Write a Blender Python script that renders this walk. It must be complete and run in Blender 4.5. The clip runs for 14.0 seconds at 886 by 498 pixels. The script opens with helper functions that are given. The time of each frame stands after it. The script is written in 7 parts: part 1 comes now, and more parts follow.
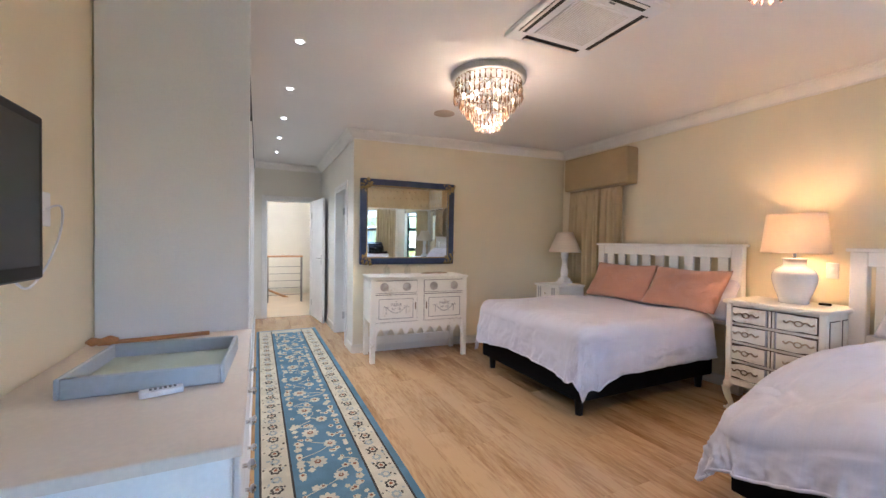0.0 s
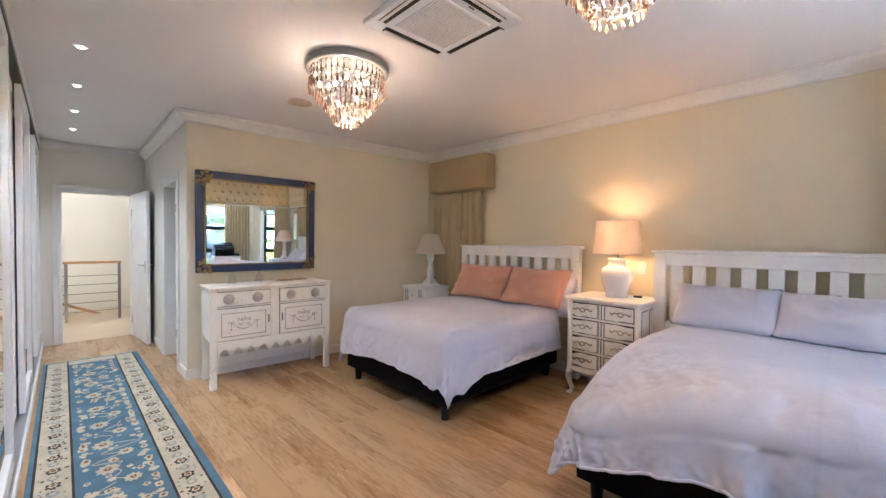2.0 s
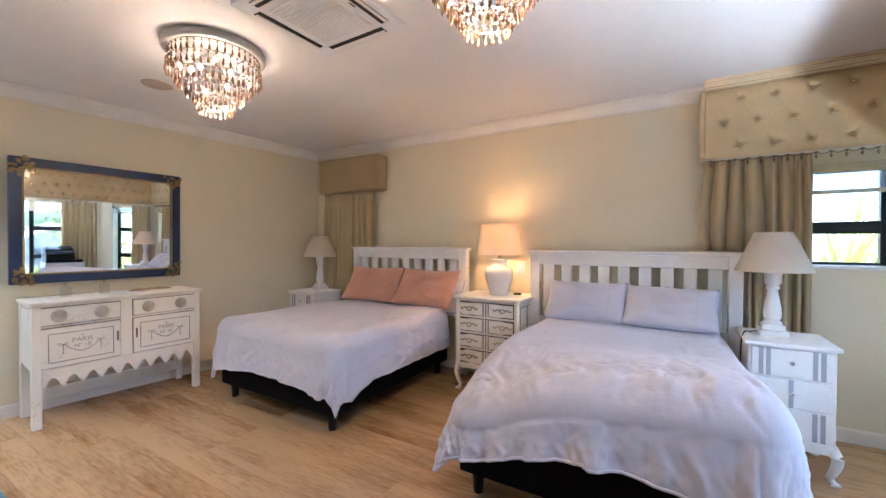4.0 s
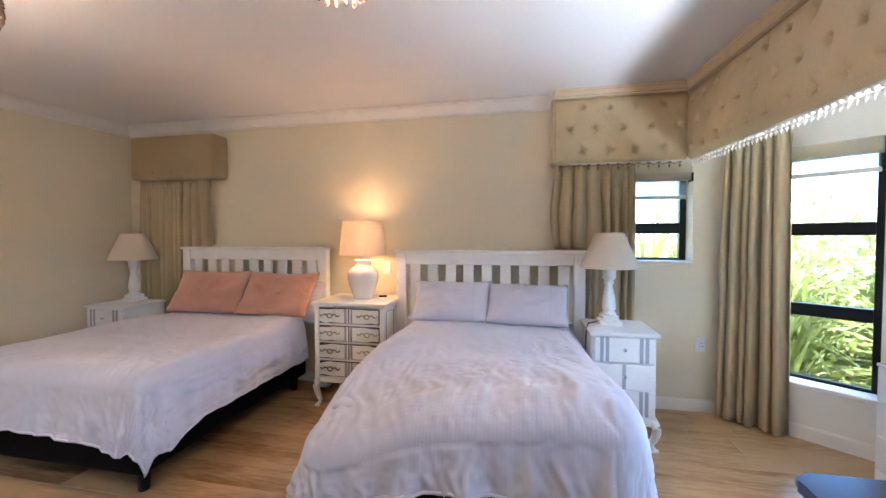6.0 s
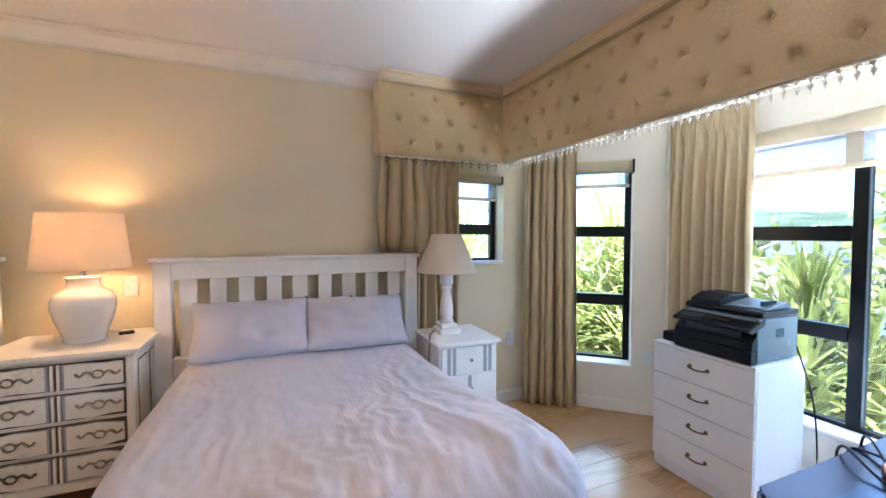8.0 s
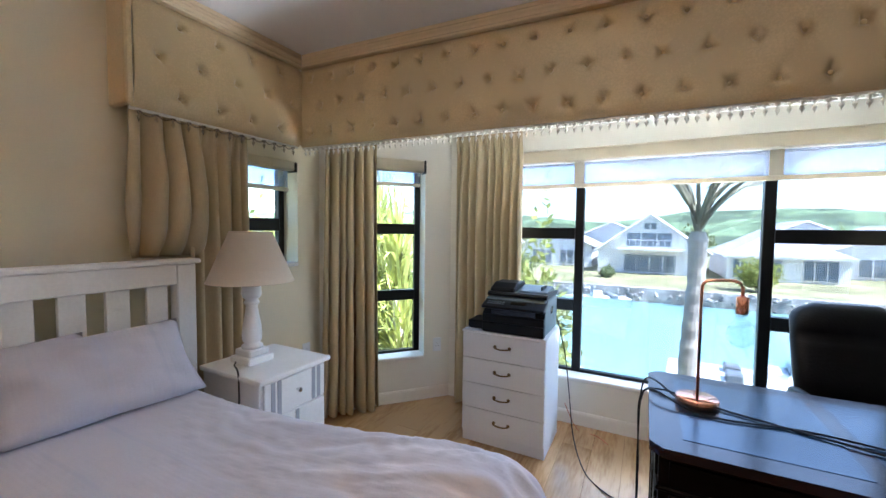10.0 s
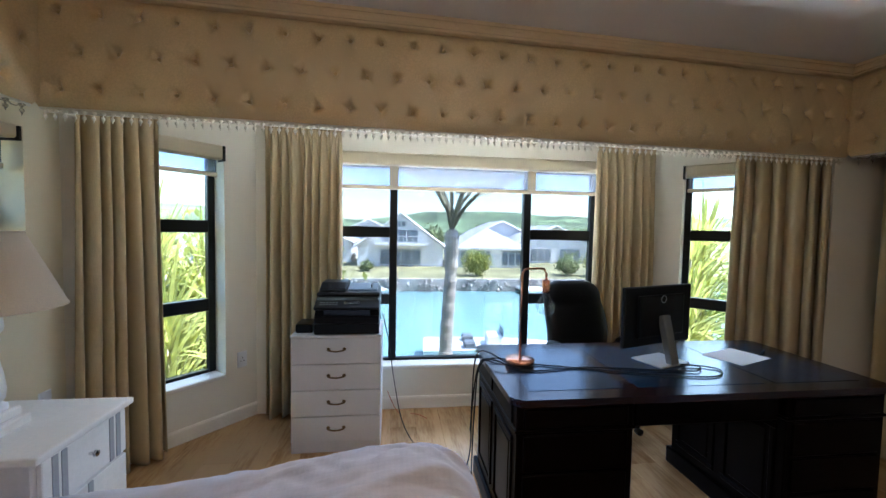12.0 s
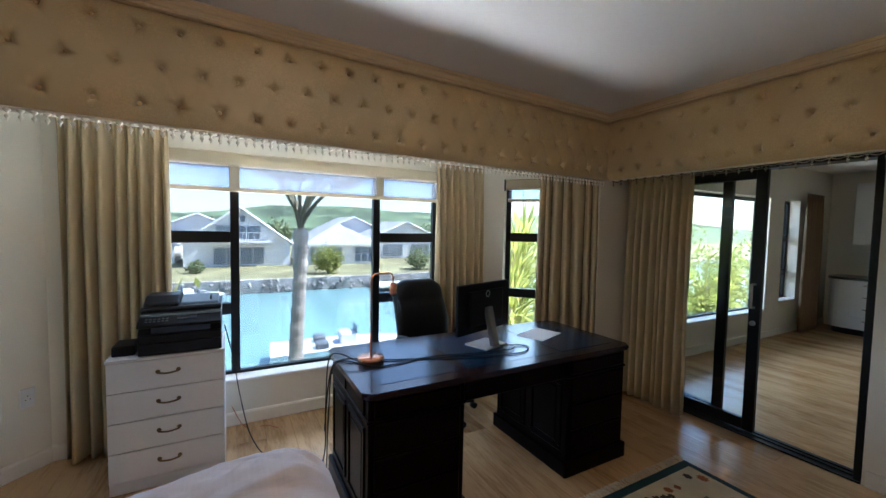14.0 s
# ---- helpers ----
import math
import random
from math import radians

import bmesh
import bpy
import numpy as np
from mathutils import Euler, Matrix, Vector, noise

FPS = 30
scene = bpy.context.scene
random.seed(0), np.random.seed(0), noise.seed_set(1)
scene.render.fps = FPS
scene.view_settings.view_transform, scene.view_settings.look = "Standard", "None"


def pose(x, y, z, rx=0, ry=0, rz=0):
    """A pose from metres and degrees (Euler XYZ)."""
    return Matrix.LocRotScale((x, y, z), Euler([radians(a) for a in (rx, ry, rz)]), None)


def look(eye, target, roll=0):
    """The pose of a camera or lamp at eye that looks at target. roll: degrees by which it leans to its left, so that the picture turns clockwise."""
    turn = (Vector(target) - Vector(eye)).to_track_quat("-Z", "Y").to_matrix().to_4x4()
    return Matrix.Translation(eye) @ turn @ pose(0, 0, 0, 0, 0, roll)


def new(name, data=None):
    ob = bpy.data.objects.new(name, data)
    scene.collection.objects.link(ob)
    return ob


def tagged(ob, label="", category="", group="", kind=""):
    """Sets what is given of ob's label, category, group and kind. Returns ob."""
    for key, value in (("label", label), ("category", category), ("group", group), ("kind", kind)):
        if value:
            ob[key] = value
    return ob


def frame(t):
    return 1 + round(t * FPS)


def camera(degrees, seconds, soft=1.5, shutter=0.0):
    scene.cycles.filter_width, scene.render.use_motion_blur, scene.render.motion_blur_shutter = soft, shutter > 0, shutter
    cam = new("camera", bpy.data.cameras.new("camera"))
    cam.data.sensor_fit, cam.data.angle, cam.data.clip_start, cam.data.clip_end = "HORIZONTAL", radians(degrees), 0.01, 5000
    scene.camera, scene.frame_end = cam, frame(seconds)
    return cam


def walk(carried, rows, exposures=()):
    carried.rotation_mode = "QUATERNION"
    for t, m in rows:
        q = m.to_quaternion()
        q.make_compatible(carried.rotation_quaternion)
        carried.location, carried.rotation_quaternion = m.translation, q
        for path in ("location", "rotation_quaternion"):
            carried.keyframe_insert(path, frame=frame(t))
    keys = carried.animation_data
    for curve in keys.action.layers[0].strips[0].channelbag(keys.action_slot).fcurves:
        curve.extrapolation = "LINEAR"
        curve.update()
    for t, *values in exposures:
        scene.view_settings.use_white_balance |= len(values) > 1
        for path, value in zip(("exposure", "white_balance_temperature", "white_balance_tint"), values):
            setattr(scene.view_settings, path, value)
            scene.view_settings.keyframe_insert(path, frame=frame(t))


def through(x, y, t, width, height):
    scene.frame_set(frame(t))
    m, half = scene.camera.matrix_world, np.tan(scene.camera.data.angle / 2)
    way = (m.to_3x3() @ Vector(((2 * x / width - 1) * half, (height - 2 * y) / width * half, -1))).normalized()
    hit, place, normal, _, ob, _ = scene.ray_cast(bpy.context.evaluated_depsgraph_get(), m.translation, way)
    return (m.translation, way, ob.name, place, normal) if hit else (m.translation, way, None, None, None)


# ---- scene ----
cam = camera(97.3, 14.0)
PATH = [
    (0, (0.12, 0.408, 1.322), (0.977, 2.215, 1.287), 0.7),
    (0.5, (0.208, 0.425, 1.342), (1.188, 2.168, 1.303), 0.6),
    (1, (0.243, 0.471, 1.363), (1.374, 2.12, 1.321), 0.5),
    (1.5, (0.247, 0.515, 1.366), (1.525, 2.053, 1.328), 0.5),
    (2, (0.264, 0.535, 1.375), (1.661, 1.966, 1.336), 0.4),
    (4.5, (0.328, 0.463, 1.384), (2.107, 1.377, 1.353), -0.0),
    (5, (0.339, 0.448, 1.389), (2.175, 1.243, 1.354), -0.1),
    (5.5, (0.435, 0.475, 1.383), (2.323, 1.134, 1.348), -0.1),
    (6, (0.585, 0.556, 1.43), (2.543, 0.959, 1.368), -0.1),
    (6.5, (0.742, 0.667, 1.436), (2.738, 0.782, 1.384), -0.0),
    (7, (0.872, 0.798, 1.452), (2.864, 0.637, 1.39), 0.1),
    (7.5, (1.024, 0.89, 1.451), (2.971, 0.436, 1.382), 0.0),
    (10, (1.83, 1.247, 1.478), (2.754, -0.524, 1.379), 0.7),
    (10.5, (1.975, 1.331, 1.483), (2.564, -0.577, 1.375), 0.9),
    (11, (2.085, 1.315, 1.447), (2.376, -0.661, 1.35), 1.1),
    (11.5, (2.199, 1.329, 1.474), (2.199, -0.669, 1.369), 1.1),
    (12, (2.291, 1.367, 1.488), (2.043, -0.616, 1.39), 1.1),
    (12.5, (2.336, 1.407, 1.51), (1.862, -0.533, 1.411), 1.1),
    (13, (2.358, 1.451, 1.524), (1.688, -0.431, 1.426), 0.9),
    (13.5, (2.343, 1.492, 1.534), (1.52, -0.328, 1.436), 1.1),
    (14, (2.326, 1.535, 1.563), (1.371, -0.219, 1.455), 1.1),
]
EXPOSURES = [(0.0, 5.12, 4960, 12), (7.0, 5.02, 4960, 12), (8.5, 4.70, 5120, 11), (10.0, 4.40, 5200, 10), (11.5, 4.12, 5280, 9), (14.0, 3.86, 5360, 9)]
walk(cam, [(t, look(eye, target, roll)) for t, eye, target, roll in PATH], EXPOSURES)

# world, sun, lamps
world = bpy.data.worlds.new("sky")
scene.world = world
world.use_nodes = True
wn = world.node_tree.nodes
sky = wn.new("ShaderNodeTexSky")
sky.sky_type = "NISHITA"
sky.sun_disc = False
SUN_EL, SUN_AZ = 58.0, 285.0          # degrees; azimuth clockwise from +y
sky.sun_elevation = radians(SUN_EL)
sky.sun_rotation = radians(SUN_AZ)
wn["Background"].inputs["Strength"].default_value = 0.12
world.node_tree.links.new(sky.outputs[0], wn["Background"].inputs["Color"])
sun_data = bpy.data.lights.new("sun", "SUN")
sun_data.energy, sun_data.angle, sun_data.color = 4.2, radians(0.5), (1.0, 0.95, 0.87)
sun = new("sun", sun_data)
sv = Vector((math.sin(radians(SUN_AZ)) * math.cos(radians(SUN_EL)), math.cos(radians(SUN_AZ)) * math.cos(radians(SUN_EL)), math.sin(radians(SUN_EL))))
sun.matrix_world = look(sv * 50, (0, 0, 0))


def point_lamp(name, at, watts, colour, radius):
    d = bpy.data.lights.new(name, "POINT")
    d.energy, d.color, d.shadow_soft_size = watts, colour, radius
    o = new(name, d)
    o.location = at
    return o


def spot_lamp(name, at, watts, colour):
    d = bpy.data.lights.new(name, "SPOT")
    d.energy, d.color, d.shadow_soft_size, d.spot_size, d.spot_blend = watts, colour, 0.03, radians(110), 0.8
    o = new(name, d)
    o.matrix_world = look(at, (at[0], at[1] + 0.001, 0))
    return o


WARM = (1.0, 0.72, 0.42)
CHANDELIERS = [(1.735, 3.03), (1.735, 1.13)]
DOWNLIGHTS = [3.13, 4.01, 4.90, 5.79, 6.67]
for cx, cy in CHANDELIERS:
    point_lamp("chandelier_light", (cx, cy, 2.262), 1.2, (1.0, 0.64, 0.36), 0.04)
point_lamp("table_lamp_light", (3.82, 1.945, 1.42), 0.62, (1.0, 0.50, 0.18), 0.05)
for dy in DOWNLIGHTS:
    spot_lamp("downlight_light", (0.36, dy, 2.585), 1.4, (1.0, 0.93, 0.85))
# added lamp without a fitting, brightens the landing
point_lamp("landing_fill", (0.0, 9.0, 2.3), 2.2, (1.0, 0.88, 0.72), 0.2)


# added area lamp, unseen: daylight for the bay and the next room
day_data = bpy.data.lights.new("skylight_fill", "AREA")
day_data.shape, day_data.size, day_data.size_y, day_data.energy, day_data.color = "RECTANGLE", 18.0, 2.4, 100, (0.84, 0.92, 1.0)
day = new("skylight_fill", day_data)
day.matrix_world = look((0.5, -6.4, 3.9), (0.5, -1.0, 2.2))
# added lamp below the bay, unseen, in place of sunlight thrown up by water
glint_data = bpy.data.lights.new("water_bounce_lamp", "AREA")
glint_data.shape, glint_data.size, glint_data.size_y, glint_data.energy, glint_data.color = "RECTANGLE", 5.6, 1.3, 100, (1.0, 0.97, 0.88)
glint = new("water_bounce_lamp", glint_data)
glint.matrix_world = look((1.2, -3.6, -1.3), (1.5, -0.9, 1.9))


# materials
def mat(name, base, rough=0.5, metal=0.0, vary=0.08, scale=3.0, fine=60.0, bump=0.05, spec=0.5, sheen=0.0, stretch=(1, 1, 1), second=None, cut=(0.45, 0.6), random=0.0, coat=0.0):
    """Painted or plain surface with variation at two scales, and fine relief."""
    m = bpy.data.materials.new(name)
    m.use_nodes = True
    nt = m.node_tree
    N, L = nt.nodes, nt.links
    b = N["Principled BSDF"]
    tc = N.new("ShaderNodeTexCoord")
    mp = N.new("ShaderNodeMapping")
    mp.inputs["Scale"].default_value = stretch
    L.new(tc.outputs["Object"], mp.inputs[0])
    n1 = N.new("ShaderNodeTexNoise")
    n1.inputs["Scale"].default_value, n1.inputs["Detail"].default_value = scale, 4
    n2 = N.new("ShaderNodeTexNoise")
    n2.inputs["Scale"].default_value, n2.inputs["Detail"].default_value = fine, 3
    L.new(mp.outputs[0], n1.inputs["Vector"])
    L.new(mp.outputs[0], n2.inputs["Vector"])
    r = N.new("ShaderNodeValToRGB")
    other = second or [c * (1 - vary * 2) for c in base]
    r.color_ramp.elements[0].position, r.color_ramp.elements[1].position = cut
    r.color_ramp.elements[0].color = (*other, 1)
    r.color_ramp.elements[1].color = (*base, 1)
    add = N.new("ShaderNodeMix")
    add.inputs[0].default_value = 0.35
    L.new(n1.outputs[0], add.inputs[2])
    L.new(n2.outputs[0], add.inputs[3])
    L.new(add.outputs[0], r.inputs[0])
    out = r.outputs[0]
    if random:
        oi = N.new("ShaderNodeObjectInfo")
        sh = N.new("ShaderNodeVectorMath")
        sh.operation = "SCALE"
        sh.inputs[0].default_value = (31.0, 57.0, 13.0)
        L.new(oi.outputs["Random"], sh.inputs["Scale"])
        L.new(sh.outputs[0], mp.inputs["Location"])
        hs = N.new("ShaderNodeHueSaturation")
        mr = N.new("ShaderNodeMapRange")
        mr.inputs[3].default_value, mr.inputs[4].default_value = 1 - random, 1 + random
        L.new(oi.outputs["Random"], mr.inputs[0])
        L.new(mr.outputs[0], hs.inputs["Value"])
        L.new(out, hs.inputs["Color"])
        out = hs.outputs[0]
    L.new(out, b.inputs["Base Color"])
    b.inputs["Roughness"].default_value = rough
    b.inputs["Metallic"].default_value = metal
    b.inputs["Specular IOR Level"].default_value = spec
    b.inputs["Sheen Weight"].default_value = sheen
    b.inputs["Coat Weight"].default_value = coat
    b.inputs["Coat Roughness"].default_value = 0.15
    if bump:
        bp = N.new("ShaderNodeBump")
        bp.inputs["Strength"].default_value, bp.inputs["Distance"].default_value = bump, 0.01
        L.new(n2.outputs[0], bp.inputs["Height"])
        L.new(bp.outputs[0], b.inputs["Normal"])
    return m


def glow(name, colour, strength):
    m = bpy.data.materials.new(name)
    m.use_nodes = True
    b = m.node_tree.nodes["Principled BSDF"]
    b.inputs["Base Color"].default_value = (*colour, 1)
    b.inputs["Emission Color"].default_value = (*colour, 1)
    b.inputs["Emission Strength"].default_value = strength
    return m


def glass_mat(name, tint=(1, 1, 1), gloss=0.06):
    m = bpy.data.materials.new(name)
    m.use_nodes = True
    N, L = m.node_tree.nodes, m.node_tree.links
    tr, gl, mx = N.new("ShaderNodeBsdfTransparent"), N.new("ShaderNodeBsdfGlossy"), N.new("ShaderNodeMixShader")
    tr.inputs[0].default_value = (*tint, 1)
    gl.inputs["Roughness"].default_value = 0.02
    fr, pw, ml, ad = N.new("ShaderNodeLayerWeight"), N.new("ShaderNodeMath"), N.new("ShaderNodeMath"), N.new("ShaderNodeMath")
    pw.operation, ml.operation, ad.operation = "POWER", "MULTIPLY", "ADD"
    fr.inputs[0].default_value = 0.5
    pw.inputs[1].default_value, ml.inputs[1].default_value, ad.inputs[1].default_value = 4.0, 0.6, 0.03
    L.new(fr.outputs["Facing"], pw.inputs[0])
    L.new(pw.outputs[0], ml.inputs[0])
    L.new(ml.outputs[0], ad.inputs[0])
    L.new(ad.outputs[0], mx.inputs[0])
    L.new(tr.outputs[0], mx.inputs[1])
    L.new(gl.outputs[0], mx.inputs[2])
    L.new(mx.outputs[0], N["Material Output"].inputs[0])
    return m


def cloth_mat(name, base, through=0.3, vary=0.06, fine=220.0, scale=2.5, stretch=(1, 1, 1)):
    """Cloth that lets part of the light through."""
    m = mat(name, base, 0.85, vary=vary, scale=scale, fine=fine, bump=0.12, spec=0.15, sheen=0.2, stretch=stretch)
    N, L = m.node_tree.nodes, m.node_tree.links
    b = N["Principled BSDF"]
    t, mx = N.new("ShaderNodeBsdfTranslucent"), N.new("ShaderNodeMixShader")
    L.new(b.inputs["Base Color"].links[0].from_socket, t.inputs[0])
    mx.inputs[0].default_value = through
    L.new(b.outputs[0], mx.inputs[1])
    L.new(t.outputs[0], mx.inputs[2])
    L.new(mx.outputs[0], N["Material Output"].inputs[0])
    return m


def mirror_mat(name):
    m = bpy.data.materials.new(name)
    m.use_nodes = True
    b = m.node_tree.nodes["Principled BSDF"]
    b.inputs["Base Color"].default_value = (0.9, 0.92, 0.9, 1)
    b.inputs["Metallic"].default_value, b.inputs["Roughness"].default_value = 1.0, 0.015
    return m


M_WALL = mat("cream_wall_paint", (0.74, 0.665, 0.485), 0.75, vary=0.02, scale=1.2, fine=140, bump=0.06, spec=0.25)
M_WALLB = mat("pale_wall_paint", (0.76, 0.72, 0.62), 0.75, vary=0.02, scale=1.2, fine=140, bump=0.06, spec=0.25)
M_CEIL = mat("ceiling_paint", (0.80, 0.78, 0.76), 0.85, vary=0.02, scale=0.8, fine=120, bump=0.04, spec=0.2)
M_TRIM = mat("white_trim_paint", (0.80, 0.77, 0.72), 0.45, vary=0.03, scale=4, fine=90, bump=0.03)
M_PLANK = mat("oak_laminate", (0.47, 0.30, 0.145), 0.21, vary=0.0, scale=1.1, fine=11, bump=0.03, second=(0.26, 0.14, 0.055), cut=(0.34, 0.56), stretch=(6, 0.8, 1), random=0.08)
M_GROOVE = mat("plank_joint", (0.26, 0.165, 0.09), 0.7)
M_PANEL = mat("cool_white_panel_paint", (0.84, 0.86, 0.86), 0.5, vary=0.02, scale=1.2, fine=140, bump=0.05, spec=0.3)
M_SKIRT = mat("skirting_paint", (0.80, 0.75, 0.66), 0.4, vary=0.03)
M_WHITE = mat("white_furniture_paint", (0.83, 0.82, 0.79), 0.4, vary=0.03, scale=5, fine=80, bump=0.04)
M_CHALK = mat("distressed_cream_paint", (0.80, 0.76, 0.66), 0.55, vary=0.05, scale=6, fine=50, bump=0.1, second=(0.62, 0.55, 0.42), cut=(0.30, 0.42))
M_WORN_GAP = mat("worn_brown_wood_and_gap_shade", (0.10, 0.07, 0.045), 0.6, vary=0.2)
M_GREY = mat("grey_stripe_paint", (0.36, 0.37, 0.40), 0.5, vary=0.05)
M_BLACKFAB = mat("black_bed_base_cloth", (0.006, 0.0055, 0.0055), 0.9, vary=0.15, fine=300, bump=0.15, spec=0.1)
M_DUVET = mat("white_duvet_cotton", (0.57, 0.555, 0.62), 0.85, vary=0.03, scale=2, fine=160, bump=0.06, spec=0.15, sheen=0.25)
M_DUVETB = mat("white_waffle_cotton", (0.55, 0.53, 0.59), 0.85, vary=0.03, scale=2, fine=150, bump=0.05, spec=0.15, sheen=0.25)


def stripes(m, pitch, width, colour, waffle):
    """Faint woven stripes along x and a waffle relief."""
    N, L = m.node_tree.nodes, m.node_tree.links
    b = N["Principled BSDF"]
    tc = N.new("ShaderNodeTexCoord")
    sp = N.new("ShaderNodeSeparateXYZ")
    L.new(tc.outputs["Object"], sp.inputs[0])
    md, lt, mx = N.new("ShaderNodeMath"), N.new("ShaderNodeMath"), N.new("ShaderNodeMix")
    md.operation, md.inputs[1].default_value = "FLOORED_MODULO", pitch
    lt.operation, lt.inputs[1].default_value = "LESS_THAN", width
    L.new(sp.outputs["Y"], md.inputs[0])
    L.new(md.outputs[0], lt.inputs[0])
    mx.data_type = "RGBA"
    L.new(lt.outputs[0], mx.inputs[0])
    L.new(b.inputs["Base Color"].links[0].from_socket, mx.inputs[6])
    mx.inputs[7].default_value = (*colour, 1)
    L.new(mx.outputs[2], b.inputs["Base Color"])
    wx, wy, ad, bp = N.new("ShaderNodeMath"), N.new("ShaderNodeMath"), N.new("ShaderNodeMath"), N.new("ShaderNodeBump")
    for w, axis in ((wx, "X"), (wy, "Y")):
        ml = N.new("ShaderNodeMath")
        ml.operation, ml.inputs[1].default_value = "MULTIPLY", 6.2832 / waffle
        L.new(sp.outputs[axis], ml.inputs[0])
        w.operation = "SINE"
        L.new(ml.outputs[0], w.inputs[0])
    ad.operation = "ADD"
    L.new(wx.outputs[0], ad.inputs[0])
    L.new(wy.outputs[0], ad.inputs[1])
    bp.inputs["Strength"].default_value, bp.inputs["Distance"].default_value = 0.03, 0.003
    L.new(ad.outputs[0], bp.inputs["Height"])
    L.new(b.inputs["Normal"].links[0].from_socket, bp.inputs["Normal"])
    L.new(bp.outputs[0], b.inputs["Normal"])


stripes(M_DUVETB, 0.19, 0.016, (0.51, 0.50, 0.57), 0.016)
M_PINK = mat("dusty_pink_cotton", (0.55, 0.29, 0.20), 0.85, vary=0.05, fine=200, bump=0.2, spec=0.15, sheen=0.3)


def wrinkles(m, scale, strength, stretch=(1, 1, 1)):
    """Crumpled creases in cloth, as relief on top of the weave."""
    N, L = m.node_tree.nodes, m.node_tree.links
    b = N["Principled BSDF"]
    tc, mp, n1, n2 = N.new("ShaderNodeTexCoord"), N.new("ShaderNodeMapping"), N.new("ShaderNodeTexNoise"), N.new("ShaderNodeTexNoise")
    mp.inputs["Scale"].default_value = stretch
    L.new(tc.outputs["Object"], mp.inputs[0])
    total = None
    for n, k, w in ((n1, 1.0, 1.0), (n2, 2.6, 0.4)):
        n.inputs["Scale"].default_value, n.inputs["Detail"].default_value, n.inputs["Distortion"].default_value = scale * k, 2, 1.2
        L.new(mp.outputs[0], n.inputs["Vector"])
        s, a, p = N.new("ShaderNodeMath"), N.new("ShaderNodeMath"), N.new("ShaderNodeMath")
        s.operation, a.operation, p.operation = "SUBTRACT", "ABSOLUTE", "MULTIPLY_ADD"
        s.inputs[1].default_value, p.inputs[1].default_value, p.inputs[2].default_value = 0.5, w, 0.0
        L.new(n.outputs[0], s.inputs[0])
        L.new(s.outputs[0], a.inputs[0])
        L.new(a.outputs[0], p.inputs[0])
        if total:
            L.new(total, p.inputs[2])
        total = p.outputs[0]
    bp = N.new("ShaderNodeBump")
    bp.inputs["Strength"].default_value, bp.inputs["Distance"].default_value = strength, 0.06
    bp.invert = True
    L.new(total, bp.inputs["Height"])
    L.new(b.inputs["Normal"].links[0].from_socket, bp.inputs["Normal"])
    L.new(bp.outputs[0], b.inputs["Normal"])


wrinkles(M_DUVET, 3.4, 0.10, (1.0, 1.0, 0.6))
wrinkles(M_DUVETB, 3.0, 0.05, (0.6, 1.6, 0.5))
wrinkles(M_PINK, 6.0, 0.35)
M_CURT = cloth_mat("beige_curtain_cloth", (0.52, 0.41, 0.24), 0.05, stretch=(1, 1, 0.15))
M_CURT.node_tree.nodes["Principled BSDF"].inputs["Sheen Weight"].default_value = 0.0
M_CURT.node_tree.nodes["Principled BSDF"].inputs["Roughness"].default_value = 0.5
M_CURT.node_tree.nodes["Principled BSDF"].inputs["Specular IOR Level"].default_value = 0.4
M_PELM = mat("champagne_satin", (0.66, 0.51, 0.28), 0.32, vary=0.08, scale=2, fine=120, bump=0.06, sheen=0.1, spec=0.4)
M_TAN = mat("tan_fabric", (0.42, 0.31, 0.155), 0.75, vary=0.05, fine=220, bump=0.1, sheen=0.2)
M_BEAD = mat("cream_bead_trim", (0.84, 0.80, 0.70), 0.4, vary=0.08)
M_ALU = mat("black_aluminium", (0.006, 0.007, 0.008), 0.35, metal=0.0, vary=0.1, bump=0.02, spec=0.25)
# Grey tint put into clear panes, dimming the bright view outside.
M_GLASS = glass_mat("dimming_window_glass", (0.39, 0.40, 0.405))
M_GLASS2 = glass_mat("lightly_dimming_window_glass", (0.62, 0.63, 0.60))
M_CLEAR = glass_mat("clear_door_glass", (0.95, 0.96, 0.96))
M_BLIND = cloth_mat("cream_roller_blind", (0.72, 0.64, 0.48), 0.4)
M_SHEERBLIND = cloth_mat("screen_blind", (0.62, 0.6, 0.58), 0.6)
sn = M_SHEERBLIND.node_tree.nodes
s_tr, s_mx = sn.new("ShaderNodeBsdfTransparent"), sn.new("ShaderNodeMixShader")
s_tr.inputs[0].default_value, s_mx.inputs[0].default_value = (0.72, 0.78, 0.95, 1), 0.28
M_SHEERBLIND.node_tree.links.new(s_tr.outputs[0], s_mx.inputs[1])
M_SHEERBLIND.node_tree.links.new(sn["Material Output"].inputs[0].links[0].from_socket, s_mx.inputs[2])
M_SHEERBLIND.node_tree.links.new(s_mx.outputs[0], sn["Material Output"].inputs[0])
M_SHADE = cloth_mat("linen_lamp_shade", (0.86, 0.76, 0.62), 0.30, fine=260)
M_CERAM = mat("white_glazed_ceramic", (0.78, 0.76, 0.73), 0.12, vary=0.03, bump=0.0, coat=0.5)
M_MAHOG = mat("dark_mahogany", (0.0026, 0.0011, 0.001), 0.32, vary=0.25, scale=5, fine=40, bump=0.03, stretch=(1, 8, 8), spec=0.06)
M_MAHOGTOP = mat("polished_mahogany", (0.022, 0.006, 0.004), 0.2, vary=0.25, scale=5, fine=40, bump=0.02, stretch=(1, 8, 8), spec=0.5)
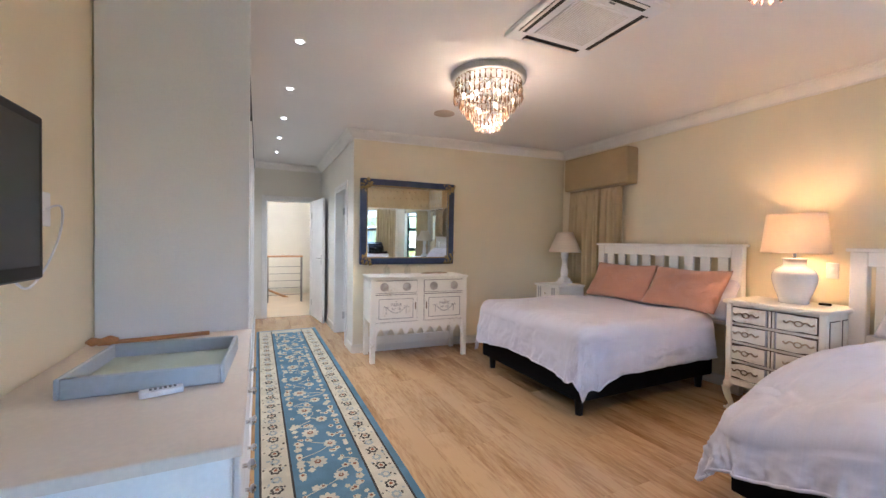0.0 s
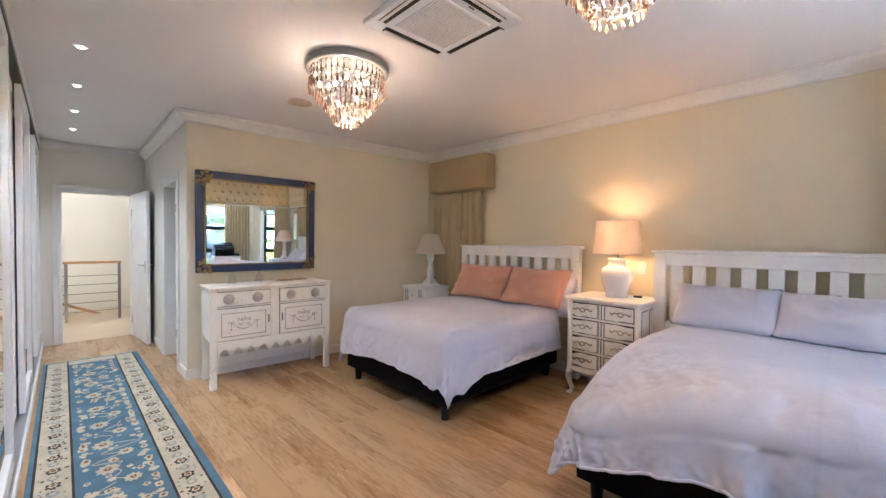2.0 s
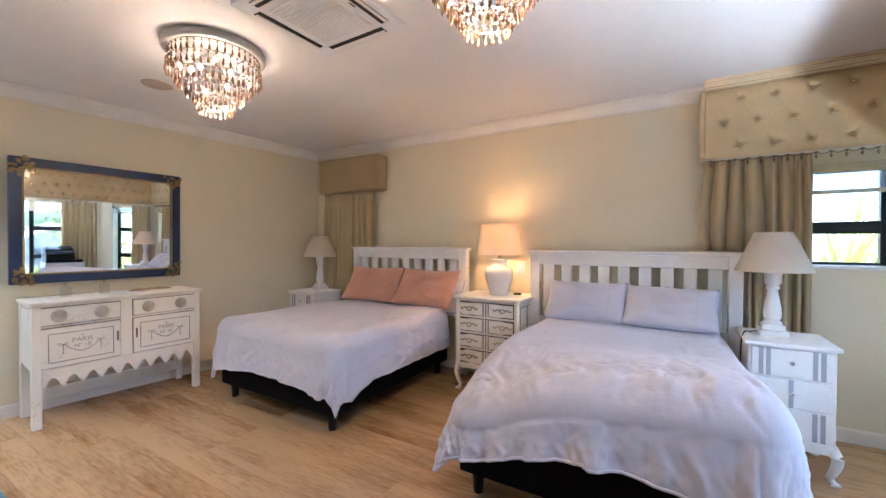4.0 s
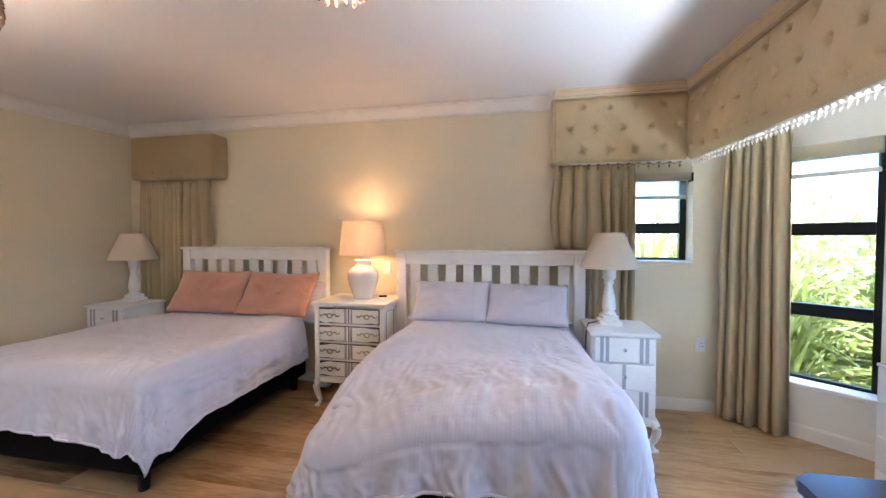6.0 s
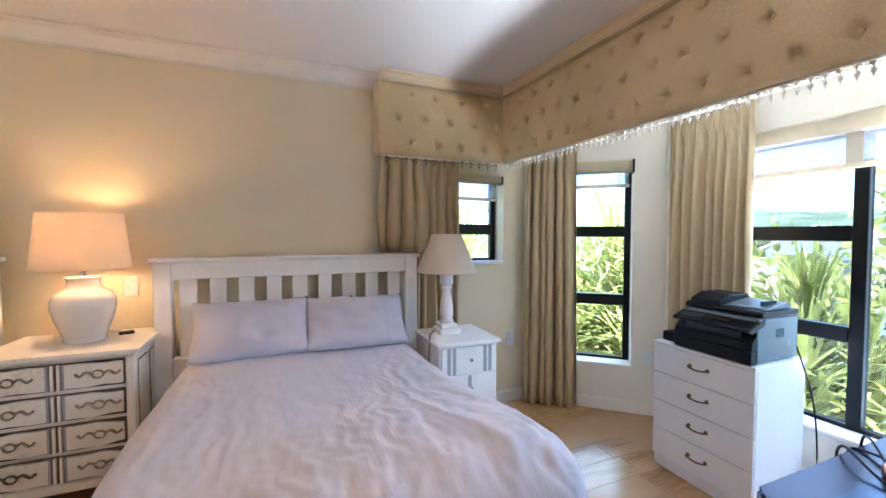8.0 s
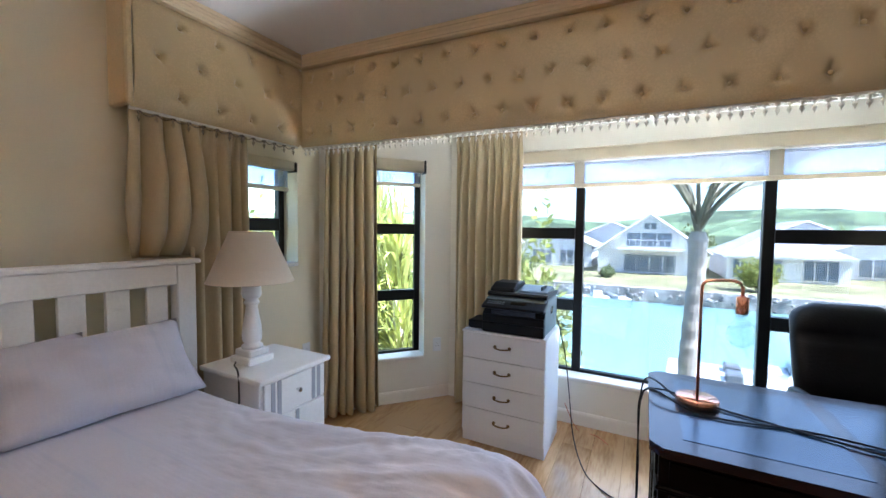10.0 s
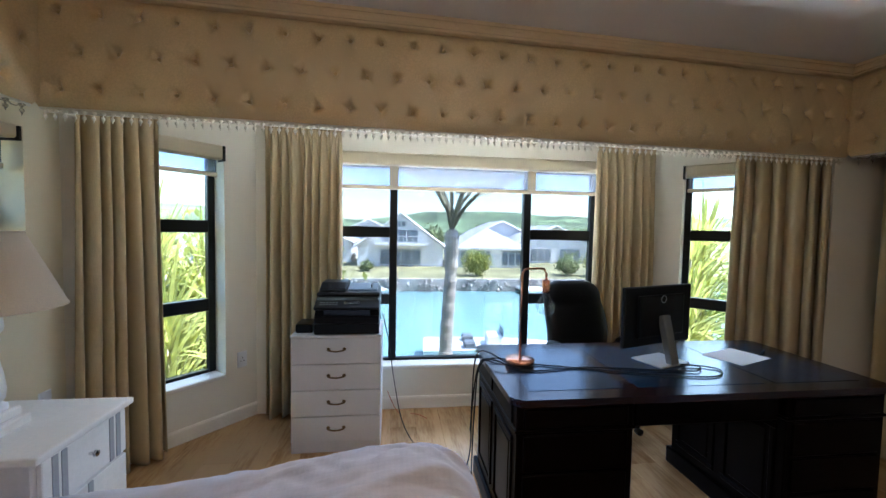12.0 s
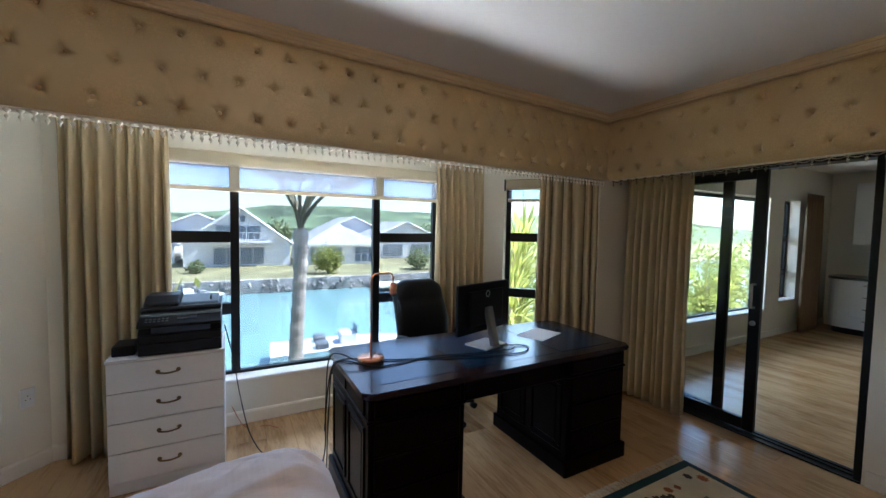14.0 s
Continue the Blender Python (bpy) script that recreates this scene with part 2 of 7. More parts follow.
# Blue specular tint imitates sky reflected in the polish.
M_MAHOGTOP.node_tree.nodes["Principled BSDF"].inputs["Specular Tint"].default_value = (0.5, 0.65, 1.0, 1)
# Sky reflection put into the leather: blue base, blue specular tint.
M_LEATHER = mat("green_leather_sky_sheen", (0.010, 0.028, 0.060), 0.2, vary=0.15, fine=180, bump=0.04, spec=0.8)
M_LEATHER.node_tree.nodes["Principled BSDF"].inputs["Specular Tint"].default_value = (0.25, 0.5, 1.0, 1)
M_BLKLEATHER = mat("black_leather", (0.005, 0.005, 0.006), 0.42, vary=0.15, fine=90, bump=0.1, spec=0.2)
M_BLKPLASTIC = mat("black_plastic", (0.004, 0.0045, 0.006), 0.4, vary=0.1, fine=200, bump=0.03, spec=0.22)
M_GREYPLASTIC = mat("grey_plastic", (0.14, 0.15, 0.16), 0.4, vary=0.06, fine=200, bump=0.03)
M_SCREEN = mat("dark_screen", (0.008, 0.009, 0.010), 0.12, vary=0.05, bump=0.0)
M_COPPER = mat("polished_copper", (0.80, 0.36, 0.22), 0.16, metal=1.0, vary=0.05, bump=0.01)
M_STEEL = mat("brushed_steel", (0.55, 0.54, 0.52), 0.3, metal=1.0, vary=0.05, bump=0.02)
M_RAIL = mat("dull_steel_rail", (0.20, 0.18, 0.16), 0.4, metal=0.3, vary=0.08, bump=0.02)
M_BRONZE = mat("aged_bronze", (0.22, 0.15, 0.07), 0.4, metal=0.9, vary=0.15)
M_GOLD = mat("antique_gold_leaf", (0.42, 0.29, 0.11), 0.42, metal=0.8, vary=0.2, fine=60, bump=0.15)
M_BLUE = mat("dark_blue_frame_paint", (0.022, 0.040, 0.11), 0.4, vary=0.15, scale=6)
M_MIRROR = mirror_mat("mirror_glass")
M_CRYSTAL = mat("crystal_drop", (0.86, 0.80, 0.72), 0.05, vary=0.04, bump=0.0, spec=1.0)
M_CRYSTAL.node_tree.nodes["Principled BSDF"].inputs["Transmission Weight"].default_value = 0.75
M_BULB = glow("lit_bulb", (1.0, 0.62, 0.30), 1.6)
M_DOWN = glow("lit_downlight", (1.0, 0.93, 0.82), 1.4)
M_CHROME = mat("chrome", (0.7, 0.7, 0.7), 0.12, metal=1.0, vary=0.03, bump=0.0)
M_WATER = mat("canal_water", (0.20, 0.34, 0.34), 0.14, vary=0.06, scale=0.2, fine=2.5, bump=0.3)
M_LAWN = mat("lawn", (0.34, 0.31, 0.15), 0.9, vary=0.25, scale=0.3, fine=8, bump=0.3)
M_STONE = mat("sea_wall_stone", (0.56, 0.51, 0.46), 0.9, vary=0.3, scale=1.5, fine=6, bump=0.6)
M_HOUSE = mat("white_render", (0.72, 0.70, 0.68), 0.8, vary=0.03, scale=0.4, fine=5)
M_ROOF = mat("pale_grey_roof", (0.42, 0.41, 0.44), 0.8, vary=0.1, scale=1, fine=6)
# Panes lightened so that far haze sits in the colour.
M_PANE = mat("far_window_glass", (0.22, 0.25, 0.29), 0.2, vary=0.2)
M_HILL = mat("hill_bush", (0.17, 0.23, 0.11), 0.95, vary=0.35, scale=0.06, fine=0.5, bump=0.5)
M_TRUNK = mat("palm_trunk", (0.56, 0.49, 0.43), 0.9, vary=0.2, scale=2, fine=14, bump=0.6, stretch=(1, 1, 3))
M_FROND = cloth_mat("palm_frond", (0.40, 0.45, 0.13), 0.5, vary=0.25, fine=12)
M_PALM = cloth_mat("dry_palm_frond", (0.46, 0.42, 0.30), 0.3, vary=0.25, fine=12)
M_FRONDY = cloth_mat("yellow_green_leaf", (0.50, 0.52, 0.14), 0.5, vary=0.25, fine=12)
# Pale leaf colour has distance haze painted into it.
M_BUSH = cloth_mat("bush_leaf", (0.40, 0.45, 0.22), 0.45, vary=0.3, fine=10)
M_BOAT = mat("white_boat_hull", (0.75, 0.75, 0.74), 0.3, vary=0.03)
M_RUGB = mat("blue_rug_wool", (0.13, 0.22, 0.28), 0.95, vary=0.12, scale=5, fine=300, bump=0.3, spec=0.05)
M_RUGC = mat("cream_rug_wool", (0.60, 0.53, 0.38), 0.95, vary=0.10, scale=6, fine=300, bump=0.3, spec=0.05)
M_RUGR = mat("rust_rug_wool", (0.30, 0.12, 0.06), 0.95, vary=0.15, fine=300, bump=0.3, spec=0.05)
M_RUGD = mat("dark_rug_wool", (0.07, 0.06, 0.05), 0.95, vary=0.15, fine=300, bump=0.3, spec=0.05)
M_TRAY = mat("grey_blue_tray_paint", (0.42, 0.47, 0.52), 0.5, vary=0.05)
M_TRAYIN = mat("pale_green_tray_liner", (0.48, 0.54, 0.44), 0.4, vary=0.06)
M_WOODSTICK = mat("varnished_pine", (0.48, 0.24, 0.08), 0.4, vary=0.1)
M_STONEW = mat("granite_worktop", (0.02, 0.02, 0.022), 0.2, vary=0.3, fine=120)
M_PAPER = mat("white_paper", (0.75, 0.76, 0.78), 0.7, vary=0.02)
M_BRICKPAVE = mat("paving", (0.42, 0.36, 0.30), 0.85, vary=0.1)


# mesh helpers
def thing(name, label, category, at=(0, 0, 0), rz=0.0, group="", kind=""):
    e = new(name)
    e.empty_display_size = 0.1
    e.matrix_world = pose(*at, 0, 0, rz)
    return tagged(e, label, category, group, kind)


def part(name, bm, material, parent=None, label="", smooth=False):
    me = bpy.data.meshes.new(name)
    bmesh.ops.recalc_face_normals(bm, faces=bm.faces)
    bm.to_mesh(me)
    bm.free()
    if smooth:
        me.polygons.foreach_set("use_smooth", [True] * len(me.polygons))
    for m in (material if isinstance(material, (list, tuple)) else [material]):
        me.materials.append(m)
    o = new(name, me)
    if parent:
        o.parent = parent
    return tagged(o, label)


def box(x0, x1, y0, y1, z0, z1, bevel=0.0, bm=None, segments=1):
    own = bmesh.new()
    v = [own.verts.new((x, y, z)) for x in (x0, x1) for y in (y0, y1) for z in (z0, z1)]
    for f in ((0, 1, 3, 2), (4, 6, 7, 5), (0, 4, 5, 1), (2, 3, 7, 6), (0, 2, 6, 4), (1, 5, 7, 3)):
        own.faces.new([v[i] for i in f])
    if bevel:
        bmesh.ops.bevel(own, geom=own.edges[:], offset=bevel, segments=segments, affect="EDGES", profile=0.6)
    return merge(bm, own)


def merge(bm, own, m=None):
    if m is not None:
        bmesh.ops.transform(own, matrix=m, verts=own.verts)
    if bm is None:
        return own
    me = bpy.data.meshes.new("tmp")
    own.to_mesh(me)
    own.free()
    bm.from_mesh(me)
    bpy.data.meshes.remove(me)
    return bm


def lathe(profile, at=(0, 0, 0), n=28, bm=None, caps=True):
    own = bmesh.new()
    rings = [[own.verts.new((at[0] + r * math.cos(2 * math.pi * i / n), at[1] + r * math.sin(2 * math.pi * i / n), at[2] + z)) for i in range(n)] for r, z in profile]
    for a, b in zip(rings, rings[1:]):
        for i in range(n):
            own.faces.new((a[i], a[(i + 1) % n], b[(i + 1) % n], b[i]))
    if caps:
        own.faces.new(rings[0][::-1])
        own.faces.new(rings[-1])
    return merge(bm, own)


def tube(points, r, n=8, bm=None):
    own = bmesh.new()
    pts = [Vector(p) for p in points]
    rings = []
    for i, p in enumerate(pts):
        d = (pts[min(i + 1, len(pts) - 1)] - pts[max(i - 1, 0)]).normalized()
        u = d.cross(Vector((0, 0, 1)) if abs(d.z) < 0.9 else Vector((1, 0, 0))).normalized()
        w = d.cross(u)
        rr = r[i] if isinstance(r, (list, tuple)) else r
        rings.append([own.verts.new(p + rr * (math.cos(2 * math.pi * k / n) * u + math.sin(2 * math.pi * k / n) * w)) for k in range(n)])
    for a, b in zip(rings, rings[1:]):
        for k in range(n):
            own.faces.new((a[k], a[(k + 1) % n], b[(k + 1) % n], b[k]))
    own.faces.new(rings[0][::-1])
    own.faces.new(rings[-1])
    return merge(bm, own)


def prism(outline, z0, z1, bm=None, bevel=0.0):
    """Outline in x, y, drawn up from z0 to z1."""
    own = bmesh.new()
    lo = [own.verts.new((x, y, z0)) for x, y in outline]
    hi = [own.verts.new((x, y, z1)) for x, y in outline]
    n = len(outline)
    own.faces.new(lo[::-1])
    own.faces.new(hi)
    for i in range(n):
        own.faces.new((lo[i], lo[(i + 1) % n], hi[(i + 1) % n], hi[i]))
    if bevel:
        bmesh.ops.bevel(own, geom=own.edges[:], offset=bevel, segments=1, affect="EDGES")
    return merge(bm, own)


def spline(pts, steps=8):
    """Points on a smooth curve through pts."""
    P = [Vector(p) for p in pts]
    out = []
    for i in range(len(P) - 1):
        a, b, c, d = P[max(i - 1, 0)], P[i], P[i + 1], P[min(i + 2, len(P) - 1)]
        for k in range(steps):
            t = k / steps
            out.append(0.5 * ((2 * b) + (c - a) * t + (2 * a - 5 * b + 4 * c - d) * t * t + (3 * b - a - 3 * c + d) * t ** 3))
    out.append(P[-1])
    return out


def along(a, b):
    """Frame of a wall run from a to b: local x along it, local y to its left, origin at a; with its length."""
    d = Vector((b[0] - a[0], b[1] - a[1]))
    return pose(a[0], a[1], 0, 0, 0, math.degrees(math.atan2(d.y, d.x))), d.length


# ---- structure ----
CEIL = 2.62
WT = 0.22


def wall(name, a, b, material, openings=(), z1=CEIL, thick=WT, ext=(0.0, 0.0)):
    """A wall with its room face on the line from a to b, the room to its left; openings as (s0, s1, z0, z1) along it."""
    m, n = along(a, b)
    bm = bmesh.new()
    s = -ext[0]
    for o in sorted(openings):
        box(s, o[0], -thick, 0, 0, z1, bm=bm)
        if o[2] > 0:
            box(o[0], o[1], -thick, 0, 0, o[2], bm=bm)
        if o[3] < z1:
            box(o[0], o[1], -thick, 0, o[3], z1, bm=bm)
        s = o[1]
    box(s, n + ext[1], -thick, 0, 0, z1, bm=bm)
    o = part(name, bm, material)
    o.matrix_world = m
    return tagged(o, kind="structure")


P_SE, P_NE, P_N, P_C = (4.09, -1.0), (4.09, 4.76), (1.13, 5.0), (1.13, 7.62)
P_B0, P_B1, P_B2 = (-0.75, -0.98), (0.06, -1.83), (3.36, -1.83)
wall("wall_east", P_SE, P_NE, M_WALL, [(0.21, 0.80, 1.20, 1.95)], ext=(0.0, 0.3))
wall("wall_north", P_NE, P_N, M_WALL)
wall("wall_corridor", P_N, P_C, M_WALLB, [(0.38, 1.16, 0.0, 2.03)], thick=0.12)
wall("wall_corridor_end", P_C, (-0.56, 7.62), M_WALLB, [(0.13, 0.91, 0.0, 2.03)], thick=0.14, ext=(0.12, 0.2))
wall("wall_west", (-0.56, 7.62), (-0.56, 1.25), M_WALL, ext=(0.0, 0.0))
wall("wall_west_return", (-0.78, 1.25), (-1.15, 1.25), M_WALLB, ext=(0.0, 0.2))
wall("wall_sliding_door", (-1.15, 1.25), (-1.15, -0.98), M_WALLB, [(0.53, 2.10, 0.0, 2.10)], thick=0.16)
wall("wall_south_west", (-1.15, -0.98), P_B0, M_WALLB, ext=(0.16, 0.05))
wall("wall_bay_west", P_B0, P_B1, M_WALLB, [(0.27, 0.93, 0.36, 2.05)], ext=(0.0, 0.08))
wall("wall_bay", P_B1, P_B2, M_WALLB, [(0.43, 2.89, 0.33, 2.05)], ext=(0.0, 0.0))
wall("wall_bay_east", P_B2, P_SE, M_WALLB, [(0.24, 0.90, 0.36, 2.05)], ext=(0.08, 0.15))

tagged(part("ceiling", box(-7.2, 4.4, -2.3, 11.4, CEIL, CEIL + 0.15), M_CEIL), kind="structure")
floor = tagged(part("floor", box(-7.2, 4.4, -2.3, 11.4, -0.2, -0.012), M_GROOVE), kind="structure")

CORNICE = [(0.0, -0.10), (0.012, -0.10), (0.014, -0.085), (0.03, -0.07), (0.055, -0.045), (0.075, -0.03), (0.08, -0.015), (0.095, -0.012), (0.095, 0.0), (0.0, 0.0)]


def moulding(name, a, b, profile, z, material, e0=0.0, e1=0.0):
    m, n = along(a, b)
    bm = bmesh.new()
    ends = [[bm.verts.new((s + k * p[0], p[0], z + p[1])) for p in profile] for s, k in ((0.0, e0), (n, e1))]
    for i in range(len(profile)):
        j = (i + 1) % len(profile)
        bm.faces.new((ends[0][i], ends[0][j], ends[1][j], ends[1][i]))
    bm.faces.new(ends[0])
    bm.faces.new(ends[1][::-1])
    o = part(name, bm, material)
    o.matrix_world = m
    return tagged(o, kind="structure")


for a, b, e0, e1 in ((P_SE, P_NE, 0, -1), (P_NE, P_N, 1, 1), (P_N, P_C, -1, -1), (P_C, (-0.5, 7.62), 1, 0)):
    moulding("cornice", a, b, CORNICE, CEIL - 0.002, M_TRIM, e0, e1)
SKIRT = [(0.0, 0.0), (0.014, 0.0), (0.014, 0.085), (0.008, 0.10), (0.0, 0.10)]
for a, b in ((P_SE, P_NE), (P_NE, P_N), (P_N, (1.13, 5.30)), ((1.13, 6.25), P_C), (P_B0, P_B1), (P_B1, P_B2), (P_B2, P_SE), ((-1.15, -0.98), P_B0), ((-1.15, 1.25), (-1.15, 0.74))):
    moulding("baseboard", a, b, SKIRT, 0.0, M_SKIRT)


# windows
def casement(name, a, b, s0, s1, z0, z1, uprights, transoms, depth=0.14, label="", glass=None):
    """Black aluminium window set back in its opening. transoms: (bay, z)."""
    m, _ = along(a, b)
    w = thing(name, label or "black aluminium window with clear panes in a white reveal", "window", kind="structure")
    w.matrix_world = m
    y1, y0 = -depth + 0.0, -depth - 0.05
    f = 0.05
    part("window_frame", frame_bm(s0, s1, y0, y1, z0, z1, f), M_ALU, w)
    edges = [s0 + f] + list(uprights) + [s1 - f]
    for u in uprights:
        part("mullion", box(u - 0.032, u + 0.032, y0 - 0.005, y1 + 0.008, z0 + f, z1 - f, 0.004), M_ALU, w)
    for i in range(len(edges) - 1):
        l = edges[i] + (0.032 if i else 0.0)
        r = edges[i + 1] - (0.032 if i < len(edges) - 2 else 0.0)
        zs = sorted(t[1] for t in transoms if t[0] == i)
        for zt in zs:
            tr = part("transom", box(l, r, y0 - 0.003, y1 + 0.012, zt - 0.045, zt + 0.045, 0.004), M_ALU, w)
        lows = [z0 + f] + [zt + 0.045 for zt in zs]
        highs = [zt - 0.045 for zt in zs] + [z1 - f]
        for lo, hi in zip(lows, highs):
            p = part("pane", box(l, r, y0 + 0.02, y0 + 0.026, lo, hi), glass or M_GLASS, w)
            p.visible_shadow = False
    part("window_sill", box(s0 + 0.002, s1 - 0.002, y1, 0.012, z0 + 0.002, z0 + 0.03, 0.006), M_TRIM, w)
    return w


def frame_bm(s0, s1, y0, y1, z0, z1, f):
    bm = box(s0, s0 + f, y0, y1, z0, z1, 0.004)
    box(s1 - f, s1, y0, y1, z0, z1, 0.004, bm)
    box(s0 + f, s1 - f, y0, y1, z0, z0 + f, 0.004, bm)
    box(s0 + f, s1 - f, y0, y1, z1 - f, z1, 0.004, bm)
    return bm


casement("window_1", P_SE, P_NE, 0.21, 0.80, 1.20, 1.95, (), [(0, 1.50)], glass=M_GLASS2)
casement("window_2", P_B2, P_SE, 0.24, 0.90, 0.36, 2.05, (), [(0, 1.48), (0, 0.90)], glass=M_GLASS2)
casement("window_3", P_B1, P_B2, 0.43, 2.89, 0.33, 2.05, (1.07, 2.24), [(0, 1.46), (2, 1.46), (0, 0.89), (2, 0.89)])
casement("window_4", P_B0, P_B1, 0.27, 0.93, 0.36, 2.05, (), [(0, 1.48), (0, 0.90)], glass=M_GLASS2)


def blind(a, b, s0, s1, ztop, zbot, splits=(), box_h=0.10, off=-0.03):
    m, _ = along(a, b)
    t = thing("roller_blind", "cream roller blind drawn a little way down a window", "blind")
    t.matrix_world = m
    part("cassette", box(s0, s1, off - 0.04, off + 0.04, ztop - box_h, ztop, 0.01), M_BLIND, t, "cream fabric-covered cassette")
    part("screen", box(s0 + 0.02, s1 - 0.02, off - 0.022, off - 0.019, zbot + 0.03, ztop - box_h + 0.01), M_SHEERBLIND, t, "see-through screen fabric")
    part("hem_bar", box(s0 + 0.015, s1 - 0.015, off - 0.03, off - 0.012, zbot, zbot + 0.03, 0.004), M_BLIND, t)
    for e in (s0 - 0.015, s1):
        part("bracket", box(e, e + 0.015, off - 0.045, off + 0.045, ztop - box_h - 0.01, ztop, 0.003), M_ALU, t, "black end bracket")
    for s in splits:
        part("stile", box(s - 0.035, s + 0.035, off - 0.019, off - 0.015, zbot + 0.03, ztop - box_h), M_BLIND, t)
    part("pull_cord", tube([(s1 - 0.01, off + 0.05, ztop - 0.05), (s1 - 0.008, off + 0.052, 1.2), (s1 - 0.012, off + 0.05, max(zbot - 1.1, 0.7))], 0.003, 6), M_TRIM, t)
    return t


blind(P_SE, P_NE, 0.22, 0.79, 1.99, 1.74, off=-0.05)
blind(P_B2, P_SE, 0.25, 0.89, 2.06, 1.84)
blind(P_B1, P_B2, 0.44, 2.88, 2.10, 1.81, (1.07, 2.24))
blind(P_B0, P_B1, 0.28, 0.92, 2.06, 1.84)


# inner doors
def door_frame(name, a, b, s0, s1, z1, thick):
    m, _ = along(a, b)
    t = thing(name, "white painted timber door frame", "door frame", kind="structure")
    t.matrix_world = m
    for s in (s0, s1 - 0.04):
        part("jamb", box(s, s + 0.04, -thick - 0.012, 0.012, 0, z1, 0.004), M_WHITE, t)
    part("head", box(s0 + 0.04, s1 - 0.04, -thick - 0.012, 0.012, z1 - 0.04, z1, 0.004), M_WHITE, t)
    for s in (s0 - 0.05, s1):
        part("architrave", box(s, s + 0.05, 0.0, 0.016, 0, z1 + 0.05, 0.004), M_TRIM, t)
    part("architrave", box(s0, s1, 0.0, 0.016, z1, z1 + 0.05, 0.004), M_TRIM, t)
    return t


def door_leaf(name, at, rz, w, label, hinge_side=1):
    t = thing(name, label, "door", at, rz, kind="structure")
    bm = box(0, w, -0.02, 0.02, 0.01, 2.0, 0.003)
    part("leaf", bm, M_WHITE, t)
    for side in (-1, 1):
        part("lever_plate", box(w - 0.085, w - 0.045, side * 0.02 - 0.004, side * 0.02 + 0.004, 0.93, 1.10, 0.002), M_STEEL, t)
        part("lever_handle", tube([(w - 0.065, side * 0.02, 1.04), (w - 0.065, side * 0.07, 1.04), (w - 0.18, side * 0.072, 1.04)], 0.009), M_STEEL, t, "brushed steel lever handle")
    for z in (0.25, 1.75):
        part("hinge", box(-0.012, 0.03, -0.026, 0.026, z - 0.05, z + 0.05), M_STEEL, t)
    return t


door_frame("door_frame_1", P_C, (-0.56, 7.62), 0.13, 0.91, 2.03, 0.14)
door_leaf("door_1", (0.985, 7.56, 0), -84.5, 0.76, "open white flush door with a steel lever handle")
door_frame("door_frame_2", P_N, P_C, 0.38, 1.16, 2.03, 0.12)
door_leaf("door_2", (1.235, 6.12, 0), 18, 0.70, "white door standing open into a side room")

# landing beyond the corridor
wall("wall_landing_far", (2.6, 10.8), (-2.4, 10.8), M_WALLB, z1=CEIL)
wall("wall_landing_side", (1.12, 7.77), (1.12, 9.1), M_WALLB, thick=0.12)
wall("wall_landing_east", (2.6, 7.76), (2.6, 10.8), M_WALLB)
wall("wall_landing_west", (-2.4, 10.8), (-2.4, 7.62), M_WALLB)
wall("wall_side_room", (2.6, 5.2), (2.6, 7.76), M_WALLB)
rail = thing("railing", "steel balustrade with thin rods and a wooden handrail", "railing", (0, 9.35, 0))
for px in (-1.2, -0.45, 0.3, 0.97):
    part("post", box(px - 0.02, px + 0.02, -0.02, 0.02, 0, 0.96, 0.003), M_RAIL, rail)
part("handrail", box(-2.2, 1.0, -0.025, 0.025, 0.96, 1.0, 0.012, segments=2), M_WOODSTICK, rail, "brown wooden handrail")
for z in (0.16, 0.31, 0.46, 0.61, 0.76):
    part("rod", tube([(-2.2, 0, z), (0.97, 0, z)], 0.006, 6), M_RAIL, rail)
stair = thing("stair_handrail", "sloping steel handrail of the stairs beyond", "railing", (0, 10.1, 0))
part("handrail", tube([(-1.4, 0, 1.0), (1.9, 0, -0.55)], 0.025), M_WOODSTICK, stair)
for k in range(3):
    part("rod", tube([(-1.4, 0, 0.82 - 0.18 * k), (1.9, 0, -0.73 - 0.18 * k)], 0.008, 6), M_RAIL, stair)
pic = thing("picture", "small dark framed picture on the landing wall", "picture", (1.115, 8.55, 0))
part("frame", box(-0.02, 0.0, -0.22, 0.22, 1.25, 1.75, 0.004), M_WORN_GAP, pic)
part("print", box(-0.023, -0.02, -0.18, 0.18, 1.3, 1.7), M_PAPER, pic)

# sliding door to the next room
sd = thing("sliding_door", "black aluminium sliding glass door, half open", "door", kind="structure")
sd.matrix_world = along((-1.15, 1.25), (-1.15, -0.98))[0]


def glazed_leaf(s0, s1, y, st=0.075):
    bm = box(s0, s0 + st, y - 0.02, y + 0.02, 0.03, 2.05, 0.004)
    box(s1 - st, s1, y - 0.02, y + 0.02, 0.03, 2.05, 0.004, bm)
    box(s0 + st, s1 - st, y - 0.02, y + 0.02, 0.03, 0.12, 0.004, bm)
    box(s0 + st, s1 - st, y - 0.02, y + 0.02, 1.98, 2.05, 0.004, bm)
    lf = part("leaf_frame", bm, M_ALU, sd)
    g = part("glass", box(s0 + st, s1 - st, y - 0.003, y + 0.003, 0.12, 1.98), M_CLEAR, lf)
    g.visible_shadow = False
    return lf


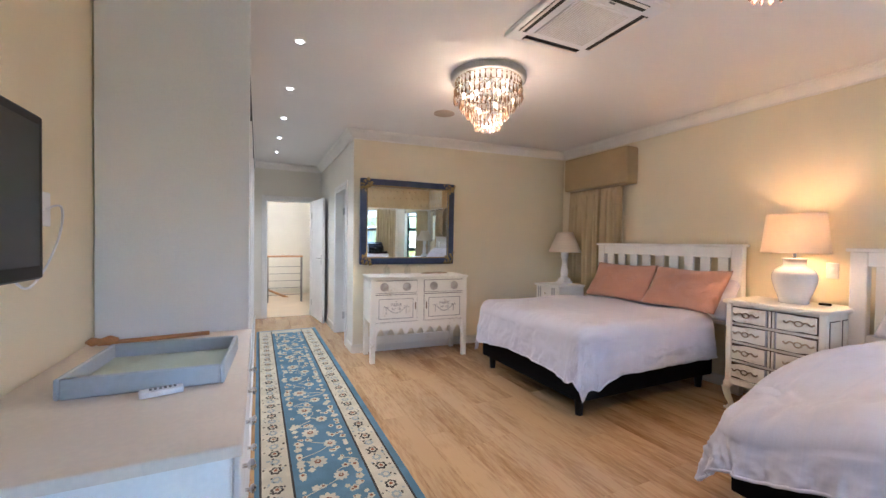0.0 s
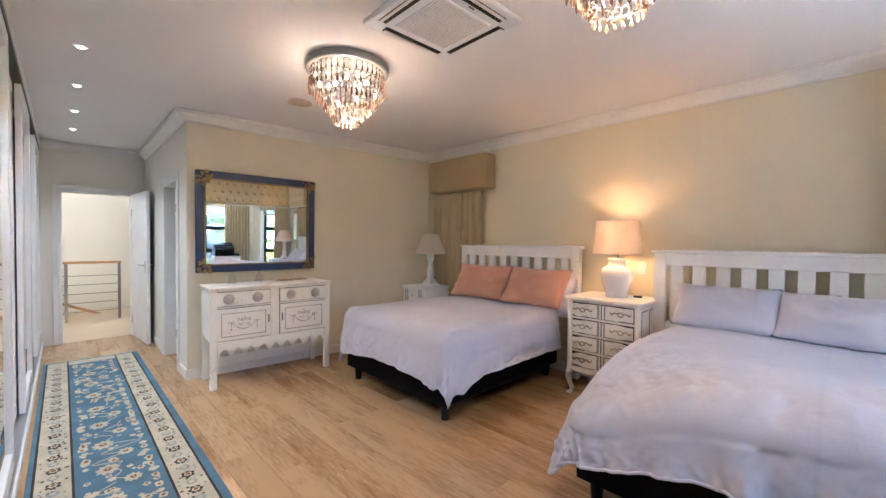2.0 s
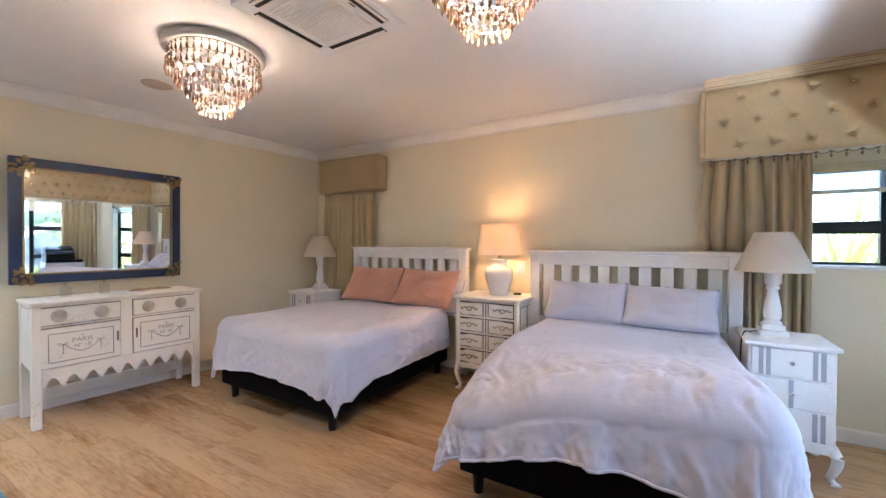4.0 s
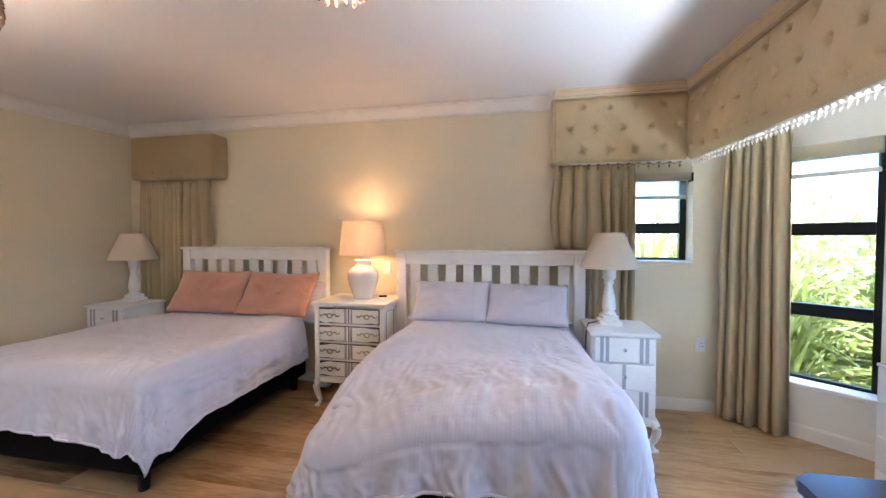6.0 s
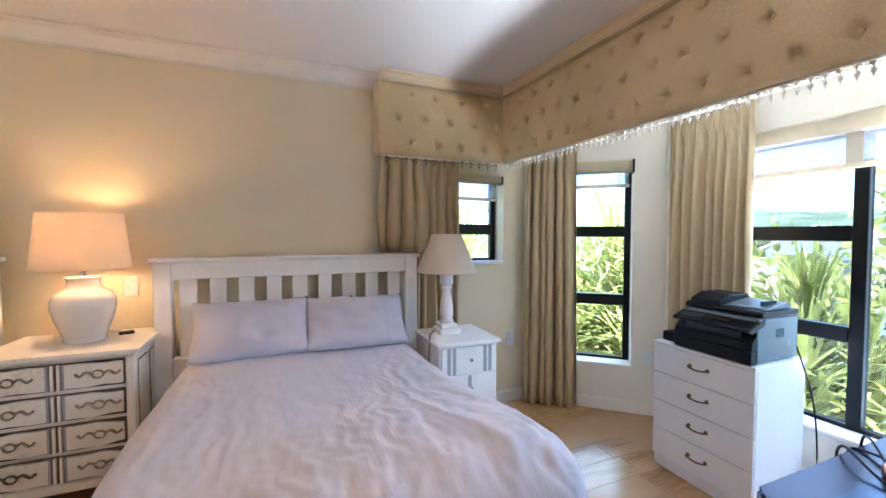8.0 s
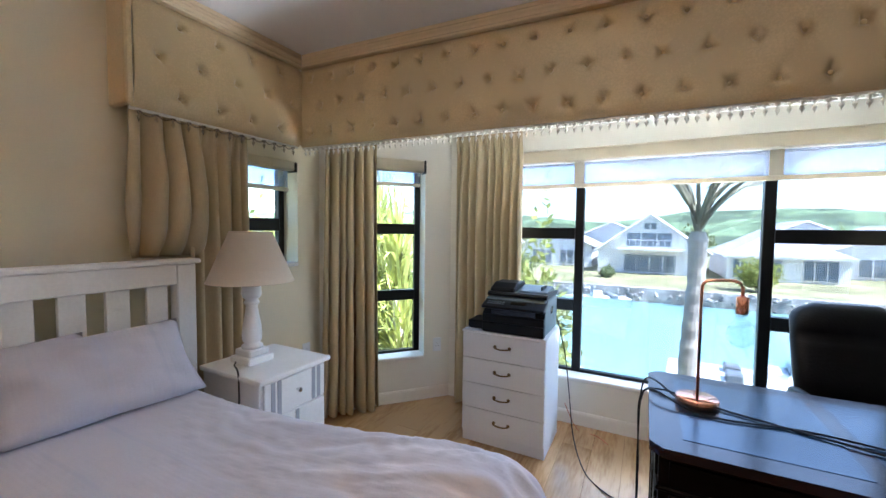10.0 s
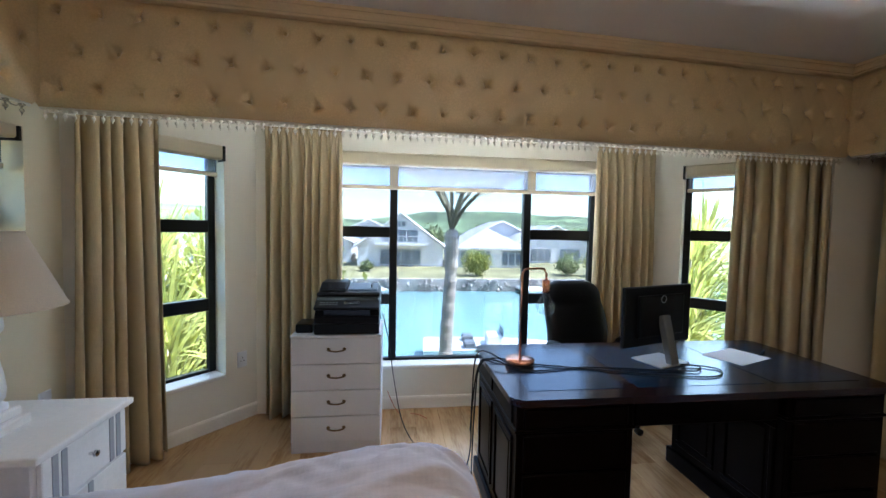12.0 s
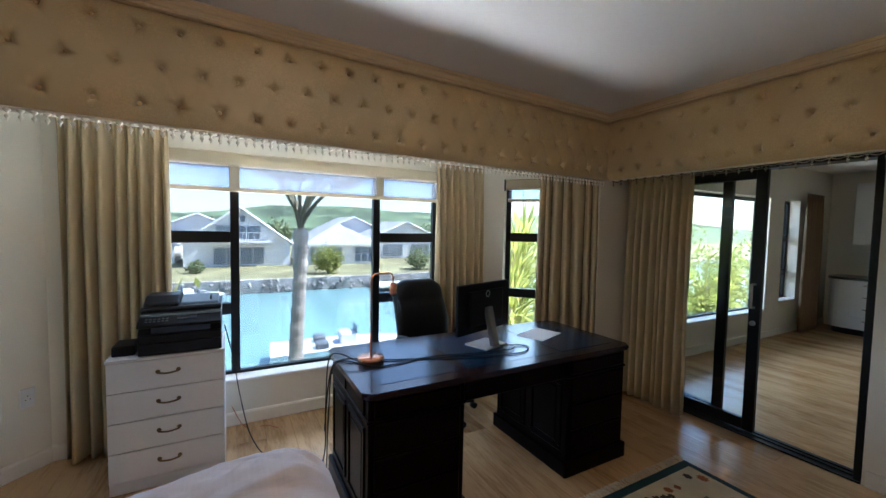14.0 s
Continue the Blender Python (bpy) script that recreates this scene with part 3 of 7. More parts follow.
glazed_leaf(1.13, 2.06, -0.05)
lf = glazed_leaf(1.38, 2.06, -0.10)
part("door_handle", tube([(1.17, -0.03, 1.0), (1.17, 0.02, 1.0), (1.17, 0.02, 1.18), (1.17, -0.03, 1.18)], 0.01), M_STEEL, sd, "steel pull handle")
part("lock", lathe([(0.018, 0), (0.018, 0.02)], (0, 0, 0), 14), M_STEEL, sd).matrix_local = pose(1.17, -0.03, 0.88, -90)
bm = box(0.53, 0.57, -0.15, 0.0, 0.0, 2.10, 0.004)
box(2.06, 2.10, -0.15, 0.0, 0.0, 2.10, 0.004, bm)
box(0.57, 2.06, -0.15, 0.0, 2.05, 2.10, 0.004, bm)
part("door_frame", bm, M_ALU, sd)
bm = box(0.53, 2.10, -0.15, 0.012, 0.0, 0.012)
box(0.53, 2.10, -0.06, -0.04, 0.012, 0.022, bm=bm)
box(0.53, 2.10, -0.11, -0.09, 0.012, 0.022, bm=bm)
part("track", bm, M_ALU, sd)

# next room
wall("wall_next_south", (-6.9, -1.25), (-1.2, -1.25), M_WALLB, [(1.2, 1.75, 0.5, 2.1), (2.2, 5.0, 0.4, 2.1)])
casement("window_5", (-6.9, -1.25), (-1.2, -1.25), 1.2, 1.75, 0.5, 2.1, (), [(0, 1.5), (0, 0.95)])
casement("window_6", (-6.9, -1.25), (-1.2, -1.25), 2.2, 5.0, 0.4, 2.1, (3.1, 4.1), [], glass=M_GLASS2)
wall("wall_next_west", (-6.9, 4.0), (-6.9, -1.25), M_WALLB)
wall("wall_next_north", (-0.78, 4.0), (-6.9, 4.0), M_WALLB)
moulding("baseboard", (-6.9, -1.25), (-1.31, -1.25), SKIRT, 0.0, M_SKIRT)


# ---- ground and water ----
GROUND = -3.0
tagged(part("ground", box(-900, 900, -5.8, 900, GROUND - 3, GROUND), M_LAWN), kind="structure")
tagged(part("water", box(-900, 900, -34, -5.8, GROUND - 3, GROUND - 1.1), M_WATER), kind="structure")
tagged(part("ground", box(-900, 900, -900, -34, GROUND - 3, GROUND - 0.1), M_LAWN), kind="structure")


# ---- soft furnishings ----
def curtain(label, pts, z0, z1, waves, amp, seed, flare=1.25, group="", cloth=None):
    """Pleated curtain along a line on the plan."""
    rnd = random.Random(seed)
    t = thing("curtain", label, "curtain", group=group)
    P = [Vector((*p, 0)) for p in pts]
    seg = [(b - a).length for a, b in zip(P, P[1:])]
    tot = sum(seg)
    ph = [rnd.uniform(0, 6.28) for _ in range(6)]
    bm = bmesh.new()
    nu, nv = waves * 22, 24
    grid = []
    mid = sum(P, Vector()) / len(P)
    deep = [rnd.uniform(0.65, 1.2) for _ in range(waves + 2)]
    for j in range(nv + 1):
        v = j / nv
        row = []
        for i in range(nu + 1):
            u = i / nu
            d = u * tot
            k = 0
            while k < len(seg) - 1 and d > seg[k]:
                d -= seg[k]
                k += 1
            dirv = (P[k + 1] - P[k]).normalized()
            nrm = Vector((-dirv.y, dirv.x, 0))
            p = P[k] + dirv * d
            cyc = waves * u + 0.16 * math.sin(7.3 * u + ph[1] + 0.8 * v) + 0.12 * math.sin(17 * u + ph[5] - 0.9 * v)
            w = 2 * math.pi * cyc
            f = cyc + 0.5
            k0 = min(max(int(f), 0), waves)
            own = deep[k0] + (deep[k0 + 1] - deep[k0]) * (f - int(f))
            a = amp * (0.4 + 0.6 * min(1.0, v * 3.0)) * own
            off = -a * (0.8 * math.cos(w) + 0.12 * math.cos(2 * w + ph[3]) - 0.15 * math.sin(w * 0.5 + ph[2]) * v)
            side = 0.14 * a * math.sin(w)
            # tight pinch pleats under the heading
            if v < 0.05:
                off = 0.4 * a * math.sin(3 * w) - 0.01
                side = 0.0
            q = p + nrm * off + dirv * side
            q = mid + (q - mid) * (1 + (flare - 1) * v * 0.6)
            z = z1 + (z0 - z1) * v + 0.006 * math.sin(w + ph[4]) * v
            row.append(bm.verts.new((q.x, q.y, z)))
        grid.append(row)
    for a, b in zip(grid, grid[1:]):
        for i in range(nu):
            bm.faces.new((a[i], a[i + 1], b[i + 1], b[i]))
    c = part("drape", bm, cloth or M_CURT, t, smooth=True)
    md = c.modifiers.new("thick", "SOLIDIFY")
    md.thickness = 0.004
    # pinch-pleat heading tape and rail
    tube_pts = [(p.x, p.y, z1 + 0.015) for p in P]
    part("curtain_rail", tube(tube_pts, 0.012, 8), M_TRIM, t, "white curtain rail")
    n = max(4, waves)
    for i in range(n):
        d = (i + 0.5) / n * tot
        k = 0
        while k < len(seg) - 1 and d > seg[k]:
            d -= seg[k]
            k += 1
        p = P[k] + (P[k + 1] - P[k]).normalized() * d
        part("pleat_hook", box(p.x - 0.01, p.x + 0.01, p.y - 0.01, p.y + 0.01, z1 - 0.05, z1 + 0.01, 0.003), M_CURT, t)
    return t


G_C = "beige lined curtains"
curtain("beige lined curtain hanging beside a headboard", [(4.0, 4.50), (4.0, 4.015)], 0.02, 2.06, 6, 0.050, 1, 1.0, G_C)
curtain("beige lined curtain tucked up behind a headboard", [(4.02, 4.07), (4.02, 3.66)], 1.31, 2.06, 4, 0.045, 21, 1.0, G_C)
curtain("beige lined curtain beside the small window", [(4.02, 0.02), (4.02, -0.33)], 0.02, 2.10, 5, 0.045, 2, 1.0, G_C)
curtain("long beige lined curtain at a bay window", [(4.0, -0.98), (3.74, -1.27)], 0.02, 2.26, 6, 0.060, 3, 1.25, G_C)
curtain("long beige lined curtain at the wide bay window", [(3.26, -1.73), (2.70, -1.73)], 0.02, 2.28, 8, 0.060, 4, 1.05, G_C)
curtain("long beige lined curtain at the wide bay window", [(0.62, -1.73), (0.10, -1.73)], 0.02, 2.28, 7, 0.060, 5, 1.05, G_C)
curtain("long beige lined curtain at a bay window", [(-0.30, -1.34), (-0.66, -0.98)], 0.02, 2.26, 6, 0.058, 6, 1.1, G_C)
curtain("wide beige lined curtain beside the sliding door", [(-1.03, -0.93), (-1.02, -0.32)], 0.02, 2.2, 9, 0.072, 7, 1.12, G_C)
curtain("brown curtain beside a window in the next room", [(-5.55, -1.12), (-6.15, -1.12)], 0.02, 2.2, 6, 0.035, 8, 1.0, cloth=cloth_mat("brown_curtain_cloth", (0.20, 0.13, 0.075), 0.05))


def bundled_curtain(label, y0, y1, z0, z1, x, seed):
    """Curtain lifted off the floor and bundled up, so that it bellies out and rests on a headboard."""
    t = thing("curtain", label, "curtain", group=G_C)
    bm = bmesh.new()
    nu, nv = 60, 40
    grid = []
    for j in range(nv + 1):
        v = j / nv
        belly = math.sin(math.pi * min(1.0, v ** 1.6)) ** 0.8
        row = []
        for i in range(nu + 1):
            u = i / nu
            w = 2 * math.pi * (3.4 * u + 0.12 * math.sin(5 * u + 2.5 * v + seed))
            fold = 0.05 * min(1.0, 0.35 + 2.0 * v) * (1 - 0.4 * v) * (1 - 2 * abs(math.cos(w / 2)) ** 0.8)
            crease = 0.014 * belly * noise.noise((u * 4, v * 5 + u * 3, seed))
            out = 0.015 + 0.125 * belly * math.sin(math.pi * (0.12 + 0.8 * u)) + crease
            if v > 0.9:
                out *= 1 - ((v - 0.9) / 0.1) ** 2 * 0.75
            yy = y0 + (y1 - y0) * u
            yy += (0.045 * belly * (1 - u) - 0.02 * belly * u) * (1 if y0 > y1 else -1)
            sag = 0.03 * (1 - abs(2 * u - 0.7)) * v
            row.append(bm.verts.new((x + fold - out, yy, z1 + (z0 - z1) * v - sag * (1 - v) * 2)))
        grid.append(row)
    for a, b in zip(grid, grid[1:]):
        for i in range(nu):
            bm.faces.new((a[i], a[i + 1], b[i + 1], b[i]))
    c = part("drape", bm, M_CURT, t, smooth=True)
    md = c.modifiers.new("thick", "SOLIDIFY")
    md.thickness = 0.004
    for k in range(5):
        y = y0 + (y1 - y0) * (k + 0.5) / 5
        part("hook", tube([(x - 0.03, y, z1 - 0.02), (x - 0.035, y, z1 + 0.02), (x - 0.01, y, z1 + 0.03)], 0.003, 5), M_STEEL, t, "dark metal hook")
    return t


bundled_curtain("beige curtain bundled up and resting on a headboard", 0.29, -0.05, 1.325, 2.10, 4.035, 22)


def tufted(name, label, a, b, z0, z1, depth, rows, pitch, seed, end_caps=(True, True), crystals=False):
    """Padded pelmet with deep buttons, its face on the line from a to b, the room to its left, and a beaded trim."""
    m, n = along(a, b)
    t = thing(name, label, "pelmet")
    t.matrix_world = m
    rnd = random.Random(seed)
    h = z1 - z0
    btn = []
    for r in range(rows):
        z = z0 + h * (r + 0.5) / rows + (0.0)
        k = 0
        s = pitch * (0.35 if r % 2 else 0.85)
        while s < n - 0.04:
            btn.append((s + rnd.uniform(-0.006, 0.006), z + rnd.uniform(-0.005, 0.005)))
            s += pitch
    pull = [rnd.uniform(0.25, 1.1) for _ in btn]
    step = 0.0075
    nu, nv = max(4, int(n / step)), int(h / step)
    bm = bmesh.new()
    grid = []
    bx = np.array([q[0] for q in btn])
    bz = np.array([q[1] for q in btn])
    for j in range(nv + 1):
        z = z0 + h * j / nv
        row = []
        for i in range(nu + 1):
            s = n * i / nu
            e = min(j / nv, 1 - j / nv) * h
            y = 0.046 * (1 - math.exp(-e / 0.035))
            d2 = (bx - s) ** 2 + (bz - z) ** 2
            near = int(np.argmin(d2))
            r2, th = float(d2[near]), math.atan2(z - bz[near], s - bx[near])
            star = 0.5 + 0.5 * math.cos((3 + near % 2) * th + 2.6 * math.sin(near * 2.3))
            y -= 0.030 * math.exp(-r2 / 0.00030) + (0.002 + 0.018 * pull[near] * star ** 4) * math.exp(-r2 / 0.0013)
            pq, qq = (s - pitch * 0.85) / (pitch / 2), (z - z0 - h * 0.5 / rows) / (h / rows)
            for g in (pq + qq, pq - qq):
                k = abs(((g + 1) % 2) - 1) * pitch * 0.35
                y -= 0.004 * math.exp(-(k / 0.012) ** 2) * math.exp(-r2 / 0.005)
            y += 0.005 * noise.noise((s * 9, z * 9, seed))
            row.append(bm.verts.new((s, y, z)))
        grid.append(row)
    for p, q in zip(grid, grid[1:]):
        for i in range(nu):
            bm.faces.new((p[i], p[i + 1], q[i + 1], q[i]))
    part("padded_face", bm, M_PELM, t, smooth=True)
    bm = box(0, n, -0.03, -0.001, z0 + 0.003, CEIL - 0.003)
    if end_caps[0]:
        box(-0.02, 0.0, -depth, 0.012, z0, z1, 0.008, bm)
    if end_caps[1]:
        box(n - 0.002, n + 0.035, -depth, 0.044, z0, z1, 0.02, bm, 3)
    part("board", bm, M_PELM, t)
    part("lining", box(0, n, -0.045, -0.031, z0 + 0.01 if crystals else z0 - 0.016, z1 - 0.02), M_BEAD, t, "pale lining")
    proto = None
    for s, z in btn:
        if proto is None:
            proto = part("button", lathe([(0.001, 0.006), (0.008, 0.005), (0.011, 0.001), (0.008, -0.004)], (0, 0, 0), 8), M_PELM, t, smooth=True)
            me = proto.data
            o = proto
        else:
            o = new("button", me)
            o.parent = t
        o.matrix_local = pose(s, 0.012, z, -90)
    # braid and bead fringe
    part("braid", tube([(0, -0.012, z0 - 0.004), (n, -0.012, z0 - 0.004)], 0.008, 6), M_BEAD, t)
    bm = bmesh.new()
    cnt = int(n / (0.075 if crystals else 0.040))
    drop = lathe([(0.004, 0.0), (0.013, -0.004), (0.013, -0.010), (0.004, -0.018), (0.003, -0.024), (0.009, -0.030), (0.009, -0.038), (0.004, -0.044), (0.001, -0.056)], (0, 0, 0), 6)
    dm = bpy.data.meshes.new("drop")
    drop.to_mesh(dm)
    drop.free()
    for i in range(cnt):
        k = len(bm.verts)
        bm.from_mesh(dm)
        bm.verts.ensure_lookup_table()
        for v in bm.verts[k:]:
            v.co += Vector(((i + 0.5) * n / cnt, -0.012, z0 - 0.006))
    if crystals:
        for i in range(cnt - 1):
            a, b = (i + 0.5) * n / cnt, (i + 1.5) * n / cnt
            tube([(a + (b - a) * f, -0.012, z0 - 0.008 - 0.075 * f * (1 - f)) for f in (0.0, 0.2, 0.4, 0.6, 0.8, 1.0)], 0.0035, 5, bm)
        tagged(part("crystal_fringe", bm, M_CRYSTAL, t, "swags of clear crystal beads", smooth=True), kind="stuff")
        return t
    tagged(part("bead_fringe", bm, M_BEAD, t, "cream hanging bead fringe", smooth=True), kind="stuff")
    return t


# Tan colour puts the shadow on the cream moulding into its paint.
M_PELCORN = mat("shaded_cream_moulding_paint", (0.66, 0.53, 0.33), 0.5, vary=0.02)
PZ0, PZ1 = 2.03, 2.55
C_SE, C_SW = (3.955, -0.71), (-0.74, -0.95)
tufted("pelmet", "buttoned champagne satin pelmet over the bay window", C_SW, C_SE, PZ0, PZ1, 0.1, 3, 0.165, 11, (False, False))
tufted("pelmet", "buttoned champagne satin pelmet over the small window", (C_SE[0], C_SE[1] + 0.03), (3.955, 0.30), PZ0, PZ1, 0.13, 3, 0.20, 12, (False, True), True)
tufted("pelmet", "buttoned champagne satin pelmet over the sliding door", (C_SW[0], 1.24), (C_SW[0], C_SW[1] + 0.03), PZ0, PZ1, 0.3, 3, 0.17, 13, (False, False), True)
CAPM = [(0.0, 0.0), (0.040, 0.0), (0.046, 0.010), (0.040, 0.017), (0.046, 0.030), (0.056, 0.036), (0.060, 0.046), (0.056, 0.052), (0.064, 0.068), (0.0, 0.068)]
for a, b, e0, e1 in ((C_SW, C_SE, 1, -1), (C_SE, (3.955, 0.31), 1, 0), ((C_SW[0], 1.24), C_SW, 0, -1)):
    moulding("pelmet_cornice", a, b, CAPM, PZ1, M_PELCORN, e0, e1)

pel = thing("pelmet", "plain tan fabric pelmet above a curtain", "pelmet")
bm = box(3.88, 4.085, 3.52, 4.52, 2.02, 2.45, 0.035, segments=3)
part("padded_box", bm, M_TAN, pel)
bm = bmesh.new()
for y in (3.60, 3.80, 4.02, 4.24, 4.44):
    merge(bm, lathe([(0.012, 0), (0.010, 0.006), (0.001, 0.008)], (0, 0, 0), 8), pose(3.881, y, 2.08, 0, -90))
part("stud", bm, M_TAN, pel)
part("piping", tube([(3.886, 3.54, 2.05), (3.886, 3.54, 2.42)], 0.006, 6), M_TAN, pel)


# ---- beds ----
def headboard(at_y0, at_y1, x, top):
    t = thing("headboard", "white painted slatted wooden headboard against the wall", "headboard", (x, (at_y0 + at_y1) / 2, 0), group="slatted headboards")
    h = (at_y1 - at_y0) / 2
    for s in (-1, 1):
        part("post", box(-0.035, 0.035, s * (h - 0.05) - 0.045, s * (h - 0.05) + 0.045, 0, top - 0.025, 0.005), M_WHITE, t)
    part("top_rail", box(-0.03, 0.03, -h + 0.095, h - 0.095, top - 0.125, top - 0.025, 0.004), M_WHITE, t)
    part("cap", box(-0.05, 0.045, -h - 0.015, h + 0.015, top - 0.0249, top, 0.006), M_WHITE, t)
    part("lower_rail", box(-0.03, 0.03, -h + 0.095, h - 0.095, 0.60, 0.72, 0.004), M_WHITE, t)
    n = 9
    w = 2 * h - 0.19
    for i in range(n):
        c = -w / 2 + w * (i + 0.5) / n + 0.0
        part("slat", box(-0.012, 0.012, c - 0.045, c + 0.045, 0.72, top - 0.125, 0.003), M_WHITE, t)
    return t


def bed(label, x0, x1, y0, y1, z_base, z_mat, group="beds"):
    t = thing("bed", label, "bed", (0, 0, 0), group=group)
    part("bed_base", box(x0, x1, y0, y1, 0.13, z_base, 0.015, segments=2), M_BLACKFAB, t, "black fabric bed base")
    part("mattress", box(x0 + 0.05, x1, y0 + 0.05, y1 - 0.05, z_base + 0.004, z_mat, 0.05, segments=3), M_DUVET, t, "white mattress", smooth=True)
    for x in (x0 + 0.08, x1 - 0.08):
        for y in (y0 + 0.08, y1 - 0.08):
            part("leg", lathe([(0.028, 0), (0.038, 0.14)], (x, y, 0), 14), M_BLKPLASTIC, t)
    return t


def duvet(label, x0, x1, y0, y1, z, over_foot, over_s, over_n, material, seed, flare=0.12, rise=0.4, rr=0.11, slant=0.0, smooth=0.6, crease=1.0, tame=0.2, slump=0.0, heap=0.0):
    """Duvet that lies on a bed and hangs over its foot (low x) and both sides."""
    t = thing("duvet", label, "duvet", (0, 0, 0))
    bm = bmesh.new()
    A0, A1, B0, B1 = y0 - over_s, y1 + over_n, x0 - over_foot, x1
    st = 0.0125
    na, nb = int((A1 - A0) / st), int((B1 - B0) / st)
    grid = []
    for i in range(na + 1):
        row = []
        for j in range(nb + 1):
            a, b = A0 + (A1 - A0) * i / na, B0 + (B1 - B0) * j / nb
            ca, cb = min(max(a, y0 + rr * 0.6), y1 - rr * 0.6), max(b, x0 + rr * 0.6)
            dv = Vector((b - cb, a - ca))
            d = dv.length
            wr = noise.noise((b * 3.1 + 0.8 * noise.noise((a * 2, b * 2, seed)), a * 3.1, seed + 1))
            wr2 = noise.noise((b * 8 + noise.noise((a * 5, b * 5, seed)), a * 6, seed + 5))
            wr3 = noise.noise((b * 19, a * 14, seed + 9))
            edge = math.exp(-max(0.0, b - x0) / 0.38) + 0.6 * math.exp(-max(0.0, min(a - y0, y1 - a)) / 0.22)
            run = noise.noise((a * 9 + 1.6 * noise.noise((b * 3, a * 2, seed + 6)), b * 2.6, seed + 7))
            run2 = noise.noise((a * 21 + 1.5 * noise.noise((b * 6, a * 4, seed + 8)), b * 5, seed + 2))
            run3 = noise.noise((a * 34 + 3 * noise.noise((b * 5, a * 5, seed + 4)), b * 16, seed + 12))
            corner = 1 - tame * abs(2 * dv.x * dv.y) / (d * d + 1e-9)
            puff = 0.034 * noise.noise((b * 1.5, a * 1.5, seed)) + smooth * (0.018 * (0.3 - abs(wr)) + 0.006 * (0.3 - abs(wr2)) + 0.003 * (0.3 - abs(wr3))) + edge * crease * (0.030 * (0.25 - abs(run)) + 0.024 * (0.25 - abs(run2)) + 0.012 * (0.2 - abs(run3)))
            if d < 1e-6:
                p = Vector((b, a, z + puff))
            else:
                w = dv / d
                arc = rr * math.pi / 2
                if d < arc:
                    out, dn = rr * math.sin(d / rr), rr * (1 - math.cos(d / rr))
                else:
                    per = (a if abs(w.x) > abs(w.y) else b)
                    ang = math.atan2(w.y, w.x)
                    per2 = ca + cb + ang * 0.35
                    f = min(1.0, (d - arc) / 0.2)
                    lift = max(0.0, math.sin(math.pi * min(1.0, max(0.0, (ca - y0) / (y1 - y0))))) if abs(w.x) > abs(w.y) else max(0.0, min(1.0, (cb - x0 - 0.05) / 0.25))
                    d = arc + (d - arc) * (1 - rise * lift ** 0.6) * corner
                    fold = (0.009 * math.sin(per2 * 19 + 3.0 * noise.noise((per2 * 3, seed, 0))) + 0.005 * math.sin(per2 * 47 + 5.0 * noise.noise((per2 * 2.5, seed, 4))) + 0.026 * noise.noise((per2 * 8, d * 2, seed)) + 0.01 * wr2 + 0.04 * (0.25 - abs(run)) + 0.030 * (0.25 - abs(run2)) + 0.012 * (0.2 - abs(run3))) * max(f, 0.35) * crease
                    out, dn = rr + flare * (d - arc) + fold, rr + (d - arc) * 0.96
                zz = z + puff * max(0.0, 1 - d / 0.3) - dn + 0.010 * noise.noise((b * 4, a * 4, seed + 3)) * min(1, d / 0.2)
                p = Vector((cb + w.x * out, ca + w.y * out, max(zz, 0.035)))
            p.y += slant * max(0.0, p.x - x0) * max(0.0, min(1.0, (y1 - p.y) / (y1 - y0)))
            p.z += heap * math.exp(-((p.x - x0 - 0.15) ** 2 + (p.y - y0 - 0.20) ** 2) / 0.24) * min(1.0, max(0.0, p.z - 0.4) / 0.2)
            # the corner at the foot sinks
            p.z -= slump * math.exp(-((p.x - x0) ** 2 + (p.y - y1 + 0.05) ** 2) / 0.11) * min(1.0, p.z / 0.6)
            row.append(bm.verts.new(p))
        grid.append(row)
    for p, q in zip(grid, grid[1:]):
        for j in range(nb):
            bm.faces.new((p[j], p[j + 1], q[j + 1], q[j]))
    rim = [r[-1 - k] for r in (grid[0],) for k in range(len(r))] + [r[0] for r in grid] + list(grid[-1])
    hem_line = [v.co.copy() for v in rim[::3]]
    o = part("cover", bm, material, t, smooth=True)
    md = o.modifiers.new("thick", "SOLIDIFY")
    md.thickness, md.offset = 0.024, -1
    hem = [tuple(v) for v in hem_line]
    part("hem", tube(hem, 0.007, 6), material, t, "stitched hem", smooth=True)
    return t


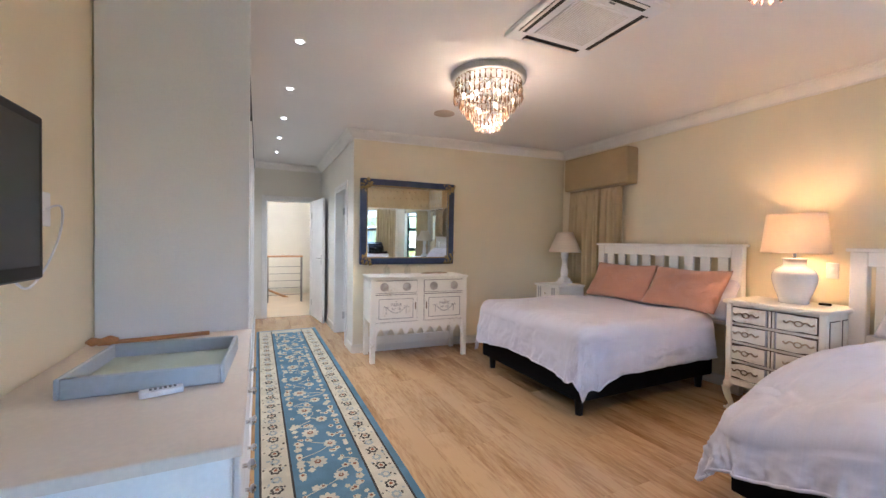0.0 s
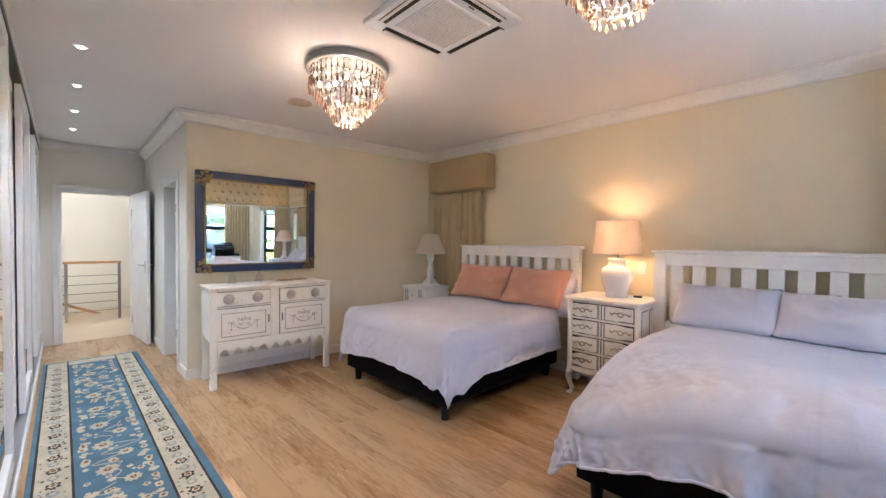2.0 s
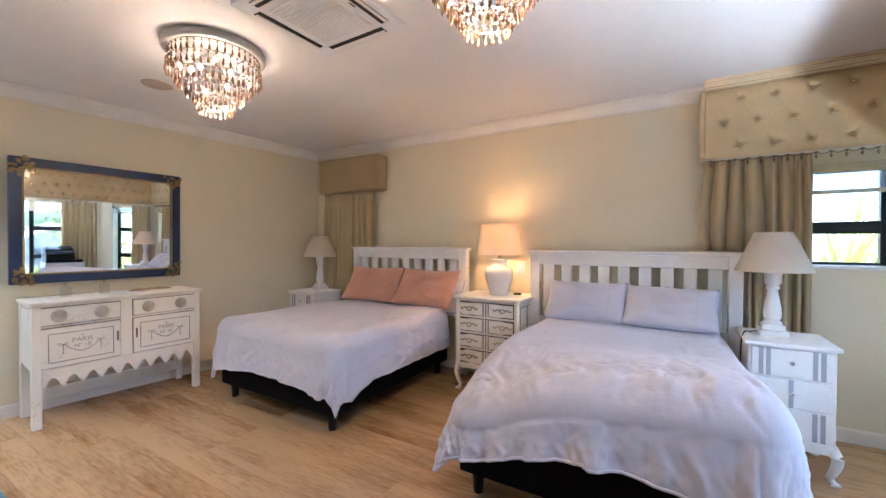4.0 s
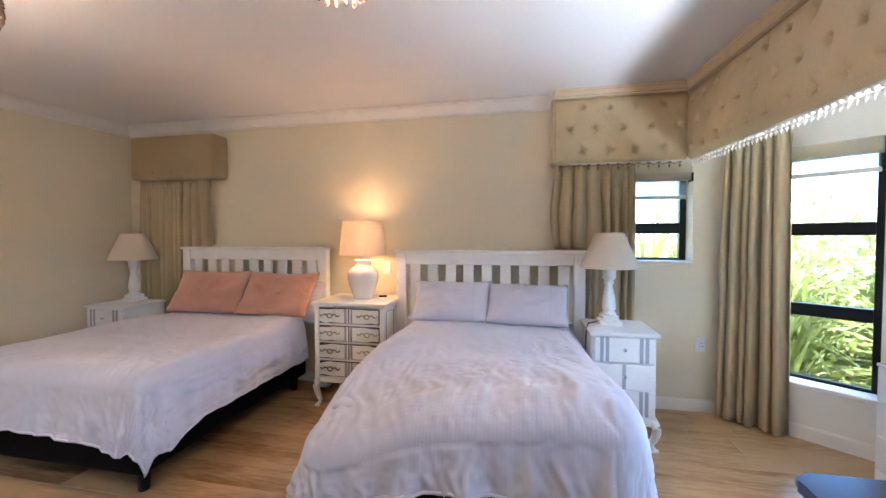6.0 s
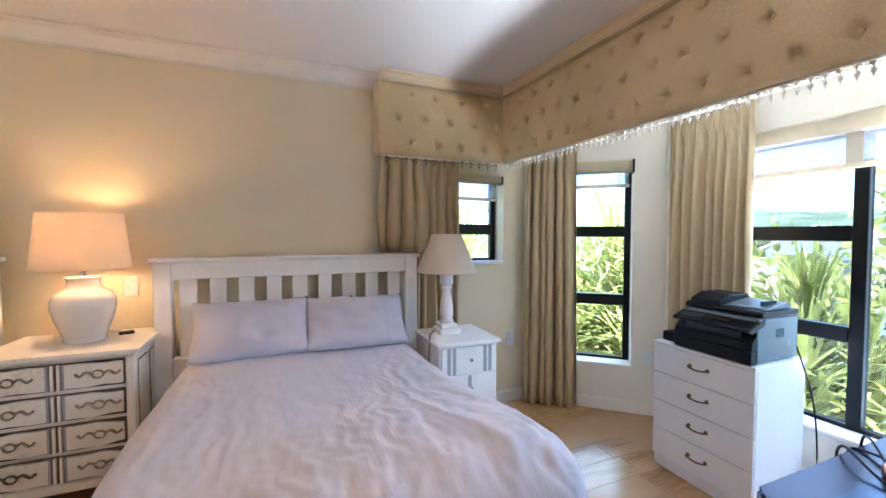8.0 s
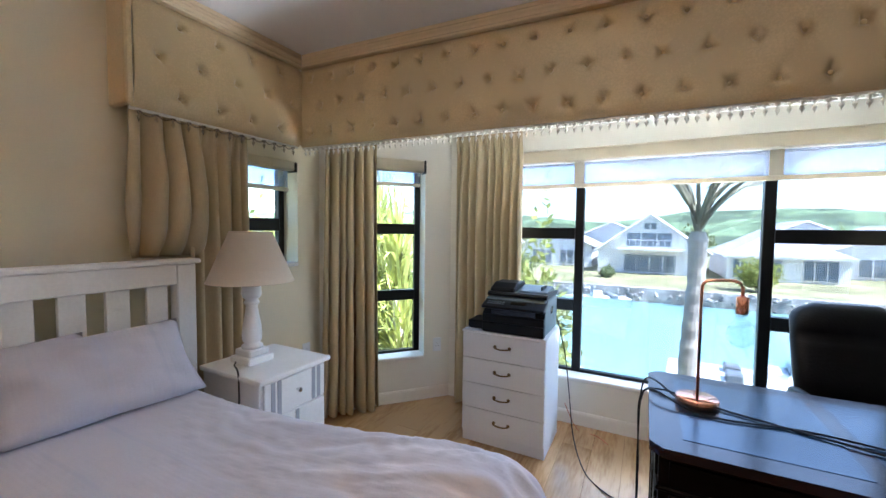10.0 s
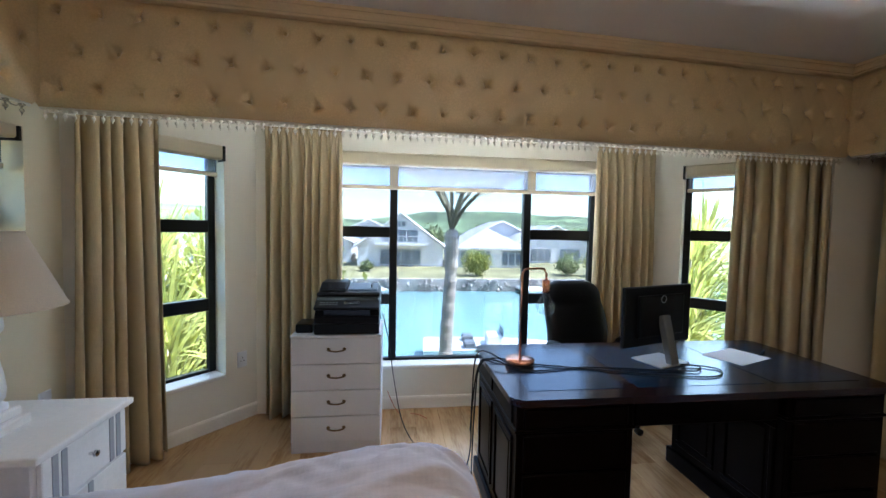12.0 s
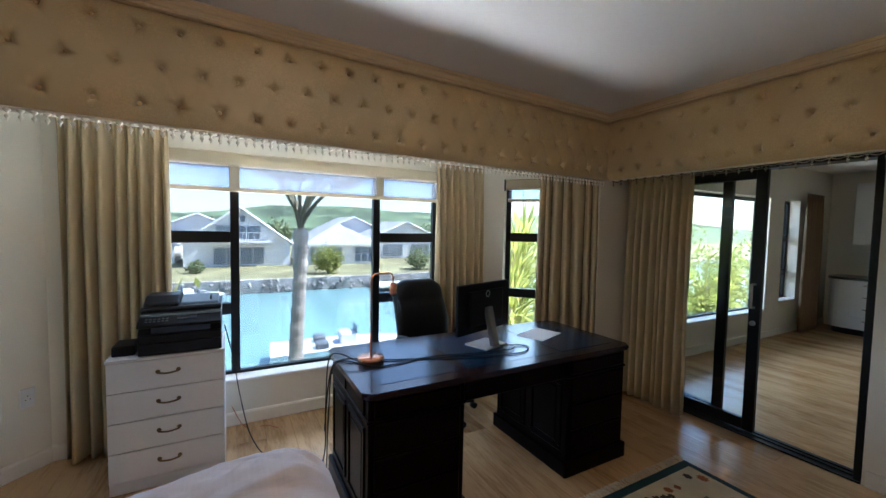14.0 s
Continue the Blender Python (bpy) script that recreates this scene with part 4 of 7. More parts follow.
def pillow(label, at, ry, rz, w, d, h, material, seed, group=""):
    """Pillow: w along its local y, d along local x, h thick."""
    t = thing("pillow", label, "pillow", (0, 0, 0), group=group)
    t.matrix_world = pose(*at, 0, ry, rz)
    bm = bmesh.new()
    n, k = 26, 18
    for side in (1, -1):
        grid = []
        for i in range(n + 1):
            row = []
            for j in range(k + 1):
                u, v = -1 + 2 * i / n, -1 + 2 * j / k
                e = max(0.0, (1 - abs(u) ** 2.6)) ** 0.55 * max(0.0, (1 - abs(v) ** 2.6)) ** 0.55
                pin = 1 - 0.05 * (1 - abs(v)) * abs(u) ** 3 - 0.0
                pin2 = 1 - 0.07 * (1 - abs(u)) * abs(v) ** 3
                zz = side * h / 2 * e + 0.016 * noise.noise((u * 2.5, v * 2.5, seed)) * e * 2 + 0.014 * (0.3 - abs(noise.noise((u * 5 + seed, v * 3.5, seed + 2)))) * e + 0.02 * u * u * v * v
                row.append(bm.verts.new((v * d / 2 * pin2, u * w / 2 * pin, zz)))
            grid.append(row)
        for p, q in zip(grid, grid[1:]):
            for j in range(k):
                bm.faces.new((p[j], p[j + 1], q[j + 1], q[j]))
    bmesh.ops.remove_doubles(bm, verts=bm.verts, dist=0.0008)
    part("case", bm, material, t, smooth=True)
    return t


headboard(2.36, 3.97, 3.98, 1.335)
headboard(0.055, 1.665, 3.92, 1.315)
bed("double bed with a black fabric base and short black legs", 2.29, 3.93, 2.58, 3.97, 0.36, 0.62)
bed("double bed with a black fabric base and short black legs", 2.20, 3.87, 0.19, 1.50, 0.37, 0.65)
duvet("rumpled white duvet spread over a double bed", 2.27, 3.76, 2.53, 3.95, 0.715, 0.47, 0.49, 0.47, M_DUVET, 3.0, 0.10, 0.30, 0.12, 0.0, 0.45, 0.6, 0.22)
duvet("white waffle-weave duvet with faint stripes over a bed", 2.09, 3.72, 0.15, 1.46, 0.755, 0.38, 0.66, 0.46, M_DUVETB, 8.0, 0.20, 0.34, 0.15, 0.04, 0.3, 0.9, 0.15, 0.15, 0.085)
G_P = "pillows on the beds"
pillow("dusty pink pillow leaning on a headboard", (3.78, 3.49, 0.91), -58, 2, 0.76, 0.44, 0.15, M_PINK, 1, G_P)
pillow("dusty pink pillow leaning on a headboard", (3.77, 2.76, 0.91), -56, -3, 0.74, 0.44, 0.15, M_PINK, 2, G_P)
pillow("white pillow behind a pink one", (3.87, 2.70, 0.84), -60, 2, 0.66, 0.42, 0.13, M_DUVET, 6, G_P)
pillow("white striped pillow leaning on a headboard", (3.715, 1.13, 0.90), -50, 2, 0.63, 0.38, 0.16, M_DUVETB, 3, G_P)
pillow("white striped pillow leaning on a headboard", (3.70, 0.53, 0.895), -46, -4, 0.63, 0.38, 0.16, M_DUVETB, 4, G_P)
pillow("white pillow lying behind another", (3.81, 0.84, 0.87), -66, 0, 0.62, 0.36, 0.12, M_DUVET, 5, G_P)


# ---- case furniture ----
def cabriole(parent, x, y, h, out, material):
    """Curved short leg."""
    ox, oy = out
    pts = spline([(x, y, h), (x + ox * 0.022, y + oy * 0.022, h * 0.78), (x + ox * 0.012, y + oy * 0.012, h * 0.45), (x - ox * 0.004, y - oy * 0.004, h * 0.18), (x + ox * 0.012, y + oy * 0.012, 0.012), (x + ox * 0.016, y + oy * 0.016, 0.0)], 4)
    n = len(pts)
    rad = [0.034 - 0.02 * min(1, i / (n * 0.75)) + (0.012 if i > n - 5 else 0) for i in range(n)]
    part("leg", tube(pts, rad, 10), material, parent, smooth=True)


def nightstand_striped(at, w, d, h, label):
    """Three-drawer bedside unit; local -x is its front."""
    t = thing("bedside_table", label, "bedside table", at, group="grey-striped bedside tables")
    leg = 0.20
    part("body", box(-d / 2 + 0.02, d / 2, -w / 2 + 0.02, w / 2 - 0.02, leg, h - 0.025, 0.004), M_WHITE, t)
    part("top", box(-d / 2 - 0.01, d / 2, -w / 2, w / 2, h - 0.025, h, 0.008, segments=2), M_WHITE, t)
    part("apron", box(-d / 2 + 0.005, d / 2, -w / 2 + 0.01, w / 2 - 0.01, leg - 0.03, leg + 0.03, 0.006), M_WHITE, t)
    hh = (h - 0.025 - leg - 0.03) / 3
    for i in range(3):
        z0 = leg + 0.035 + i * hh
        dr = part("drawer_front", box(-d / 2 + 0.002, -d / 2 + 0.02, -w / 2 + 0.035, w / 2 - 0.035, z0, z0 + hh - 0.012, 0.003), M_WHITE, t)
        xs = [-0.32, -0.24, 0.24, 0.32] if i != 1 else [0.0]
        for s in xs:
            part("stripe", box(-d / 2 - 0.0005, -d / 2 + 0.003, s * w - 0.011, s * w + 0.011, z0 + 0.001, z0 + hh - 0.013), M_GREY, dr, "painted grey stripe")
        part("knob", lathe([(0.006, 0), (0.006, 0.012), (0.013, 0.018), (0.011, 0.026), (0.001, 0.029)], (0, 0, 0), 10), M_CHROME, dr).matrix_local = pose(-d / 2 + 0.002, 0, z0 + hh / 2, 0, -90)
    for sx in (-1, 1):
        for sy in (-1, 1):
            cabriole(t, sx * (d / 2 - 0.035), sy * (w / 2 - 0.035), leg, (sx, sy), M_WHITE)
    return t


nightstand_striped((3.56, -0.105, 0), 0.44, 0.44, 0.79, "white bedside table with grey painted stripes and crystal knobs")
nightstand_striped((3.66, 4.33, 0), 0.46, 0.43, 0.80, "white bedside table with painted stripes in the corner")


M_ANTIQ = mat("antiqued_carving", (0.44, 0.35, 0.24), 0.6, vary=0.2, fine=70, second=(0.14, 0.10, 0.06), cut=(0.40, 0.55))


def nightstand_carved(at, w, d, h):
    t = thing("bedside_chest", "distressed cream four-drawer chest with carved swag handles", "bedside chest", at)
    leg = 0.23
    part("body", box(-d / 2 + 0.025, d / 2, -w / 2 + 0.03, w / 2 - 0.03, leg, h - 0.03, 0.004), M_CHALK, t)
    part("top", box(-d / 2 - 0.012, d / 2, -w / 2, w / 2, h - 0.03, h, 0.010, segments=2), M_CHALK, t)
    part("apron", box(-d / 2 + 0.012, d / 2, -w / 2 + 0.02, w / 2 - 0.02, leg - 0.02, leg + 0.03, 0.008), M_CHALK, t)
    for sy in (-1, 1):
        part("corner_post", box(-d / 2 + 0.01, -d / 2 + 0.05, sy * (w / 2 - 0.04) - 0.02, sy * (w / 2 - 0.04) + 0.02, leg, h - 0.03, 0.006), M_CHALK, t)
        for k in range(2):
            x0 = -d / 2 + 0.08 + k * (d - 0.13) / 2
            pan = box(x0, x0 + (d - 0.2) / 2, sy * (w / 2 - 0.03) - 0.003, sy * (w / 2 - 0.03) + 0.003, leg + 0.06, h - 0.08, 0.002)
            part("side_panel", pan, M_WORN_GAP, t)
            part("side_panel", box(x0 + 0.006, x0 + (d - 0.2) / 2 - 0.006, sy * (w / 2 - 0.03) - 0.006, sy * (w / 2 - 0.03) + 0.006, leg + 0.066, h - 0.086, 0.002), M_CHALK, t)
    hh = (h - 0.03 - leg - 0.035) / 4
    rnd = random.Random(4)
    iw = w / 2 - 0.065
    for i in range(4):
        z0 = leg + 0.035 + i * hh
        # Dark backing paints both the worn brown edge and the gap's shade.
        part("drawer_shadow", box(-d / 2 + 0.016, -d / 2 + 0.026, -iw, iw, z0, z0 + hh - 0.02), M_WORN_GAP, t, "worn brown wood and painted gap shade round a drawer")
        for sy in (-1, 1):
            # serpentine drawer front, worn through to brown at its edge
            out = []
            y0, y1 = sy * 0.035, sy * (iw - 0.006)
            n = 18
            for k in range(n + 1):
                f = k / n
                out.append((y0 + (y1 - y0) * f, z0 + 0.008 + 0.006 * math.sin(f * 9 + i + sy) * f + 0.010 * f ** 6))
            for k in range(n, -1, -1):
                f = k / n
                out.append((y0 + (y1 - y0) * f, z0 + hh - 0.028 - 0.006 * math.sin(f * 8 + i) * f - 0.010 * f ** 6))
            own = prism([(p[0], p[1]) for p in out], 0, 0.016, bevel=0.0)
            merge_m = Matrix(((0, 0, -1, -d / 2 + 0.020), (1, 0, 0, 0), (0, 1, 0, 0), (0, 0, 0, 1)))
            bmesh.ops.transform(own, matrix=merge_m, verts=own.verts)
            dr = part("drawer_front", own, M_CHALK, t)
            # swag handle: ring and curled leaves
            c = (sy * (iw * 0.62), z0 + hh / 2 - 0.008)
            hb = bmesh.new()
            ring = [(-d / 2 - 0.004, c[0] + 0.022 * math.cos(a), c[1] + 0.018 * math.sin(a)) for a in [k * 0.3927 for k in range(17)]]
            tube(ring, 0.005, 6, hb)
            for s2 in (-1, 1):
                tube(spline([(-d / 2 + 0.002, c[0] + s2 * 0.02, c[1]), (-d / 2 - 0.006, c[0] + s2 * 0.045, c[1] + 0.014), (-d / 2 - 0.006, c[0] + s2 * 0.07, c[1] - 0.004), (-d / 2 + 0.002, c[0] + s2 * 0.088, c[1] + 0.008)], 4), 0.006, 6, hb)
            part("handle", hb, M_ANTIQ, dr, "carved swag handle with worn paint", smooth=True)
        for s in (-0.030, -0.012, 0.012, 0.030):
            part("stripe", box(-d / 2 + 0.003, -d / 2 + 0.018, s - 0.005, s + 0.005, z0 + 0.004, z0 + hh - 0.024), M_GREY if abs(s) > 0.02 else M_CHALK, t)
    for sx in (-1, 1):
        for sy in (-1, 1):
            cabriole(t, sx * (d / 2 - 0.04), sy * (w / 2 - 0.05), leg, (sx, sy), M_CHALK)
    return t


nightstand_carved((3.80, 1.965, 0), 0.66, 0.50, 0.89)


# ---- table lamps ----
def shade(parent, r0, r1, z0, z1, at, label):
    bm = bmesh.new()
    n = 40
    for a, b, za, zb in ((r0, r1, z0, z1), (r0 - 0.003, r1 - 0.003, z0, z1)):
        lo = [bm.verts.new((at[0] + a * math.cos(k * 2 * math.pi / n), at[1] + a * math.sin(k * 2 * math.pi / n), za)) for k in range(n)]
        hi = [bm.verts.new((at[0] + b * math.cos(k * 2 * math.pi / n), at[1] + b * math.sin(k * 2 * math.pi / n), zb)) for k in range(n)]
        for k in range(n):
            bm.faces.new((lo[k], lo[(k + 1) % n], hi[(k + 1) % n], hi[k]))
    s = part("shade", bm, M_SHADE, parent, label, smooth=True)
    for r, z in ((r0, z0), (r1, z1)):
        ring = [(at[0] + r * math.cos(k * 2 * math.pi / n), at[1] + r * math.sin(k * 2 * math.pi / n), z) for k in range(n + 1)]
        part("shade_ring", tube(ring, 0.003, 5), M_SHADE, s)
    return s


jl = thing("table_lamp", "lit table lamp with a white ceramic jar base", "table lamp", (3.82, 1.945, 0.89))
part("jar_base", lathe([(0.085, 0.0), (0.09, 0.006), (0.088, 0.02), (0.10, 0.06), (0.122, 0.12), (0.135, 0.18), (0.134, 0.22), (0.118, 0.255), (0.085, 0.275), (0.07, 0.285), (0.068, 0.325), (0.074, 0.332), (0.074, 0.342), (0.02, 0.345)], n=40), M_CERAM, jl, "glazed white ceramic jar", smooth=True)
part("stem", lathe([(0.012, 0.345), (0.012, 0.40), (0.02, 0.41), (0.02, 0.46), (0.01, 0.47)], n=14), M_CHROME, jl)
part("bulb", lathe([(0.012, 0.47), (0.028, 0.50), (0.03, 0.52), (0.022, 0.545), (0.002, 0.555)], n=16), M_BULB, jl, "lit warm bulb", smooth=True)
shade(jl, 0.205, 0.175, 0.385, 0.675, (0, 0), "white linen drum shade lit from within")


def baluster_lamp(at, label):
    t = thing("table_lamp", label, "table lamp", at, group="turned white table lamps")
    bm = box(-0.075, 0.075, -0.075, 0.075, 0, 0.035, 0.006)
    box(-0.058, 0.058, -0.058, 0.058, 0.035, 0.07, 0.006, bm)
    part("plinth", bm, M_WHITE, t)
    part("turned_column", lathe([(0.05, 0.07), (0.05, 0.085), (0.035, 0.095), (0.045, 0.11), (0.048, 0.14), (0.043, 0.19), (0.032, 0.25), (0.027, 0.29), (0.036, 0.30), (0.036, 0.31), (0.028, 0.318), (0.044, 0.335), (0.047, 0.35), (0.044, 0.385), (0.05, 0.395), (0.05, 0.405), (0.01, 0.41)], n=28), M_WHITE, t, "turned white wooden column", smooth=True)
    part("stem", lathe([(0.008, 0.41), (0.008, 0.52)], n=10), M_CHROME, t)
    shade(t, 0.205, 0.10, 0.415, 0.665, (0, 0), "pale tapered fabric shade, unlit")
    return t


baluster_lamp((3.615, -0.06, 0.79), "unlit table lamp with a turned white column by the window")
baluster_lamp((3.74, 4.33, 0.80), "unlit table lamp with a turned white column in the corner")


# ---- sideboard and mirror on the north wall ----
sb = thing("sideboard", "distressed white sideboard with scalloped apron and stencilled doors", "sideboard", (1.79, 4.68, 0), -3.6)
SW, SD, SH = 1.14, 0.44, 0.94
fy = -SD / 2
part("body", box(-SW / 2 + 0.02, SW / 2 - 0.02, fy + 0.02, SD / 2, 0.41, SH - 0.025, 0.004), M_CHALK, sb)
part("top", box(-SW / 2 - 0.01, SW / 2 + 0.01, fy - 0.015, SD / 2, SH - 0.025, SH, 0.008, segments=2), M_CHALK, sb)
for sx in (-1, 1):
    for y in (fy + 0.03, SD / 2 - 0.03):
        lx = sx * (SW / 2 - 0.03)
        part("leg", box(lx - 0.027, lx + 0.027, y - 0.027, y + 0.027, 0.0, SH - 0.026, 0.005), M_CHALK, sb)
    part("end_panel", box(sx * (SW / 2 - 0.015) - 0.006, sx * (SW / 2 - 0.015) + 0.006, fy + 0.05, SD / 2 - 0.04, 0.44, SH - 0.06, 0.003), M_CHALK, sb)
part("stretcher", box(-SW / 2 + 0.04, SW / 2 - 0.04, SD / 2 - 0.05, SD / 2 - 0.03, 0.10, 0.20, 0.003), M_CHALK, sb)
# scalloped apron
n = 144
out = []
for k in range(n + 1):
    f = k / n
    out.append((-SW / 2 + 0.06 + (SW - 0.12) * f, 0.285 + 0.082 * (0.5 - 0.5 * math.cos(f * math.pi * 18)) ** 0.8))
out += [(SW / 2 - 0.06, 0.43), (-SW / 2 + 0.06, 0.43)]
own = prism(out, 0, 0.018)
bmesh.ops.transform(own, matrix=Matrix(((1, 0, 0, 0), (0, 0, 1, fy + 0.004), (0, 1, 0, 0), (0, 0, 0, 1))), verts=own.verts)
part("scalloped_apron", own, M_CHALK, sb)


def text(name, body, size, m, material, parent):
    """Built-in font lettering turned into a thin mesh."""
    cu = bpy.data.curves.new(name, "FONT")
    cu.body, cu.size, cu.extrude, cu.align_x, cu.align_y = body, size, 0.0008, "CENTER", "CENTER"
    tmp = bpy.data.objects.new(name, cu)
    me = bpy.data.meshes.new_from_object(tmp)
    bpy.data.objects.remove(tmp)
    me.name = name
    me.materials.clear()
    me.materials.append(material)
    o = new(name, me)
    o.parent = parent
    o.matrix_local = m
    return o


M_ROSE = mat("pale_carved_wood", (0.56, 0.50, 0.42), 0.6, vary=0.12)
M_STENCIL = mat("grey_stencil_paint", (0.42, 0.39, 0.33), 0.7, vary=0.2)
for sx in (-1, 1):
    c = sx * SW / 4
    w = SW / 4 - 0.045
    # Dark board paints the shade in the gap round each drawer.
    part("drawer_gap", box(c - w - 0.005, c + w + 0.005, fy + 0.016, fy + 0.0205, SH - 0.185, SH - 0.045), M_WORN_GAP, sb)
    dr = part("drawer_front", box(c - w, c + w, fy + 0.002, fy + 0.022, SH - 0.18, SH - 0.05, 0.004), M_CHALK, sb)
    for s in (-0.55, 0.5):
        kn = lathe([(0.048, 0.0), (0.046, 0.006), (0.030, 0.010), (0.022, 0.02), (0.012, 0.024), (0.001, 0.025)], (0, 0, 0), 16)
        part("rosette_knob", kn, M_ROSE, dr, "round pale carved rosette knob", smooth=True).matrix_local = pose(c + s * w, fy + 0.003, SH - 0.115, 90)
    # Gap shade round the door, painted the same way.
    part("door_gap", box(c - w - 0.005, c + w + 0.005, fy + 0.016, fy + 0.0205, 0.435, SH - 0.20), M_WORN_GAP, sb)
    dd = part("door", box(c - w, c + w, fy + 0.002, fy + 0.022, 0.44, SH - 0.205, 0.004), M_CHALK, sb)
    z0, z1, x0, x1 = 0.475, SH - 0.245, c - w + 0.045, c + w - 0.045
    mould = bmesh.new()
    for a in ((x0, x1, z0, z0 + 0.006), (x0, x1, z1 - 0.006, z1), (x0, x0 + 0.006, z0, z1), (x1 - 0.006, x1, z0, z1)):
        box(a[0], a[1], fy - 0.001, fy + 0.004, a[2], a[3], bm=mould)
    part("panel_line", mould, M_STENCIL, dd)
    part("latch", box(c - sx * (w - 0.02) - 0.005, c - sx * (w - 0.02) + 0.005, fy - 0.008, fy + 0.004, 0.57, 0.65, 0.002), M_BRONZE, dd)
    text("stencil_lettering", "PARIS", 0.05, pose(c, fy + 0.0012, 0.625, 90), M_STENCIL, dd)
    text("stencil_lettering", "N\u00ba 10", 0.042, pose(c, fy + 0.0012, 0.580, 90), M_STENCIL, dd)
    text("stencil_lettering", "a", 0.03, pose(c, fy + 0.0012, 0.665, 90), M_STENCIL, dd)
    sw = bmesh.new()
    for k in range(22):
        f = k / 21
        x, z = c - 0.105 + 0.21 * f, 0.600 - 0.062 * math.sin(f * math.pi)
        box(x - 0.0045, x + 0.0045, fy + 0.0008, fy + 0.003, z - 0.004, z + 0.004, bm=sw)
    for s in (-1, 1):
        for k in range(7):
            z = 0.60 - k * 0.011
            box(c + s * 0.112 - 0.004, c + s * 0.112 + 0.004, fy + 0.0008, fy + 0.003, z - 0.004, z + 0.004, bm=sw)
        for a in (0.6, 2.5, 3.6, 5.8):
            tube([(c + s * 0.112, fy + 0.001, 0.605), (c + s * 0.112 + 0.028 * math.cos(a), fy + 0.001, 0.608 + 0.016 * math.sin(a)), (c + s * 0.112 + 0.034 * math.cos(a + 0.4), fy + 0.001, 0.606 + 0.02 * math.sin(a + 0.4))], 0.002, 5, sw)
    part("stencil_swag", sw, M_STENCIL, dd, "grey stencilled swag with bows")

FM = pose(1.79, 4.68, 0, 0, 0, -3.6)


def bottle(x, label):
    t = thing("glass_bottle", label, "bottle", tuple(FM @ Vector((x, 0.08, SH))), group="clear bottles on the sideboard")
    part("glass_body", lathe([(0.034, 0), (0.036, 0.006), (0.036, 0.065), (0.028, 0.078), (0.010, 0.085), (0.010, 0.098), (0.013, 0.10)], n=18), M_CRYSTALG, t, smooth=True)
    part("stopper", lathe([(0.007, 0.100), (0.014, 0.112), (0.010, 0.128), (0.002, 0.134)], n=12), M_CRYSTALG, t, smooth=True)


M_CRYSTALG = glass_mat("clear_cut_glass", (0.93, 0.94, 0.93))
bottle(-0.32, "small clear glass bottle with a stopper")
bottle(-0.07, "small clear glass bottle with a stopper")
wr = thing("driftwood_garland", "pale twig garland lying on the sideboard", "ornament", tuple(FM @ Vector((0.26, 0.04, SH))))
rnd = random.Random(5)
bm = bmesh.new()
for k in range(26):
    x, y = rnd.uniform(-0.14, 0.14), rnd.uniform(-0.035, 0.035)
    a = rnd.uniform(-0.5, 0.5)
    tube([(x - 0.03 * math.cos(a), y - 0.03 * math.sin(a), 0.006), (x, y, 0.012 + rnd.uniform(0, 0.01)), (x + 0.03 * math.cos(a), y + 0.03 * math.sin(a), 0.006)], 0.005, 5, bm)
tagged(part("twig_bundle", bm, mat("pale_twigs", (0.55, 0.42, 0.27), 0.8, vary=0.15), wr), kind="stuff")

wm = thing("wall_mirror", "wall mirror in a dark blue frame with gilt corners", "mirror", (1.78, 4.905, 0), -3.2)
wm.matrix_world = pose(1.78, 4.918, 0, 0.9, 0, -2.2)
MW, MZ0, MZ1, MF = 1.19, 1.05, 2.055, 0.085
for nm, a in (("frame_side", (-MW / 2, -MW / 2 + MF, MZ0, MZ1)), ("frame_side", (MW / 2 - MF, MW / 2, MZ0, MZ1)), ("frame_rail", (-MW / 2 + MF, MW / 2 - MF, MZ0, MZ0 + MF)), ("frame_rail", (-MW / 2 + MF, MW / 2 - MF, MZ1 - MF, MZ1))):
    part(nm, box(a[0], a[1], -0.03, 0.02, a[2], a[3], 0.010, segments=2), M_BLUE, wm)
gb = bmesh.new()
i0, i1, j0, j1 = -MW / 2 + MF - 0.012, MW / 2 - MF + 0.012, MZ0 + MF - 0.012, MZ1 - MF + 0.012
for a in ((i0, i1, j0, j0 + 0.012), (i0, i1, j1 - 0.012, j1), (i0, i0 + 0.012, j0, j1), (i1 - 0.012, i1, j0, j1)):
    box(a[0], a[1], -0.034, -0.02, a[2], a[3], 0.003, gb)
part("gilt_slip", gb, M_GOLD, wm, "thin gilt inner edge")
part("mirror_glass", box(-MW / 2 + MF - 0.005, MW / 2 - MF + 0.005, -0.012, -0.006, MZ0 + MF - 0.005, MZ1 - MF + 0.005), M_MIRROR, wm, "clear mirror glass")
rnd = random.Random(9)
